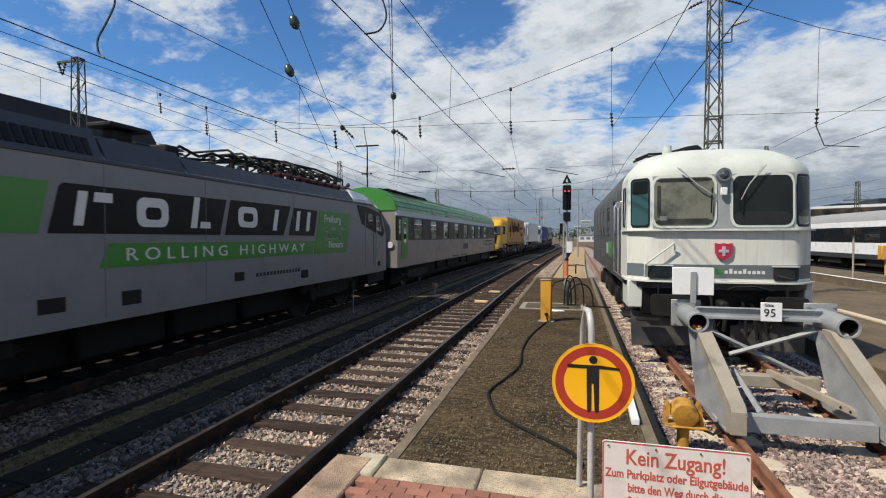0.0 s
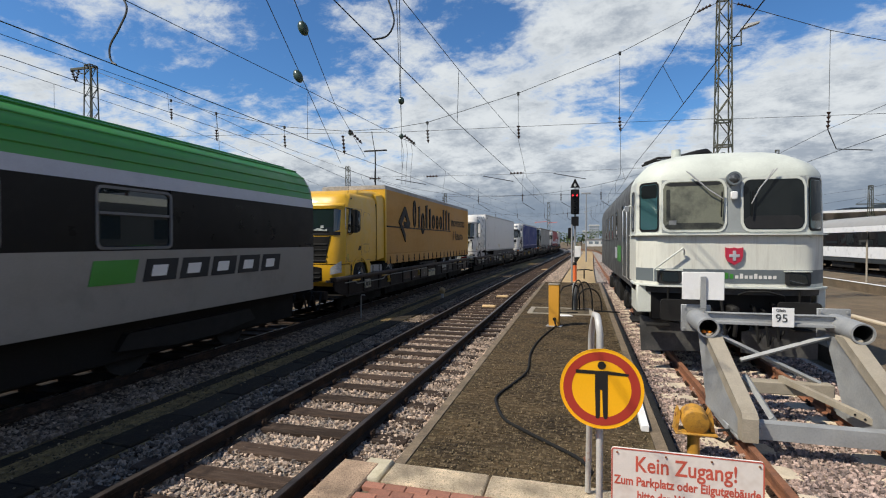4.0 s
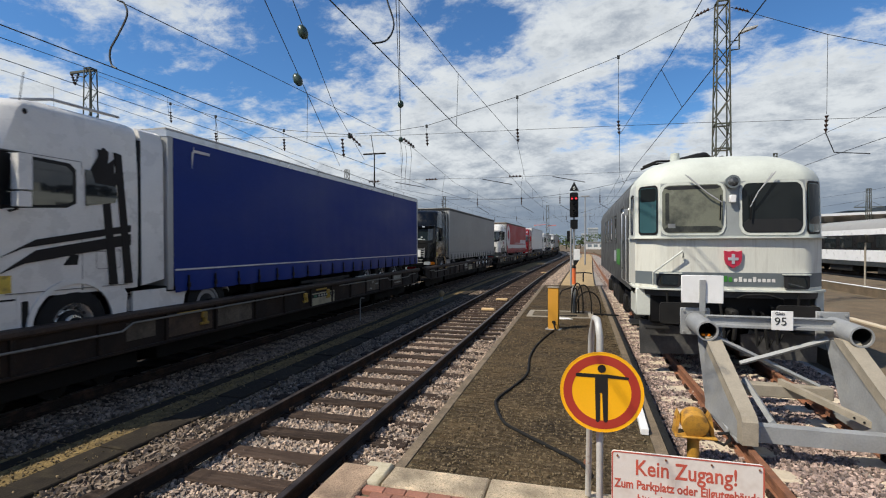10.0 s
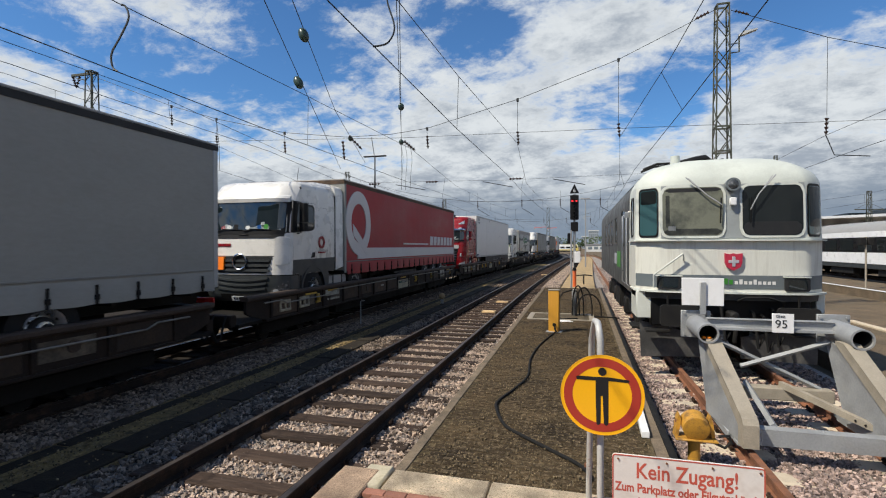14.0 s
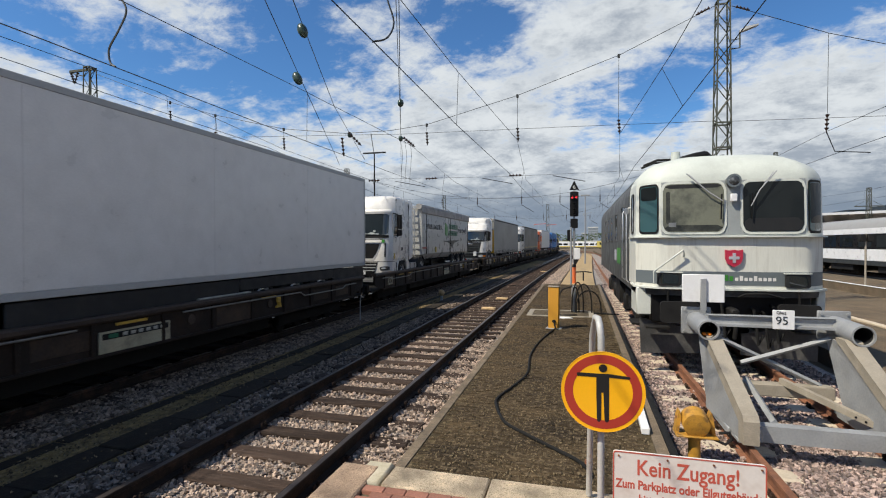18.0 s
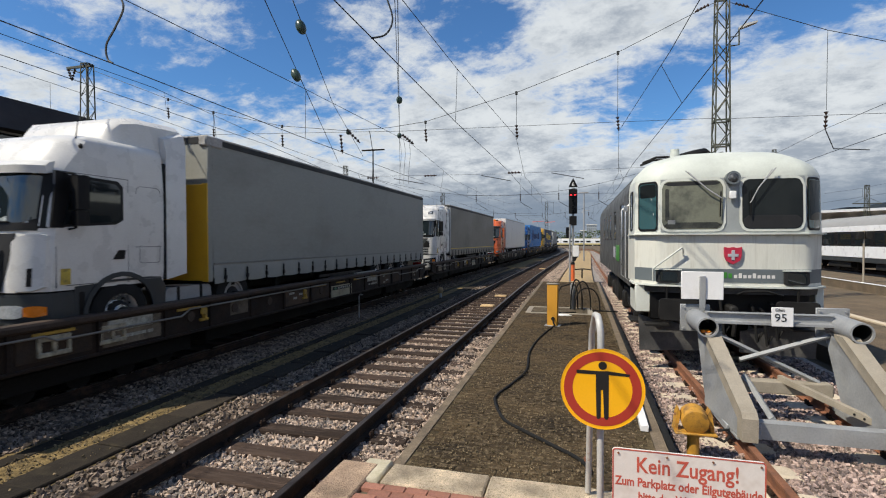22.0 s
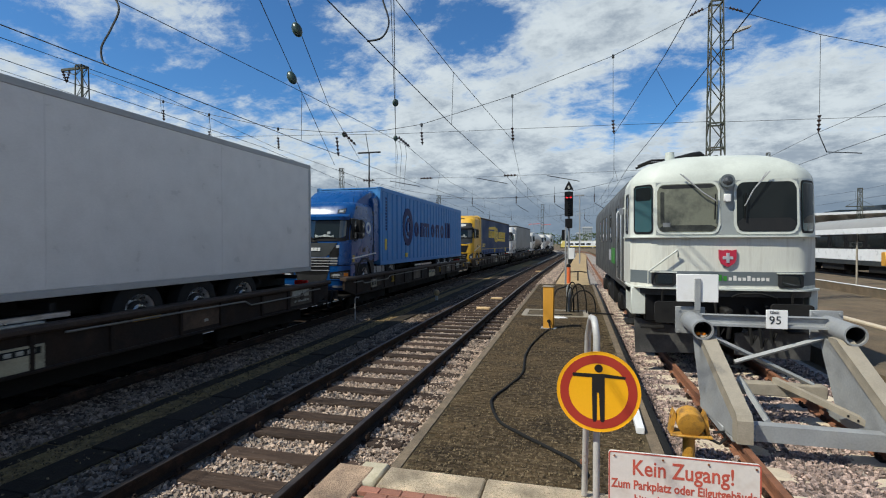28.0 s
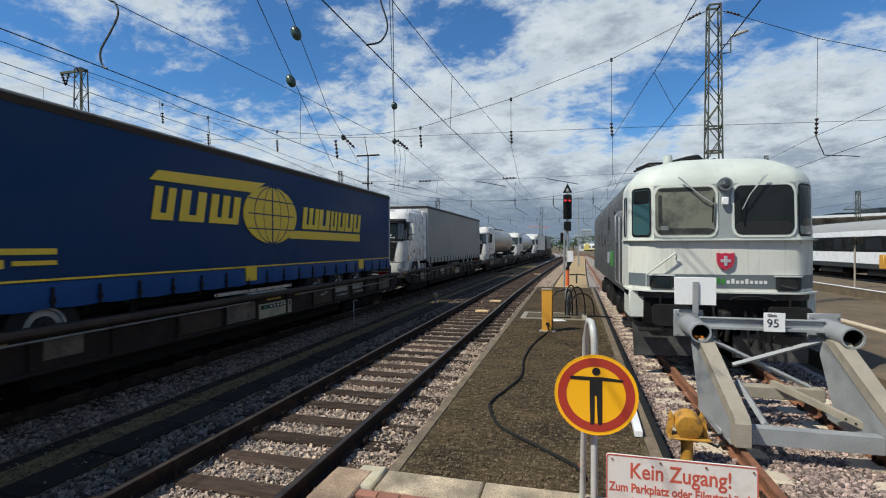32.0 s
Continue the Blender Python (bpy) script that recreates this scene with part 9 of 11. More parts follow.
def wagon_base():
    L = WAGON_L
    made = []
    for s in (1, -1):
        poly = [(0.35, 1.12), (L - 0.35, 1.12), (L - 0.35, 0.80), (L - 0.6, 0.70), (L - 1.0, 0.60), (1.0, 0.60), (0.6, 0.70), (0.35, 0.80)]
        made.append(("side_beam", Geo().prism(poly, 0, *sorted((s * 1.24, s * 1.31))).mesh("side_beam", P_WAGON, 0), (0, 0, 0)))
        made.append(("top_rail", Geo().prism([(1.18, 1.08), (1.36, 1.06), (1.385, 1.09), (1.385, 1.14), (1.36, 1.17), (1.18, 1.17)] if s > 0 else [(-1.18, 1.17), (-1.36, 1.17), (-1.385, 1.14), (-1.385, 1.09), (-1.36, 1.06), (-1.18, 1.08)], 1, 0.30, L - 0.30).mesh("top_rail", P_WAGON_RAIL, 30), (0, 0, 0)))
        made.append(("bottom_flange", Geo().box(*sorted((s * 1.16, s * 1.35)), 1.0, L - 1.0, 0.55, 0.60, 0.01).mesh("bottom_flange", P_WAGON, 30), (0, 0, 0)))
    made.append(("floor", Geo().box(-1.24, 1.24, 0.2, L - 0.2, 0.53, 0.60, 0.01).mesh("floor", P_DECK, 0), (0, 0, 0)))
    # added block that keeps the sunlit ground beyond from showing under the wagon
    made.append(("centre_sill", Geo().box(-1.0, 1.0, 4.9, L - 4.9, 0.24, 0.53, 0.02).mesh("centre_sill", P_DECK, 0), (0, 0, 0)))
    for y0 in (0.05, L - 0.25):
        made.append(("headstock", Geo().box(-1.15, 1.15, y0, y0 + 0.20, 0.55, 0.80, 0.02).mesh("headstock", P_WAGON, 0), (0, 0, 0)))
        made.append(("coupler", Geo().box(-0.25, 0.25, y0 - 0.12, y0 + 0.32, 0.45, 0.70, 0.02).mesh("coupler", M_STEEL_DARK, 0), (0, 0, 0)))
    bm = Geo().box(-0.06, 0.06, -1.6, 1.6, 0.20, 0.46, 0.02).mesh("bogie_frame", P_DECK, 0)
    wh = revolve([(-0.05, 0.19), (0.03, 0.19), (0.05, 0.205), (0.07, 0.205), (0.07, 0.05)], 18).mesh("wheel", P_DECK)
    for yb in (2.9, L - 2.9):
        for s in (1, -1):
            made.append(("bogie_frame", bm, (s * 0.95, yb, 0)))
        for dy in (-1.2, -0.4, 0.4, 1.2):
            for s in (1, -1):
                made.append(("wheel", wh, (s * 0.72, yb + dy, 0.205)))
    for k, x in enumerate((1.05, 0.75, -0.6)):
        made.append(("brake_hose", Geo().tube([(x, 0.05, 0.80), (x + 0.02, -0.05, 0.66), (x, -0.11, 0.36 + 0.08 * k), (x - 0.02, -0.2, 0.30), (x, -0.3, 0.42), (x, -0.42, 0.74)], 0.027, 6).mesh("brake_hose", M_RUBBER), (0, 0, 0)))
    for pts in ([(1.36, 0.9, 0.98), (1.36, 1.6, 0.98), (1.36, 1.75, 0.90), (1.36, 3.9, 0.90), (1.36, 4.1, 1.0), (1.36, 9.1, 1.02)], [(1.36, 11.0, 1.02), (1.36, 14.8, 1.0), (1.36, 15.0, 0.90), (1.36, 17.1, 0.90), (1.36, 17.3, 0.98), (1.36, 18.0, 0.98)]):
        made.append(("air_pipe", Geo().tube(pts, 0.017, 6).mesh("air_pipe", P_WAGON_PIPE), (0, 0, 0)))
    made.append(("name_plate", Geo().box(1.30, 1.33, 9.45, 10.75, 0.60, 0.92, 0.006).mesh("name_plate", P_WAGON_CREAM, 0), (0, 0, 0)))
    made.append(("name_strip", Geo().box(1.32, 1.334, 9.50, 10.70, 0.80, 0.89, 0.002).mesh("name_strip", M_BLACK, 0), (0, 0, 0)))
    bar = Geo().box(1.325, 1.337, -0.045, 0.045, 0.818, 0.872, 0.002).mesh("name_shape", P_WAGON_LABEL, 0)
    for k in range(6):
        made.append(("name_shape", bar, (0, 9.88 + 0.14 * k, 0)))
    made.append(("name_shape", Geo().box(1.325, 1.337, 9.60, 9.76, 0.815, 0.875, 0.002).mesh("name_shape", P_DARKGREEN, 0), (0, 0, 0)))
    return made


WAGON_PARTS = wagon_base()
WAGON_RIB = Geo().box(1.30, 1.35, -0.03, 0.03, 0.60, 1.08, 0.008).mesh("rib", P_WAGON, 0)
WAGON_PANELS = [Geo().box(1.305, 1.318, 0, w, z0, z1, 0.004).mesh("panel", P_WAGON_PANEL, 0) for w, z0, z1 in ((1.0, 0.66, 1.04), (0.8, 0.70, 0.98), (1.05, 0.64, 1.02), (0.55, 0.72, 1.0), (0.4, 0.76, 0.95))]
WAGON_PANELS_PALE = [Geo().box(1.305, 1.318, 0, w, z0, z1, 0.004).mesh("panel", P_WAGON_PALE, 0) for w, z0, z1 in ((1.0, 0.66, 1.04), (0.8, 0.70, 0.98), (1.05, 0.64, 1.02), (0.55, 0.72, 1.0), (0.4, 0.76, 0.95))]
WAGON_BAR = Geo().box(1.32, 1.345, -0.28, 0.28, 0.985, 1.03, 0.008).mesh("marking", P_WAGON_MARK, 0)
WAGON_HOOK = Geo().box(1.31, 1.37, -0.07, 0.07, 0.86, 0.98, 0.02).box(1.31, 1.40, -0.03, 0.03, 0.78, 0.88, 0.015).box(1.31, 1.37, -0.10, 0.10, 0.74, 0.79, 0.012).mesh("tie_down", P_WAGON_MARK, 0)
WAGON_HOLE = Geo().cyl((1.305, 0, 0.86), (1.335, 0, 0.86), 0.10, 0.09, 14).mesh("socket_ring", P_WAGON_RAIL, 30)
WAGON_LABEL = Geo().box(1.318, 1.324, -0.40, 0.40, 0.86, 1.03, 0.002).mesh("label_plate", P_WAGON_LABEL, 0)
WAGON_CODE = [Geo().box(1.322, 1.327, -w / 2, w / 2, 0.0, 0.05, 0.001).mesh("code_bar", P_WAGON_LABEL, 0) for w in (0.10, 0.16, 0.24)]
WAGON_TIE = Geo().box(1.30, 1.36, -0.22, 0.22, 0.70, 0.76, 0.01).box(1.30, 1.35, -0.22, 0.22, 0.90, 0.97, 0.01).box(1.30, 1.35, -0.22, -0.17, 0.75, 0.91, 0.006).box(1.30, 1.35, -0.03, 0.03, 0.75, 0.91, 0.006).box(1.30, 1.35, 0.17, 0.22, 0.75, 0.91, 0.006).mesh("tie_plate", P_TIE, 0)
WAGON_PALE = Geo().box(1.19, 1.30, 0, 1.5, 1.168, 1.20, 0.01).mesh("edge_strip", P_WAGON_LABEL, 0)


def wagon(u):
    ob = moving("flat_wagon", "grimy brown low-floor railway wagon carrying a lorry", "railway wagon", u, "wagons of the train")
    rnd = random.Random(int(u * 10))

    def put(name, me, y, z=0.0, x=0.0):
        p = part(name, me, None, ob)
        p.location = (x, y, z)
    for name, me, loc in WAGON_PARTS:
        p = part(name, me, None, ob)
        p.location = loc
    n, step = 14, (WAGON_L - 2.4) / 14
    for k in range(n + 1):
        put("rib", WAGON_RIB, 1.2 + k * step + (rnd.uniform(-0.1, 0.1) if 0 < k < n else 0))
    for k in range(n):
        y = 1.2 + k * step
        c = rnd.random() if not 8.3 < y < 10.8 else 0.9
        if c < 0.72:
            i = rnd.choice((0, 0, 1, 2, 3))
            put("panel", (WAGON_PANELS_PALE if rnd.random() < 0.3 else WAGON_PANELS)[i], y + 0.07 + rnd.uniform(0, (1.02 - (1.0, 0.8, 1.05, 0.55)[i]) if i != 2 else 0.02))
            if c < 0.12:
                put("label_plate", WAGON_LABEL, y + 0.55)
                for j in range(4):
                    put("code_bar", WAGON_CODE[j % 3], y + 0.3 + 0.2 * j, 0.74)
            elif c < 0.30:
                for j in range(rnd.randint(1, 3)):
                    put("code_bar", WAGON_CODE[rnd.randint(0, 2)], y + rnd.uniform(0.2, 0.9), rnd.uniform(0.70, 0.92))
        if rnd.random() < 0.3:
            put("marking", WAGON_BAR, y + 0.55)
        if rnd.random() < 0.10:
            put("tie_down", WAGON_HOOK, y + 0.9)
        if rnd.random() < 0.12:
            put("socket_ring", WAGON_HOLE, y + 0.6)
    for y in (1.75, 2.6):
        if rnd.random() < 0.6:
            put("tie_plate", WAGON_TIE, y)
    if rnd.random() < 0.6:
        put("edge_strip", WAGON_PALE, rnd.uniform(8, 14))


for i in range(17):
    wagon(45.85 + 19.27 * i)

FRONT = -0.2  # the cab's face stands ahead of its side

# ochre lorry and its printed trailer
cab_lorry(46.9 + FRONT, "bright yellow lorry tractor with a black grille", P_YELLOW, 3.75, 3.28, 2.47, style="plain", spoiler=0.25, gap=3.45)
t = curtain_trailer(50.15, "ochre tarpaulin trailer with large black company lettering shapes", P_TARP_TAN, 14.1, 4.25, P_ROOFSHEET, front_mat=P_YELLOW, post=P_YELLOW, seam=P_TARP_TAN)
stroke(t, "emblem_line", oblong(0.16, 9.5, 2.75, 2.80), P_PRINT_BLACK)
stroke(t, "emblem", [(1.36, 2.99), (2.02, 3.62), (2.16, 3.62), (2.70, 2.95), (2.62, 2.80), (1.95, 2.80), (1.95, 3.02), (2.32, 3.02), (2.08, 3.28), (1.70, 2.92), (2.12, 2.50), (2.12, 2.20)], P_PRINT_BLACK, label="black angular company emblem")
for y0, y1, z0, z1 in ((3.1, 3.5, 2.82, 3.98), (3.85, 4.05, 2.82, 3.78), (4.25, 4.7, 2.55, 3.50), (4.95, 5.15, 2.82, 3.90), (5.5, 5.7, 2.82, 3.78), (5.95, 6.4, 2.82, 3.50), (6.65, 7.05, 2.82, 3.50), (7.3, 7.7, 2.82, 3.50), (7.95, 8.15, 2.82, 3.88), (8.5, 8.7, 2.82, 3.88), (9.05, 9.25, 2.82, 3.78)):
    yc, zc, hw, hh = (y0 + y1) / 2, (z0 + z1) / 2, (y1 - y0) / 2, (z1 - z0) / 2
    turn = [6.2831853 * i / 36 for i in range(36)]
    if hw > 0.15:
        o = [(yc + hw * 1.05 * math.cos(a), zc + hh * math.sin(a)) for a in turn]
        q = [(yc + hw * 0.12 + hw * 0.42 * math.cos(a), zc + hh * 0.82 * math.sin(a)) for a in turn]
        part("name_shape", ring_frame(Geo(), o, q, 0, 1.25, 1.306), P_PRINT_BLACK, t, smooth=0)
    else:
        stroke(t, "name_shape", [(y0 - 0.05, z0), (y1 + 0.05, z0), (y1 + 0.05, z0 + 0.03), (y1, z0 + 0.05), (y1, z1), (y0 - 0.04, z1 - 0.05), (y0, z1 - 0.09), (y0, z0 + 0.05), (y0 - 0.05, z0 + 0.03)], P_PRINT_BLACK)
side_text(t, "movimenta", 11.25, 3.28, 0.74, P_PRINT_BLACK)
side_text(t, "il futuro", 11.15, 2.52, 0.76, P_PRINT_BLACK)

# white lorry with a white box
cab_lorry(66.1 + FRONT, "white lorry tractor with blank plate on its black grille", P_WHITE, 4.0, 3.52, 2.47, 0.76, style="man", plate="white", bar_mat=P_SILVER, spoiler=0.10, roof_slope=0.28, extra="top_window", mirror=P_WHITE, gap=3.3)
t = box_trailer(69.2, "long plain white insulated box trailer", P_BOX_WHITE, 13.85, 4.2, panels=True)
side_text(t, "FRC", 0.45, 3.92, 0.22, P_PRINT_GREY)
stroke(t, "warning_sticker", oblong(5.35, 5.62, 1.72, 1.98), P_STICKER, 1.279)

# white lorry with dark stripes and a blue curtain trailer
ob, cab, fr = cab_lorry(86.5 + FRONT, "white high-roof lorry tractor with dark grey side stripes", P_WHITE, 4.12, 3.42, 2.68, 0.78, style="scania", plate="orange", extra="lamps skirt dark_pillar", bar_mat=P_WHITE, visor=P_DARKGREY, cap=0.10, roof_slope=0.2, mirror=P_WHITE, gap=2.95)
for z, w in ((2.18, 0.11), (1.98, 0.17)):
    stroke(cab, "side_stripe", [(0.42, z - 0.12), (0.70, z), (2.25, z + 0.24), (2.25, z + 0.24 + w), (0.85, z + w)], P_PRINT_BLACK, 1.252)
for y in (1.72, 1.98):
    stroke(cab, "side_stripe", [(y, 3.62), (y + 0.11, 3.60), (y + 0.30, 1.62), (y + 0.17, 1.62)], P_PRINT_BLACK, 1.254)
stroke(cab, "bunk_window", [(1.52, 2.78), (1.98, 2.86), (2.02, 2.95), (1.96, 3.22), (1.52, 3.30)], P_GLASS_DARK, 1.255, label="dark bunk window")
for k, (y0, w) in enumerate(((0.62, 0.34), (1.02, 0.42), (1.50, 0.40))):
    stroke(cab, "slogan_bar", oblong(y0, y0 + w, 3.60 - 0.03 * k, 3.66 - 0.03 * k, 0.02), P_PRINT_BLACK, 1.215)
stroke(cab, "splash", [(1.60, 3.30), (1.80, 3.66), (1.88, 3.60), (1.86, 3.42), (1.98, 3.52), (1.96, 3.30), (2.14, 3.34), (1.98, 3.10), (1.66, 3.12)], P_PRINT_BLACK, 1.256, label="black splash print")
t = curtain_trailer(89.25, "bright blue curtain-sided trailer with a pale seam", P_TARP_BLUE, 13.75, 4.2, P_ALU, seam=P_TARP_PALE)
stroke(t, "corner_mark", [(0.55, 3.9), (1.0, 3.9), (1.0, 3.95), (0.6, 3.95), (0.6, 4.0), (0.55, 3.6)], P_TARP_PALE, 1.285)

# black lorry with a grey trailer
cab_lorry(105.85 + FRONT, "glossy black lorry tractor with chrome grille bars", P_BLACK, 3.95, 3.11, 2.37, 0.92, style="scania_old", bar_mat=P_SILVER, plate="low", spoiler=0.08, roof_slope=0.25, cap=0.12, gap=2.75)
curtain_trailer(108.4, "grey curtain-sided trailer with a dark roof rail", P_TARP_GREY2, 14.1, 4.2, seam=None)

# white lorry with a red and white trailer
ob, cab, fr = cab_lorry(125.0 + FRONT, "white lorry tractor with dark grey lower body", P_WHITE, 3.92, 3.40, 2.60, 0.86, style="star", lower=P_SLATE, fender=P_SLATE, bar_mat=P_SLATE, plate="orange", spoiler=0.14, roof_slope=0.5, extra="dark_pillar", gap=3.10)
side_ring(cab, 1.75, 2.35, 0.17, 0.10, P_RED, 1.262, 20, label="red ring emblem")
stroke(cab, "name_shape", oblong(1.58, 1.95, 2.05, 2.10), P_RED, 1.262)
t = curtain_trailer(127.9, "red curtain-sided trailer with a white ring and band", P_TARP_RED, 13.75, 4.25, P_WAGON_PANEL, skirt=P_TARP_RED, post=P_TARP_GREY, front_mat=P_TARP_GREY)
stroke(t, "white_band", oblong(0.9, 13.5, 1.84, 2.20), P_TARP_PALE, 1.288)
side_ring(t, 0.98, 2.98, 1.02, 0.62, P_TARP_PALE, 1.290, 30, 0.9, "large pale ring emblem")
stroke(t, "emblem_tail", [(0.55, 2.95), (1.2, 2.5), (1.75, 2.0), (1.5, 2.0), (0.55, 2.6)], P_TARP_PALE, 1.292)
for k in range(7):
    stroke(t, "name_shape", oblong(8.9 + 0.62 * k, 9.35 + 0.62 * k, 2.30, 2.72, 0.08), P_TARP_PALE, 1.290)
stroke(t, "name_shape", oblong(5.2, 8.6, 2.32, 2.38), P_TARP_PALE, 1.290)

# red lorry with a white refrigerated box
ob, cab, fr = cab_lorry(144.42 + FRONT, "dark red lorry tractor with chrome grille bars", P_RED, 4.14, 3.27, 2.62, 0.86, style="daf", bar_mat=P_CHROME, extra="horns skirt", visor=P_CHROME, mirror=P_RED, cap=0.06, roof_slope=0.38, gap=3.06)
stroke(cab, "side_stripe", oblong(0.38, 2.2, 1.74, 1.785), P_PLATE, 1.252)
stroke(cab, "name_plate", oblong(1.40, 1.60, 2.66, 3.22), P_PLATE, 1.254)
for k in range(3):
    stroke(cab, "name_shape", oblong(1.45, 1.55, 2.74 + 0.15 * k, 2.84 + 0.15 * k), M_BLACK, 1.257)
stroke(cab, "bunk_panel", rounded(1.70, 2.10, 2.66, 3.12, 0.06, 3), P_RED, 1.252)
t = box_trailer(147.3, "white insulated box trailer with small code letters", P_BOX_WHITE, 13.8, 4.35, panels=True)
side_text(t, "FRC", 0.62, 4.10, 0.24, P_PRINT_GREY)
side_text(t, "01/2030", 0.62, 3.88, 0.14, P_PRINT_GREY)
stroke(t, "maker_plate", oblong(0.05, 0.65, 1.62, 1.72), P_CONT_DARK, 1.286)

# white lorry with a tipping trailer
cab_lorry(163.6 + FRONT, "white lorry tractor with a letter plate on its grille", P_WHITE, 4.08, 3.42, 2.5, 0.76, style="man", plate="A", bar_mat=P_SILVER, extra="green", roof_slope=0.2, gap=2.75)
t = moving("tipper_trailer", "white smooth-sided tipping trailer with a rolled tarpaulin", "semitrailer", 167.3, "trailers on the train")
trailer_frame(t, 9.7, 1.5, (5.9, 7.2, 8.5))
g = Geo().loft([[(-1.25, y0, 1.75), (-1.27, y1, 3.85), (1.27, y1, 3.85), (1.25, y0, 1.75), (1.05, y0, 1.5), (-1.05, y0, 1.5)] for y0, y1 in ((0.1, 0.0), (9.7, 9.75))])
part("tipping_body", g, P_TIPPER, t, smooth=0)
for s in (1, -1):
    part("top_rail", Geo().box(*sorted((s * 1.24, s * 1.31)), -0.02, 9.78, 3.70, 3.84, 0.02), P_ALU, t)
    for y in (0.72, 5.1, 9.55):
        part("body_rib", Geo().box(*sorted((s * 1.24, s * 1.285)), y, y + 0.05, 1.72, 3.62, 0.01), P_DARKGREY, t)
    part("tarpaulin_edge", Geo().box(*sorted((s * 1.22, s * 1.325)), -0.05, 9.8, 3.60, 3.90, 0.03), P_ROOFSHEET, t, "pale folded edge of the tarpaulin")
part("rolled_tarpaulin", Geo().loft([[(1.16 + 0.16 * math.cos(a), y, 3.90 + 0.13 * math.sin(a)) for a in [k * 0.785 for k in range(8)]] for y in (-0.1, 2, 5, 8, 9.85)]), P_ROOFSHEET, t)
for y in [0.35 + 0.9 * k for k in range(10)]:
    part("hoop", Geo().tube([(-1.2, y, 3.86), (-0.6, y, 4.0), (0.6, y, 4.0), (1.2, y, 3.86)], 0.02, 5), P_ALU, t)
g = Geo()
for x in (0.35, 0.95):
    g.tube([(x, -0.12, 1.6), (x, -0.12, 3.9)], 0.025, 6)
for k in range(8):
    g.tube([(0.35, -0.12, 1.75 + 0.28 * k), (0.95, -0.12, 1.75 + 0.28 * k)], 0.02, 5)
part("ladder", g, P_ALU, t)
side_text(t, "YOUR LOGISTICS ...", 2.22, 3.02, 0.335, P_SLATE, 1.275)
side_text(t, "...YOUR CHOICE", 7.9, 2.95, 0.34, P_SLATE, 1.275)
stroke(t, "leaf_emblem", [(4.05, 2.72), (4.3, 2.62), (4.55, 2.66), (4.62, 3.0), (4.45, 3.22), (4.1, 3.30), (4.02, 3.0)], P_GREEN, 1.272, label="green leaf emblem")
for row, (y0, z0, n) in enumerate(((4.8, 3.02, 5), (4.75, 2.66, 5))):
    for k in range(n):
        y = y0 + 0.41 * k
        part("name_shape", ring_frame(Geo(), oblong(y, y + 0.36, z0, z0 + 0.26, 0.06), oblong(y + 0.13, y + 0.26, z0 + 0.09, z0 + 0.17, 0.02), 0, 1.23, 1.278), P_DARKGREEN, t, smooth=0)
stroke(t, "swoosh", [(3.6, 2.36), (7.4, 2.42), (5.9, 2.24), (5.6, 1.98), (5.25, 2.24)], P_SLATE, 1.272)
stroke(t, "maker_plate", oblong(0.15, 0.75, 1.98, 2.06), P_RED, 1.272)
stroke(t, "warning_sticker", oblong(2.2, 2.4, 1.80, 2.05), P_STICKER, 1.272)

# white lorry with a grey trailer and yellow front
cab_lorry(182.43 + FRONT, "white lorry tractor with a tall roof spoiler and dark grille", P_WHITE, 3.76, 3.2, 2.42, 0.92, style="scania_old", lower=P_SLATE, panel_mat=P_DARKGREY, plate="low", bar_mat=P_SLATE, spoiler=0.50, fender=P_SLATE, extra="dark_pillar high_box", roof_slope=0.55, cap=0.08, gap=2.72)
t = curtain_trailer(185.4, "grey curtain-sided trailer with a yellow lower front", P_TARP_GREY, 13.7, 4.2, post=P_TARP_GREY, front_mat=P_TARP_GREY)
part("front_panel", Geo().box(-1.24, 1.24, -0.03, -0.004, 1.46, 3.30, 0.01), P_YELLOW, t, "yellow lower front panel")
for s in (1, -1):
    part("post_cover", Geo().box(*sorted((s * 1.15, s * 1.282)), -0.028, 0.004, 1.44, 3.32, 0.01), P_YELLOW, t, "yellow corner post")
    part("canvas_corner", Geo().box(*sorted((s * 1.10, s * 1.290)), -0.05, 0.42, 4.02, 4.23, 0.03), P_ROOFSHEET, t, "pale canvas folded over the roof corner")

cab_lorry(201.3 + FRONT, "white modern lorry tractor with a silver-barred grille", P_WHITE, 3.97, 3.30, 2.47, 0.74, style="scania", panel_mat=P_SLATE, bar_mat=P_FRONT, spoiler=0.2, fender=P_WHITE, extra="dark_pillar", roof_slope=0.35, gap=2.90)
curtain_trailer(204.0, "dark grey curtain-sided trailer with a yellow seam", P_TARP_DARK, 13.75, 4.2, seam=P_LKW_YELLOW)

cab_lorry(220.7 + FRONT, "metallic orange lorry tractor with an amber beacon bar", P_ORANGE, 4.02, 3.42, 2.5, 0.85, style="man", bar_mat=P_SILVER, extra="beacon top_window", visor=P_DARKGREY, cap=0.09, roof_slope=0.3, mirror=P_ORANGE, gap=2.8)
box_trailer(223.3, "white refrigerated box trailer", P_BOX_WHITE, 13.65, 4.3)

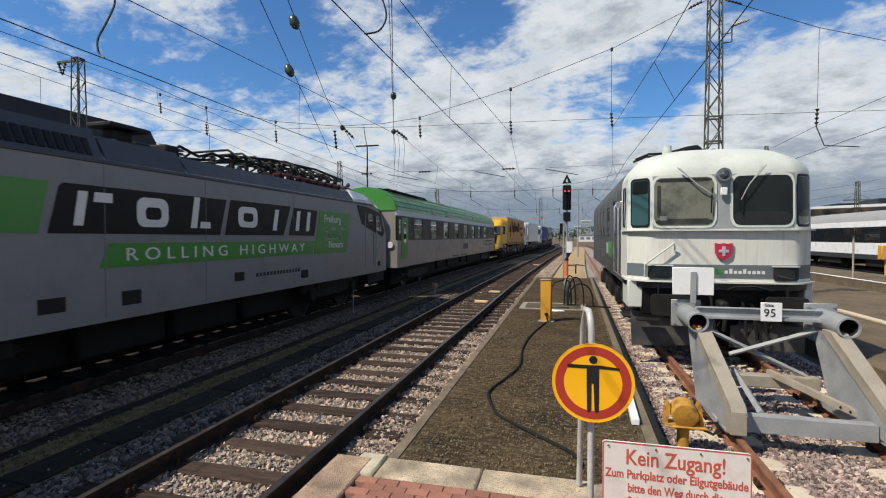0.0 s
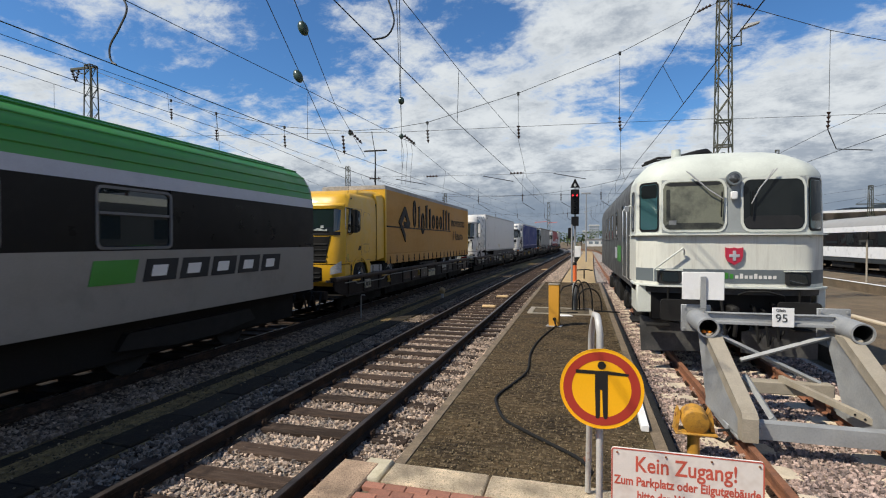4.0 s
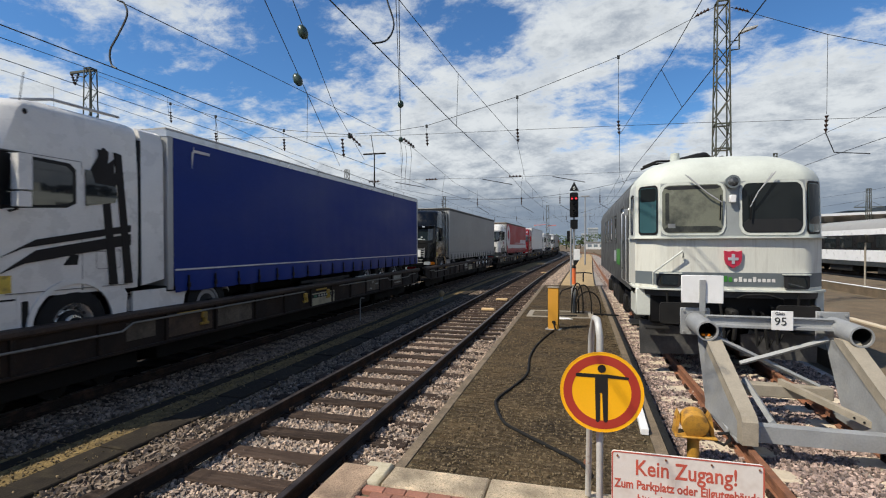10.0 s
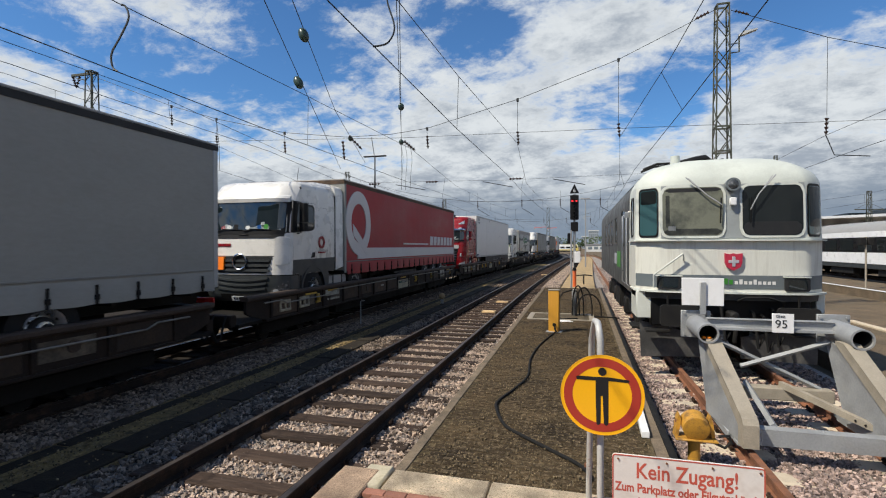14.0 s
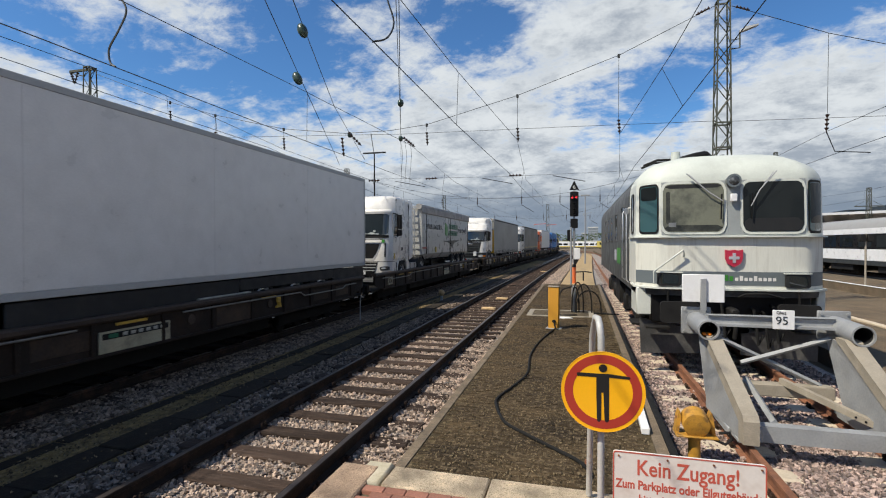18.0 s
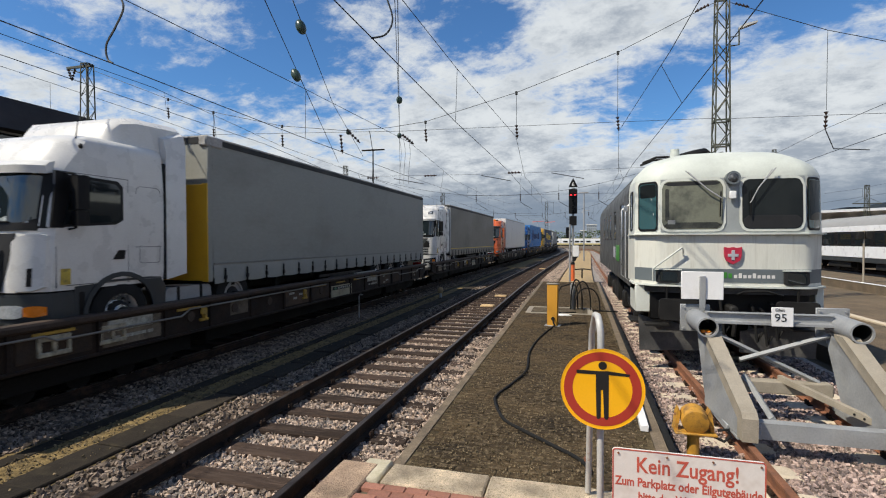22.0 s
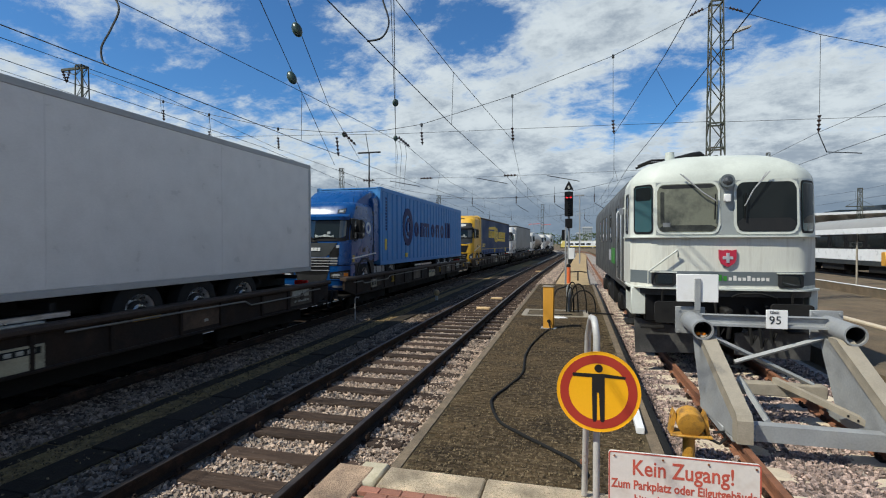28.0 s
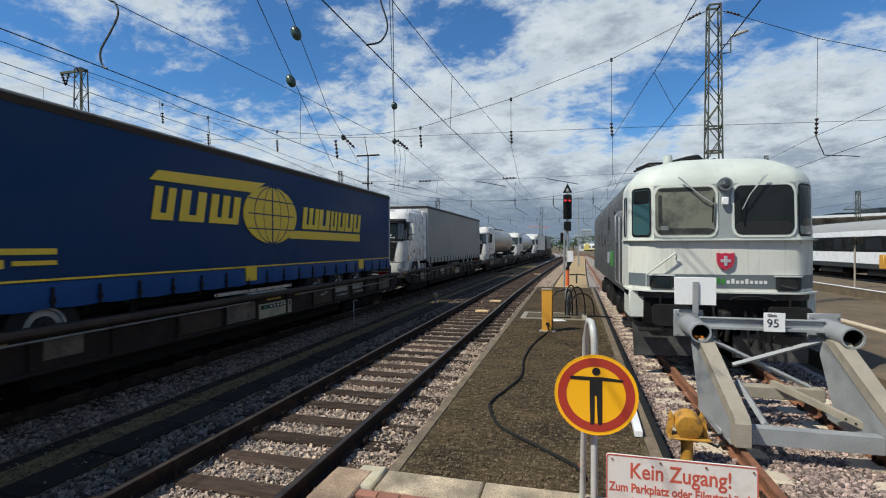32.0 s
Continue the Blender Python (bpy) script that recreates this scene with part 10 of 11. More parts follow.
# blue lorry with a container
ob, cab, fr = cab_lorry(239.4 + FRONT, "deep blue lorry tractor with a tall blue roof spoiler", P_BLUE, 3.58, 3.05, 2.36, 0.72, style="scania", panel_mat=P_SLATE, bar_mat=P_SILVER, spoiler=0.55, fender=P_DARKGREY, extra="dark_pillar", roof_slope=0.4, cap=0.09, gap=2.7)
side_ring(cab, 1.65, 2.75, 0.20, 0.12, P_PLATE, 1.262, 18, label="pale round emblem")
stroke(cab, "side_stripe", [(0.35, 1.72), (2.3, 1.86), (2.3, 1.90), (0.35, 1.76)], P_PLATE, 1.258)
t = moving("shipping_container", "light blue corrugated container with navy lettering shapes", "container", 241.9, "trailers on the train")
L = 13.65
for s in (1, -1):
    pts = []
    y = 0.12
    while y < L - 0.12:
        pts += [(y, 1.232), (y + 0.10, 1.232), (y + 0.15, 1.272), (y + 0.49, 1.272), (y + 0.54, 1.232)]
        y += 0.54
    pts.append((L - 0.1, 1.245))
    part("corrugated_side", Geo().sheet([[(s * x, yy, z) for yy, x in pts] for z in (1.55, 4.15)]), P_CONTAINER, t, smooth=0)
    for z0, z1 in ((1.42, 1.58), (4.14, 4.30)):
        part("frame_rail", Geo().box(*sorted((s * 1.18, s * 1.28)), 0, L, z0, z1, 0.012), P_CONTAINER, t)
    for y in (0, L - 0.16):
        part("corner_post", Geo().box(*sorted((s * 1.12, s * 1.282)), y, y + 0.16, 1.42, 4.30, 0.012), P_CONTAINER, t)
part("roof", Geo().box(-1.2, 1.2, 0.02, L - 0.02, 4.2, 4.28, 0.01), P_CONTAINER, t)
part("end_wall", Geo().box(-1.2, 1.2, 0.02, 0.08, 1.45, 4.25, 0.01), P_CONTAINER, t)
part("end_door", Geo().box(-1.2, 1.2, L - 0.08, L - 0.02, 1.45, 4.25, 0.01), P_CONTAINER, t)
trailer_frame(t, L, 1.42)
side_ring(t, 3.15, 2.92, 0.80, 0.50, P_CONT_DARK, 1.28, 30, 0.85, "large navy round emblem")
side_ring(t, 3.25, 2.92, 0.40, 0.22, P_CONT_DARK, 1.28, 24, 0.8)
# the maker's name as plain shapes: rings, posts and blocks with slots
for k, (kind, w, h) in enumerate((("ring", 0.64, 0.66), ("post", 0.30, 0.66), ("block", 0.98, 0.66), ("ring", 0.62, 0.66), ("block", 0.62, 0.66), ("ring", 0.64, 0.66), ("post", 0.26, 0.84), ("post", 0.26, 0.84), ("post", 0.18, 0.84))):
    y0 = 4.05 + (0, 0.82, 1.22, 2.40, 3.2, 4.02, 4.86, 5.26, 5.68)[k] * 1.13
    if kind == "ring":
        part("name_shape", ring_frame(Geo(), rounded(y0, y0 + w, 2.52, 2.52 + h, 0.30, 6), rounded(y0 + 0.19, y0 + w - 0.19, 2.52 + 0.19, 2.52 + h - 0.19, 0.12, 6), 0, 1.23, 1.286), P_CONT_DARK, t, smooth=0)
    elif kind == "post":
        stroke(t, "name_shape", oblong(y0, y0 + w, 2.52, 2.52 + h, 0.03), P_CONT_DARK, 1.286)
    else:
        n = 3 if w > 0.8 else 2
        g = Geo()
        for i in range(n):
            g.box(1.23, 1.286, y0 + (w - 0.19) * i / (n - 1), y0 + (w - 0.19) * i / (n - 1) + 0.19, 2.52, 2.52 + h - 0.17)
        g.prism(rounded(y0, y0 + w, 2.52 + h - 0.18, 2.52 + h, 0.08, 4), 0, 1.23, 1.2862)
        part("name_shape", g, P_CONT_DARK, t, smooth=0)
for k in range(11):
    stroke(t, "code_bar", oblong(0.55, 0.64, 2.72 + 0.115 * k, 2.80 + 0.115 * k), P_CONT_DARK, 1.283)
stroke(t, "warning_label", oblong(0.46, 0.64, 1.98, 2.40), P_LKW_YELLOW, 1.283)
stroke(t, "warning_label", oblong(2.9, 3.1, 1.65, 1.82), P_LKW_YELLOW, 1.283)

# yellow lorry with a navy trailer
ob, cab, fr = cab_lorry(259.0 + FRONT, "yellow lorry tractor with a black grille and grey visor", P_YELLOW, 4.05, 3.28, 2.60, 0.84, style="iron", bar_mat=P_DARKGREY, visor=P_DARKGREY, spoiler=0.25, lower=P_YELLOW, cap=0.10, extra="dark_pillar", gap=2.85)
stroke(cab, "side_stripe", [(0.35, 1.66), (2.3, 2.02), (2.3, 2.06), (0.35, 1.70)], P_PLATE, 1.258)
t = curtain_trailer(261.65, "navy blue curtain-sided trailer with yellow printed shapes", P_TARP_NAVY, 14.0, 4.15, P_WAGON_PANEL, skirt=P_TARP_BLUE_HEM, seam=P_LKW_YELLOW)
stroke(t, "name_bar", [(2.72, 3.34), (2.90, 3.52), (5.9, 3.66), (5.4, 3.40)], P_LKW_YELLOW, 1.29)
stroke(t, "name_bar", [(6.9, 2.42), (11.1, 2.38), (11.1, 2.62), (6.9, 2.62)], P_LKW_YELLOW, 1.29)
for k, (y0, y1) in enumerate(((2.75, 3.2), (3.35, 3.95), (4.1, 4.95), (7.5, 8.3), (8.35, 8.95), (9.05, 9.4), (9.5, 9.95), (10.0, 10.5), (10.6, 11.1))):
    bars = 2 if y1 - y0 < 0.7 else 3
    for b in range(bars):
        w = (y1 - y0) / (bars * 1.45)
        yb = y0 + (y1 - y0 - w) * b / (bars - 1)
        stroke(t, "name_shape", oblong(yb, yb + w, 2.68, 3.25, 0.10), P_LKW_YELLOW, 1.29)
    stroke(t, "name_shape", oblong(y0 + 0.01, y1 - 0.01, 2.68, 2.80, 0.02), P_LKW_YELLOW, 1.2895)
o = [(6.18 + 1.05 * math.cos(6.2831853 * i / 32), 2.95 + 0.66 * math.sin(6.2831853 * i / 32)) for i in range(32)]
stroke(t, "globe_emblem", o, P_LKW_YELLOW, 1.288, label="yellow globe emblem")
for w in (0.4, 0.8):
    side_ring(t, 6.18, 2.95, 0.66, 0.64, P_TARP_NAVY, 1.293, 30, w * 1.3)
for dz in (-0.33, 0.0, 0.33):
    stroke(t, "globe_line", oblong(5.3, 7.1, 2.94 + dz, 2.965 + dz), P_TARP_NAVY, 1.293)
stroke(t, "globe_line", oblong(6.16, 6.2, 2.3, 3.6), P_TARP_NAVY, 1.293)
stroke(t, "code_bar", oblong(0.3, 1.2, 2.12, 2.20), P_LKW_YELLOW, 1.289)
stroke(t, "code_bar", oblong(0.3, 0.55, 1.95, 2.06), P_LKW_YELLOW, 1.289)
stroke(t, "code_bar", oblong(0.65, 1.2, 1.98, 2.04), P_LKW_YELLOW, 1.289)
for y in (5.2, 11.0):
    stroke(t, "yellow_tab", oblong(y, y + 0.35, 1.48, 1.80), P_LKW_YELLOW, 1.312)

cab_lorry(277.7 + FRONT, "white lorry tractor with large side fairings", P_WHITE, 3.8, 3.3, 2.5, 0.85, style="plain", bar_mat=P_DARKGREY, spoiler=0.2, gap=3.30, extra="dark_pillar", visor=P_DARKGREY, mirror=P_WHITE, cap=0.08)
curtain_trailer(280.8, "pale grey curtain-sided trailer", P_TARP_GREY2, 13.75, 4.2)


def tank_trailer(u, label, mat, length=11.5):
    ob = moving("tank_trailer", label, "tank trailer", u, "trailers on the train")
    trailer_frame(ob, length, 1.45, (7.4, 8.7, 10.0))
    prof = [(0.0, 0.35), (0.06, 0.8), (0.25, 1.10), (0.5, 1.2), (length - 0.5, 1.2), (length - 0.25, 1.10), (length - 0.06, 0.8), (length, 0.35)]
    rings = [[(1.03 * r * math.cos(6.2831853 * i / 28), y, 2.72 + r * 0.98 * math.sin(6.2831853 * i / 28)) for i in range(28)] for y, r in prof]
    part("tank", Geo().loft(rings), mat, ob, smooth=40)
    for k in range(4):
        y = 1.2 + k * (length - 2.4) / 3
        part("tank_band", Geo().loft([[(1.05 * 1.2 * math.cos(6.2831853 * i / 28), yy, 2.72 + 1.2 * math.sin(6.2831853 * i / 28)) for i in range(28)] for yy in (y, y + 0.08)]), P_ALU, ob)
    part("catwalk", Geo().box(-0.4, 0.4, 0.8, length - 0.8, 3.9, 3.95, 0.01), P_ALU, ob)
    for k in range(3):
        part("manhole", Geo().cyl((0, 2 + 3.6 * k, 3.85), (0, 2 + 3.6 * k, 4.08), 0.28, n=14), P_ALU, ob)
    return ob


cab_lorry(297.3 + FRONT, "white lorry tractor in front of a tank trailer", P_WHITE, 3.8, 3.3, 2.5, 0.85, style="plain", gap=3.50)
tank_trailer(300.6, "dull brownish steel tank trailer", P_TANK)
cab_lorry(316.6 + FRONT, "white lorry tractor in front of a pale tank trailer", P_WHITE, 3.8, 3.3, 2.5, 0.85, style="man", gap=3.50)
tank_trailer(319.9, "pale steel tank trailer", P_ALU)
cab_lorry(335.9 + FRONT, "white lorry tractor near the end of the train", P_WHITE, 3.8, 3.3, 2.5, 0.85, style="plain", spoiler=0.2, gap=3.30)
box_trailer(339.0, "white box trailer near the end of the train", P_BOX_WHITE, 13.6, 4.2)
cab_lorry(355.1 + FRONT, "dark lorry tractor at the end of the train", P_DARKGREY, 3.8, 3.3, 2.5, 0.85, style="plain", spoiler=0.2, gap=3.30)
curtain_trailer(358.2, "grey curtain-sided trailer at the end of the train", P_TARP_GREY, 13.6, 4.2)


# ---- the train's locomotive and coach ----
def train_loco():
    ob = moving("electric_locomotive", "silver-grey electric locomotive with green and black side panels", "locomotive", -1.3)
    L = 18.9

    def sec(y, w, zc, zt, k=0.80, zb=0.98):
        return [(w, y, zb), (w, y, zc), (w * k, y, zt), (0, y, zt + 0.03), (-w * k, y, zt), (-w, y, zc), (-w, y, zb)]
    body = Geo().loft([sec(0.0, 1.20, 1.9, 2.0), sec(0.25, 1.34, 2.3, 2.45), sec(0.75, 1.42, 2.85, 3.1), sec(1.35, 1.47, 3.2, 3.55), sec(1.9, 1.485, 3.30, 3.60),
                       sec(L - 1.9, 1.485, 3.30, 3.60), sec(L - 1.35, 1.47, 3.2, 3.55), sec(L - 0.75, 1.42, 2.85, 3.1), sec(L - 0.25, 1.34, 2.3, 2.45), sec(L, 1.20, 1.9, 2.0)])
    part("body", body, P_LOCO_GREY, ob, smooth=28)
    skirt = Geo().loft([[(w, y, 0.62), (w, y, 1.0), (-w, y, 1.0), (-w, y, 0.62)] for y, w in ((0.25, 1.15), (0.6, 1.38), (2.2, 1.42))])
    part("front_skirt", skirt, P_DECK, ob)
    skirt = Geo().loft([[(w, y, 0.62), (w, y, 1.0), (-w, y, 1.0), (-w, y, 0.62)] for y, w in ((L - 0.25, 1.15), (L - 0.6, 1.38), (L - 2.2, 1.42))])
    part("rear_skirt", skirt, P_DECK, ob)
    for y0, y1, zt in ((2.0, 7.0, 3.80), (7.06, 8.6, 3.72), (8.66, 15.6, 3.66)):
        part("roof_hood", Geo().loft([[(1.44, y, 3.34), (1.22, y, zt), (-1.22, y, zt), (-1.44, y, 3.34)] for y in (y0, y1)]), P_LOCO_ROOF, ob, "slate-blue roof hood", smooth=0)
    part("roof_step", Geo().box(1.40, 1.50, 1.9, L - 1.9, 3.28, 3.34, 0.01), P_LOCO_ROOF, ob)
    for k in range(36):
        part("louvre", Geo().loft([[(1.432, y, 3.40), (1.318, y, 3.64), (1.29, y, 3.62), (1.40, y, 3.38)] for y in (2.2 + 0.13 * k, 2.29 + 0.13 * k)]), M_BLACK, ob, smooth=0)
    # roof gear: two lowered pantographs, insulators and cables
    for yc in (13.6, 3.6):
        p = part("pantograph", Geo().box(-0.75, 0.75, yc - 0.9, yc - 0.8, 3.86, 3.94, 0.01).box(-0.75, 0.75, yc + 0.8, yc + 0.9, 3.86, 3.94, 0.01), M_STEEL_DARK, ob, "folded pantograph")
        for s in (-1, 1):
            part("arm", Geo().tube([(s * 0.6, yc - 0.85, 3.95), (s * 0.5, yc + 0.9, 4.05), (s * 0.3, yc - 0.7, 4.14)], 0.03), M_STEEL_DARK, p)
            part("collector", Geo().tube([(-0.95, yc - 0.7 + 0.18 * s, 4.08), (-0.75, yc - 0.7 + 0.18 * s, 4.17), (0.75, yc - 0.7 + 0.18 * s, 4.17), (0.95, yc - 0.7 + 0.18 * s, 4.08)], 0.03), M_STEEL_DARK, p)
            for y in (yc - 0.85, yc + 0.85):
                part("insulator", Geo().cyl((s * 0.6, y, 3.62), (s * 0.6, y, 3.88), 0.08, 0.06), M_INSUL_BROWN, p)
    for y in (9.2, 10.1, 11.0, 11.8):
        g = Geo()
        for k in range(4):
            g.cyl((0.75, y, 3.66 + 0.07 * k), (0.75, y, 3.70 + 0.07 * k), 0.09, 0.05, 10)
        part("roof_insulator", g, M_INSUL_BROWN, ob)
    part("roof_cable", Geo().tube([(0.75, 8.9, 3.75), (0.75, 9.2, 3.97), (0.75, 9.7, 3.85), (0.75, 10.1, 3.98), (0.75, 10.6, 3.9), (0.75, 11.0, 3.98), (0.7, 11.8, 3.98), (0.5, 12.7, 3.9)], 0.03, 6), M_RUBBER, ob)
    part("aerial_box", Geo().box(0.2, 0.9, 8.7, 9.05, 3.66, 3.92, 0.03).cyl((0.5, 8.4, 3.88), (0.5, 9.3, 3.88), 0.05), M_STEEL_DARK, ob)
    part("roof_pipe", Geo().tube([(1.0, 11.9, 3.74), (1.0, 12.2, 3.80), (1.0, 16.2, 3.80), (1.0, 16.4, 3.72)], 0.04, 8), P_REDPIPE, ob, "dull red roof pipe")
    for k in range(9):
        y = 12.2 + 0.46 * k
        part("pipe_clamp", Geo().box(0.94, 1.06, y - 0.03, y + 0.03, 3.62, 3.86, 0.01), M_STEEL_DARK, ob)
        part("roof_cable", Geo().tube([(0.9, y, 3.66), (0.85, y + 0.15, 3.98 + 0.04 * (k % 3)), (0.5, y + 0.3, 4.05), (0.2, y + 0.42, 3.9)], 0.028, 6), M_RUBBER, ob)
    part("roof_valve", Geo().box(0.45, 0.95, 7.6, 8.3, 3.70, 3.80, 0.02).box(0.6, 0.8, 7.7, 8.1, 3.80, 4.0, 0.02).box(0.45, 0.95, 7.55, 8.3, 4.0, 4.08, 0.02), M_STEEL_DARK, ob)
    part("cab_roof", Geo().loft([[(1.45, y, 3.26), (1.20, y, zt), (-1.20, y, zt), (-1.45, y, 3.26)] for y, zt in ((15.75, 3.74), (16.9, 3.66), (17.6, 3.48))]), R_WHITE, ob, "pale sloping cab roof", smooth=0)
    # added black block: fills the shade under the locomotive
    part("underframe", Geo().box(-0.9, 0.9, 1.2, L - 1.2, 0.35, 0.99, 0.03), P_DECK, ob)
    X = 1.488

    def panel(name, poly, mat, label=""):
        return part(name, Geo().prism(poly, 0, X - 0.03, X + 0.004), mat, ob, label, smooth=0)

    def shape(name, outer, inner=None, mat=P_BOX_WHITE):
        if inner:
            return part(name, ring_frame(Geo(), outer, inner, 0, X - 0.02, X + 0.009), mat, ob, smooth=0)
        return part(name, Geo().prism(outer, 0, X - 0.02, X + 0.009), mat, ob, smooth=0)
    panel("green_panel", [(2.6, 2.27), (6.02, 2.27), (6.17, 2.95), (2.6, 2.95)], P_GREEN)
    panel("black_panel", [(6.14, 2.27), (9.38, 2.26), (9.58, 2.95), (6.36, 2.95), (6.30, 2.90)], M_BLACK)
    panel("black_panel", [(9.52, 2.26), (11.56, 2.26), (11.88, 2.96), (9.70, 2.96)], M_BLACK)
    panel("black_panel", [(11.78, 2.26), (13.0, 2.25), (13.18, 2.92), (12.02, 2.94)], M_BLACK)
    panel("green_strip", [(6.86, 1.77), (12.90, 1.78), (13.04, 2.12), (7.02, 2.13)], P_GREEN)
    panel("green_sign", [(12.98, 1.77), (14.93, 1.77), (15.27, 2.93), (13.32, 2.93)], P_GREEN)
    # name shapes in the black panels
    shape("name_shape", [(6.48, 2.38), (6.62, 2.38), (6.70, 2.86), (6.56, 2.86)])
    shape("name_shape", [(6.78, 2.72), (7.08, 2.72), (7.08, 2.86), (6.80, 2.86)])
    shape("name_shape", rounded(7.50, 8.12, 2.38, 2.85, 0.14, 3), rounded(7.66, 7.98, 2.50, 2.70, 0.07, 3))
    shape("name_shape", [(8.62, 2.38), (8.77, 2.38), (8.86, 2.94), (8.72, 2.94)])
    shape("name_shape", [(8.85, 2.38), (9.12, 2.38), (9.12, 2.50), (8.87, 2.50)])
    shape("name_shape", rounded(9.92, 10.56, 2.42, 2.85, 0.14, 3), rounded(10.08, 10.42, 2.54, 2.72, 0.07, 3))
    shape("name_shape", [(11.12, 2.37), (11.27, 2.37), (11.38, 2.85), (11.23, 2.85)])
    for y in (12.08, 12.58):
        shape("name_shape", [(y, 2.37), (y + 0.15, 2.37), (y + 0.24, 2.86), (y + 0.09, 2.86)])
    rh = part("lettering", fit_width(letters("R O L L I N G   H I G H W A Y", 0.29, 0.003, P_PLATE), 5.2), P_PLATE, ob)
    rh.matrix_basis = pose(X + 0.008, 9.89, 1.945, 0, 0, 90)
    side_text(ob, "Freiburg", 14.05, 2.72, 0.30, P_PLATE, X + 0.008)
    side_text(ob, "Novara", 14.25, 2.00, 0.30, P_PLATE, X + 0.008)
    for word, y, z in (("Olten", 14.09, 2.46), ("Bern", 14.73, 2.46), ("Thun", 13.82, 2.32), ("Brig", 14.52, 2.32), ("Domodossola", 13.98, 2.17)):
        side_text(ob, word, y, z, 0.15, P_COACH_LILAC, X + 0.008)
    for s in (-1, 1):
        part("roof_frame", Geo().tube([(s * 0.62, 10.6, 4.02), (s * 0.62, 12.4, 4.20), (s * 0.66, 14.6, 4.24), (s * 0.66, 16.4, 4.12)], 0.035, 6), M_STEEL_DARK, ob)
        part("roof_frame", Geo().tube([(s * 0.45, 10.9, 3.95), (s * 0.5, 13.2, 4.28), (s * 0.4, 15.9, 4.18)], 0.03, 6), M_STEEL_DARK, ob)
    for k in range(11):
        y = 10.9 + 0.5 * k
        part("cross_bar", Geo().tube([(-0.8, y, 4.02), (-0.5, y, 4.18), (0.5, y, 4.20), (0.82, y, 4.0)], 0.028, 6), M_STEEL_DARK, ob)
        part("support", Geo().cyl((0.62, y, 3.6), (0.62, y, 4.1), 0.05, n=8), M_STEEL_DARK, ob)
    for y0, y1, z0, z1 in ((6.0, 6.36, 1.22, 1.42), (7.22, 7.56, 1.18, 1.40), (9.80, 10.10, 1.32, 1.50), (12.34, 12.68, 1.18, 1.38), (17.4, 17.7, 1.2, 1.36), (1.3, 1.6, 1.2, 1.4)):
        panel("hatch", oblong(y0, y1, z0, z1), M_STEEL_DARK)
    for k in range(14):
        panel("number_bar", oblong(10.5 + 0.13 * k, 10.58 + 0.13 * k, 1.36, 1.44), P_DARKGREY)
    for y in (6.95, 9.0, 12.0):
        panel("body_seam", oblong(y, y + 0.012, 1.05, 3.25), P_PRINT_GREY)
    for y in (16.4, 2.5):
        panel("cab_door", oblong(y - 0.02, y + 0.02, 1.25, 3.0), P_PRINT_GREY)
        panel("cab_door", oblong(y + 0.68, y + 0.72, 1.25, 3.0), P_PRINT_GREY)
        part("grab_rail", Geo().tube([(X + 0.05, y + 0.85, 1.2), (X + 0.05, y + 0.85, 2.9)], 0.02), P_ALU, ob)
    panel("cab_window_band", [(15.70, 3.24), (16.10, 2.64), (16.45, 2.54), (17.95, 2.24), (18.1, 2.40), (17.75, 3.04), (17.3, 3.12), (16.5, 3.22)], M_BLACK)
    panel("cab_window", [(17.28, 2.47), (17.75, 2.40), (17.80, 2.5), (17.55, 2.96), (17.28, 3.0)], P_GLASS).location.x = 0.004
    panel("door_window", rounded(16.62, 16.98, 2.62, 3.0, 0.05, 3), P_GLASS_DARK).location.x = 0.004
    for ya, yb, yc, yd in ((2.35, 1.75, 1.3, 1.7),):
        panel("cab_window_band", [(ya - 0.15, 2.28), (yd + (0.55 if ya > 9 else -0.55), 2.2), (yc, 2.65), (yb, 3.1), (ya - 0.15, 3.15)], M_BLACK)
        panel("cab_window", [(ya, 2.48), (yb + (0.2 if ya > 9 else -0.2), 2.46), (yb + (0.1 if ya > 9 else -0.1), 2.85), (yb - (0.1 if ya > 9 else -0.1), 3.0), (ya, 3.0)], P_GLASS).location.x = 0.004
    for yb in (0.12, L - 0.12):
        for s in (1, -1):
            e = -0.45 if yb < 5 else 0.45
            part("buffer", Geo().cyl((s * 0.875, yb, 1.05), (s * 0.875, yb + e, 1.05), 0.10).cyl((s * 0.875, yb + e, 1.05), (s * 0.875, yb + e * 1.1, 1.05), 0.26, n=16), M_STEEL_DARK, ob)
    wheel = revolve([(-0.07, 0.60), (0.03, 0.60), (0.06, 0.63), (0.07, 0.63), (0.07, 0.5), (0.03, 0.46), (0.03, 0.2), (0.1, 0.15), (0.1, 0.05)], 26).mesh("wheel", M_STEEL_DARK)
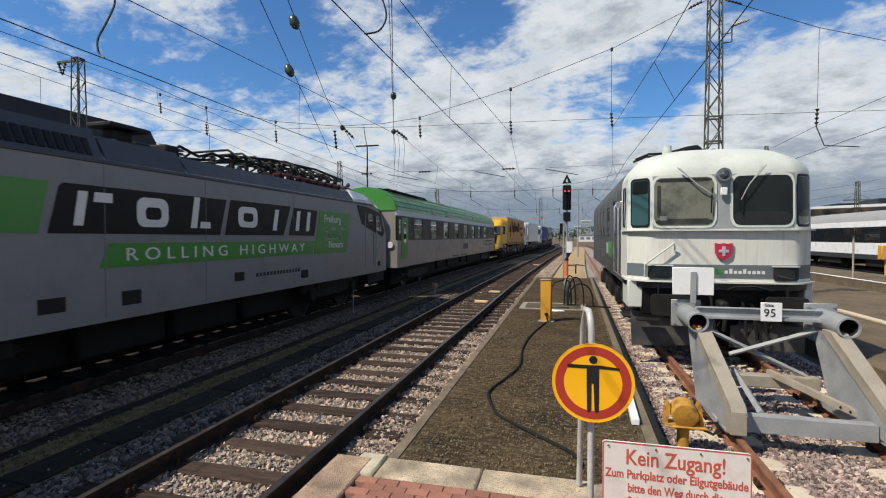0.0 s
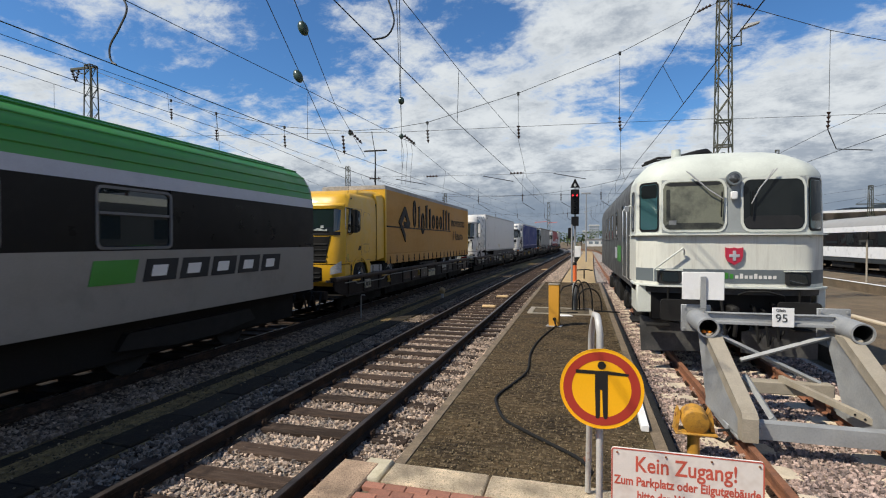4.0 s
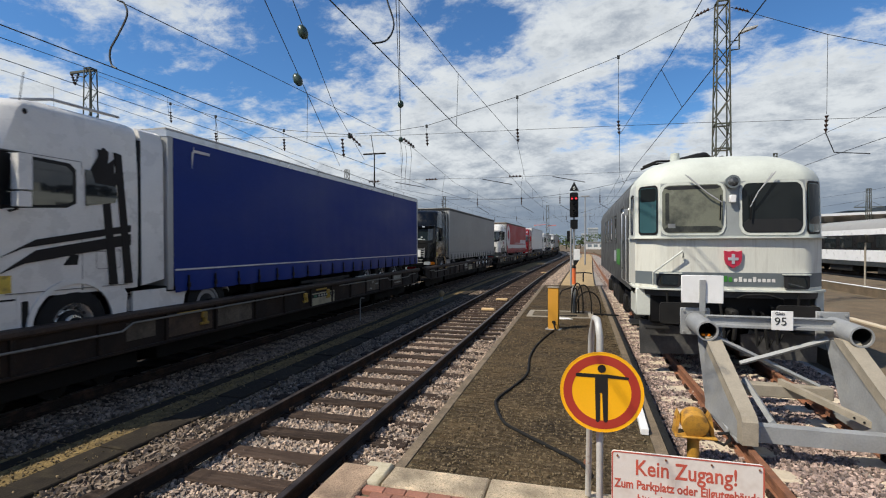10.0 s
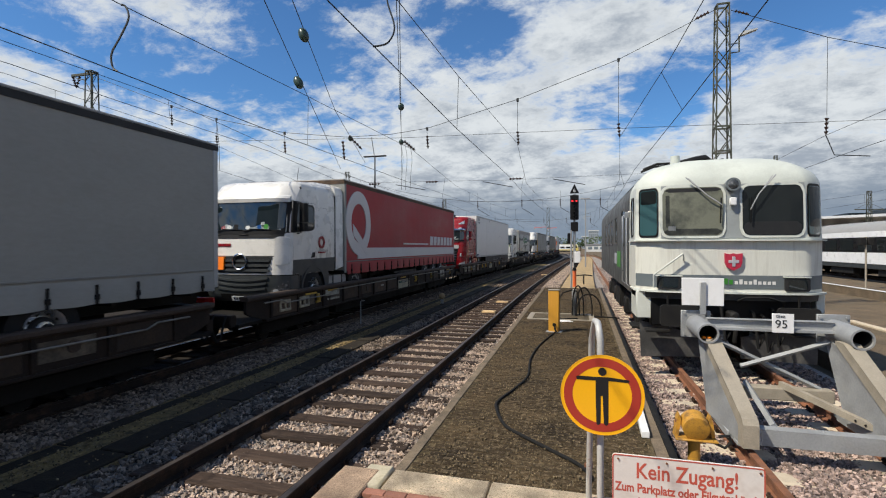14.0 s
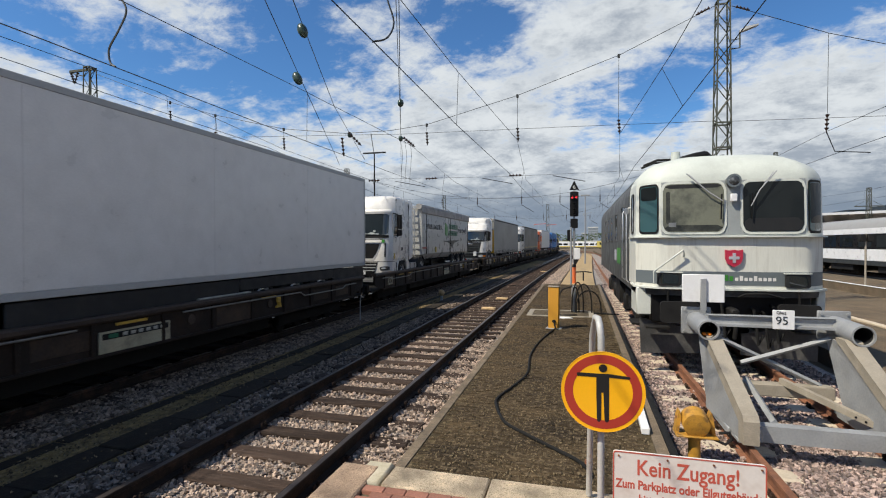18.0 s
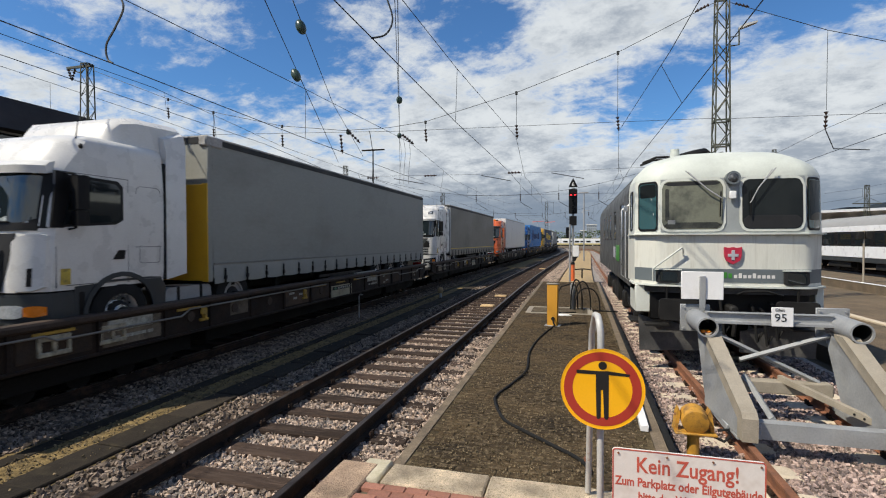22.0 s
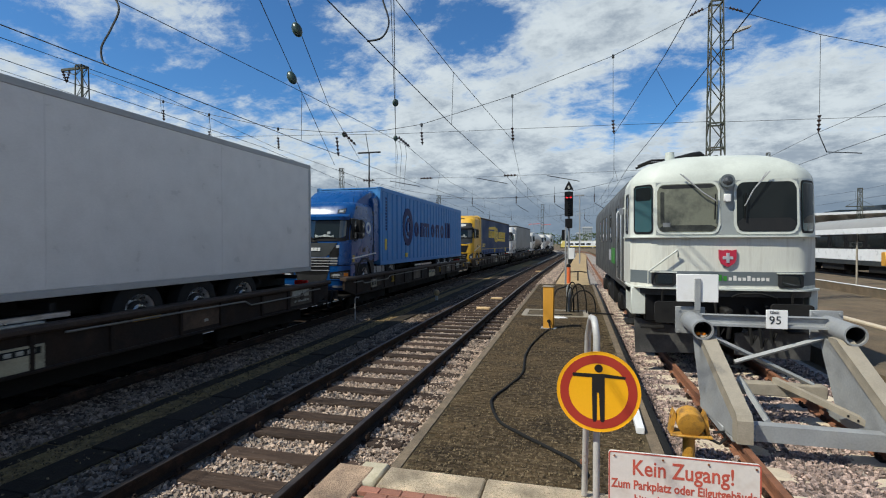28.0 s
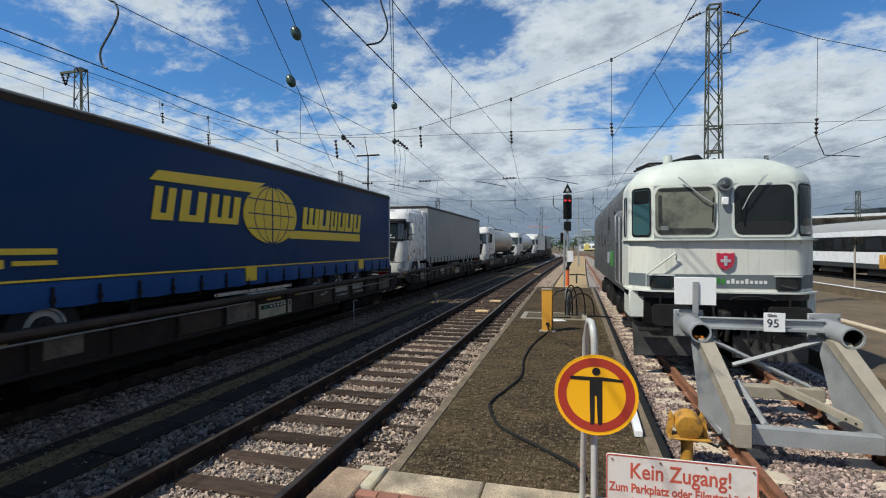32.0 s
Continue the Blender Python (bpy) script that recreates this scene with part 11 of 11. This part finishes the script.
    for yb in (4.2, L - 4.2):
        for s in (1, -1):
            part("bogie_frame", Geo().prism([(yb - 1.9, 0.75), (yb - 1.6, 0.95), (yb + 1.6, 0.95), (yb + 1.9, 0.75), (yb + 0.6, 0.5), (yb - 0.6, 0.5)], 0, *sorted((s * 1.0, s * 1.14))), M_STEEL_DARK, ob, smooth=0)
            for dy in (-1.3, 1.3):
                w = part("wheel", wheel, M_STEEL_DARK, ob)
                w.matrix_basis = pose(s * 0.74, yb + dy, 0.63, 0, 0, 0 if s > 0 else 180)
                part("axle_box", Geo().box(*sorted((s * 1.02, s * 1.24)), yb + dy - 0.17, yb + dy + 0.17, 0.46, 0.80, 0.04), M_STEEL_DARK, ob)
                part("spring", Geo().cyl((s * 1.12, yb + dy + 0.35, 0.7), (s * 1.12, yb + dy + 0.35, 1.0), 0.10), M_STEEL_DARK, ob)
    for y0, y1 in ((6.8, 8.4), (8.6, 10.3), (10.5, 12.1)):
        part("underfloor_box", Geo().box(-1.15, 1.15, y0, y1, 0.42, 0.97, 0.03), P_DECK, ob)


def train_coach():
    ob = moving("escort_coach", "grey passenger coach with a green ribbed roof and dark window band", "railway coach", 18.45)
    L, W = 26.4, 1.41
    def wall(name, z0, z1, x0, x1, mat):
        for s in (1, -1):
            part(name, Geo().prism([(s * x0, z0), (s * x1, z1), (s * (x1 - 0.08), z1), (s * (x0 - 0.08), z0)], 1, 0.0, L), mat, ob, smooth=0)
    wall("lower_wall", 0.98, 2.08, W - 0.02, W, P_COACH_GREY)
    wall("pale_band", 3.08, 3.30, W - 0.004, W - 0.03, P_COACH_LILAC)
    # window band with real openings
    starts = (2.19, 4.83, 7.40, 10.06, 12.69, 15.31, 17.87, 20.44)
    for s in (1, -1):
        edges = [0.0] + [v for a in starts for v in (a, a + 1.33)] + [L]
        for a, b in zip(edges[::2], edges[1::2]):
            part("window_pier", Geo().box(*sorted((s * (W - 0.08), s * (W - 0.002))), a, b, 2.08, 3.08), P_COACH_DARK, ob, smooth=0)
        for a in starts:
            w = part("window", ring_frame(Geo(), rounded(a - 0.02, a + 1.35, 2.10, 3.04, 0.10, 3), rounded(a + 0.02, a + 1.31, 2.14, 3.0, 0.08, 3), 0, *sorted((s * (W - 0.02), s * (W + 0.012)))), P_SEAM, ob, "window with a thin pale frame", smooth=0)
            part("pane", Geo().box(*sorted((s * (W - 0.035), s * (W - 0.025))), a + 0.03, a + 1.30, 2.15, 3.0), P_GLASS, w, smooth=0)
            part("band_top", Geo().box(*sorted((s * (W - 0.08), s * (W - 0.03))), a, a + 1.33, 3.0, 3.08), P_COACH_DARK, ob, smooth=0)
            part("band_sill", Geo().box(*sorted((s * (W - 0.08), s * (W - 0.03))), a, a + 1.33, 2.08, 2.14), P_COACH_DARK, ob, smooth=0)
            if a < 3 or a > 20:
                part("transom", Geo().box(*sorted((s * (W - 0.03), s * (W + 0.01))), a + 0.04, a + 1.29, 2.62, 2.66), P_SEAM, w, smooth=0)
    arc = [(W - 0.03, 3.30), (W - 0.08, 3.54), (W - 0.26, 3.86), (W - 0.58, 4.09), (W - 1.0, 4.20), (0, 4.25)]
    prof = arc + [(-x, z) for x, z in arc[-2::-1]]
    part("roof", Geo().loft([[(x, y, z) for x, z in prof] for y in (0.0, L)]), P_GREEN, ob, "green ribbed roof", smooth=50)
    for k, (x, z) in enumerate(((W - 0.065, 3.46), (W - 0.14, 3.66), (W - 0.27, 3.86), (W - 0.50, 4.04), (W - 0.85, 4.17))):
        for s in (1, -1):
            part("roof_rib", Geo().cyl((s * x, 0.02, z), (s * x, L - 0.02, z), 0.022, n=6), P_GREEN, ob)
    part("end_wall", Geo().prism([(x, z) for x, z in prof] + [(-W + 0.02, 0.98), (W - 0.02, 0.98)], 1, 0.002, 0.08), P_COACH_GREY, ob, smooth=0)
    part("end_wall", Geo().prism([(x, z) for x, z in prof] + [(-W + 0.02, 0.98), (W - 0.02, 0.98)], 1, L - 0.08, L - 0.002), P_COACH_GREY, ob, smooth=0)
    part("end_cap", Geo().prism([(x * 0.995, z - 0.01) for x, z in prof], 1, -0.03, 0.0), P_GREEN, ob, "pale green end of the roof", smooth=0)
    part("end_door", Geo().box(-0.5, 0.5, -0.03, 0.02, 1.15, 3.15, 0.02), P_GREEN, ob)
    part("gangway", ring_frame(Geo(), rounded(-0.7, 0.7, 1.0, 3.35, 0.15, 3), rounded(-0.5, 0.5, 1.1, 3.2, 0.1, 3), 1, -0.35, 0.0), M_RUBBER, ob)
    part("tail_lamp", Geo().cyl((1.1, -0.06, 1.9), (1.1, 0.02, 1.9), 0.13, n=18), P_PLATE, ob, "round white-rimmed lamp")
    part("interior", Geo().box(-1.2, 1.2, 0.2, L - 0.2, 1.15, 1.25).box(-0.02, 0.02, 2.0, L - 2.0, 1.25, 3.2), P_COACH_LILAC, ob, smooth=0)
    for a in starts:
        part("seat_row", Geo().box(-1.2, 1.2, a + 0.2, a + 0.35, 1.25, 2.5, 0.04).box(-1.2, 1.2, a + 1.0, a + 1.15, 1.25, 2.5, 0.04), P_CONT_DARK, ob)
    d = part("entrance_door", Geo().prism(rounded(0.47, 1.33, 1.33, 3.02, 0.05, 3), 0, W - 0.04, W + 0.008), P_GREEN, ob, "bright green entrance door", smooth=0)
    part("door_window", Geo().prism(rounded(0.74, 1.06, 1.95, 2.9, 0.14, 4), 0, W, W + 0.014), P_GLASS_DARK, d, smooth=0)
    part("door_steps", Geo().box(W - 0.35, W - 0.02, 0.5, 1.3, 0.95, 1.0).box(W - 0.3, W + 0.0, 0.5, 1.3, 0.62, 0.66).box(W - 0.35, W - 0.02, 0.46, 0.5, 0.62, 1.3).box(W - 0.35, W - 0.02, 1.3, 1.34, 0.62, 1.3), P_DARKGREY, ob)
    for k in range(3):
        part("pictogram", Geo().box(W - 0.01, W + 0.004, 0.2, 0.36, 2.35 + 0.2 * k, 2.52 + 0.2 * k), P_PLATE, ob, smooth=0)
    part("vent_grille", Geo().box(W - 0.02, W + 0.004, 12.7, 14.1, 1.45, 1.80), P_DARKGREY, ob, smooth=0)
    for k in range(22):
        part("grille_slat", Geo().box(W, W + 0.012, 12.74 + 0.062 * k, 12.76 + 0.062 * k, 1.47, 1.78), P_PRINT_GREY, ob, smooth=0)
    for k, w in enumerate((0.55, 0.5, 0.16, 0.16, 0.45, 0.3, 0.4)):
        part("code_bar", Geo().box(W, W + 0.008, 9.6 + 0.62 * k, 9.6 + 0.62 * k + w, 1.06, 1.13), P_DARKGREY, ob, smooth=0)
    for y0, w in ((5.4, 0.5), (8.2, 0.7), (16.2, 0.5)):
        part("roof_hatch", Geo().loft([[(W - 0.015, y, 3.36), (W - 0.10, y, 3.62), (W - 0.13, y, 3.60), (W - 0.04, y, 3.34)] for y in (y0, y0 + w)]), P_GREEN, ob, "small raised flap on the roof edge", smooth=0)
    for y0 in (0.6, 2.0, 3.4, 4.8):
        part("roof_frame", Geo().box(0.35, 0.80, y0, y0 + 1.25, 4.10, 4.225, 0.02).tube([(0.86, y0, 4.10), (0.90, y0 + 0.6, 4.19), (0.86, y0 + 1.25, 4.10)], 0.025, 5), M_STEEL_DARK, ob, "dark frame of the roof aerial")
    for k in range(5):
        part("name_panel", Geo().prism(oblong(21.2 + 0.75 * k, 21.85 + 0.75 * k, 1.58, 1.94, 0.08), 0, W - 0.01, W + 0.005), P_DARKGREY, ob, smooth=0)
        part("name_shape", Geo().prism(oblong(21.35 + 0.75 * k, 21.65 + 0.75 * k, 1.66, 1.84, 0.05), 0, W, W + 0.009), P_BOX_WHITE, ob, smooth=0)
    part("name_panel", Geo().prism(oblong(20.3, 21.05, 1.58, 1.94, 0.08), 0, W - 0.01, W + 0.005), P_GREEN, ob, smooth=0)
    # dark flaps on the roof edge at the front end
    part("roof_flap", Geo().prism([(W - 0.5, 4.12), (W - 0.44, 4.15), (0.3, 4.27), (0.3, 4.22)], 1, 0.6, 4.4), M_STEEL_DARK, ob, smooth=0)
    # added black block: fills the shade under the coach
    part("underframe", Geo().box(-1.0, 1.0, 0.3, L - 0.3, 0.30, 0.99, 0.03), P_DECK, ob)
    wheel = revolve([(-0.06, 0.42), (0.03, 0.42), (0.06, 0.46), (0.07, 0.46), (0.07, 0.35), (0.03, 0.3), (0.03, 0.1), (0.1, 0.08)], 24).mesh("wheel", M_STEEL_DARK)
    for yb in (3.7, L - 3.7):
        for s in (1, -1):
            part("bogie_frame", Geo().prism([(yb - 1.7, 0.5), (yb - 1.5, 0.75), (yb + 1.5, 0.75), (yb + 1.7, 0.5), (yb + 0.5, 0.38), (yb - 0.5, 0.38)], 0, *sorted((s * 1.0, s * 1.12))), M_STEEL_DARK, ob, smooth=0)
            for dy in (-1.25, 1.25):
                w = part("wheel", wheel, M_STEEL_DARK, ob)
                w.matrix_basis = pose(s * 0.74, yb + dy, 0.46, 0, 0, 0 if s > 0 else 180)
    for y0, y1, z0 in ((7.2, 9.0, 0.5), (9.6, 12.4, 0.42), (13.2, 14.6, 0.55), (15.4, 18.8, 0.48)):
        part("underfloor_box", Geo().box(-1.1, 1.1, y0, y1, z0, 0.97, 0.03), P_DECK, ob)
    for yb, e in ((0.0, -0.5), (L, 0.4)):
        for s in (1, -1):
            part("buffer", Geo().cyl((s * 0.875, yb, 1.05), (s * 0.875, yb + e, 1.05), 0.09).cyl((s * 0.875, yb + e, 1.05), (s * 0.875, yb + e * 1.1, 1.05), 0.25, n=16), M_STEEL_DARK, ob)


train_loco()
train_coach()


def motions():
    """All that moves: the train on its curved track, and far railcars."""
    for ob, u0 in MOVING:
        rows = []
        for k in range(33):
            y = u0 - travelled(float(k))
            x = TRAIN_X + bend(y, 0.04)
            turn = -math.degrees(math.atan((bend(y + 2, 0.04) - bend(y - 2, 0.04)) / 4))
            rows.append((float(k), pose(x, y, 0, 0, 0, turn)))
        walk(ob, rows)
    walk(railcar, [(t, pose(-2.0 + 2.95 * (t - 13.0), 258.0, -0.4)) for t in (0.0, 8.0, 16.0, 24.0, 32.0)])


motions()
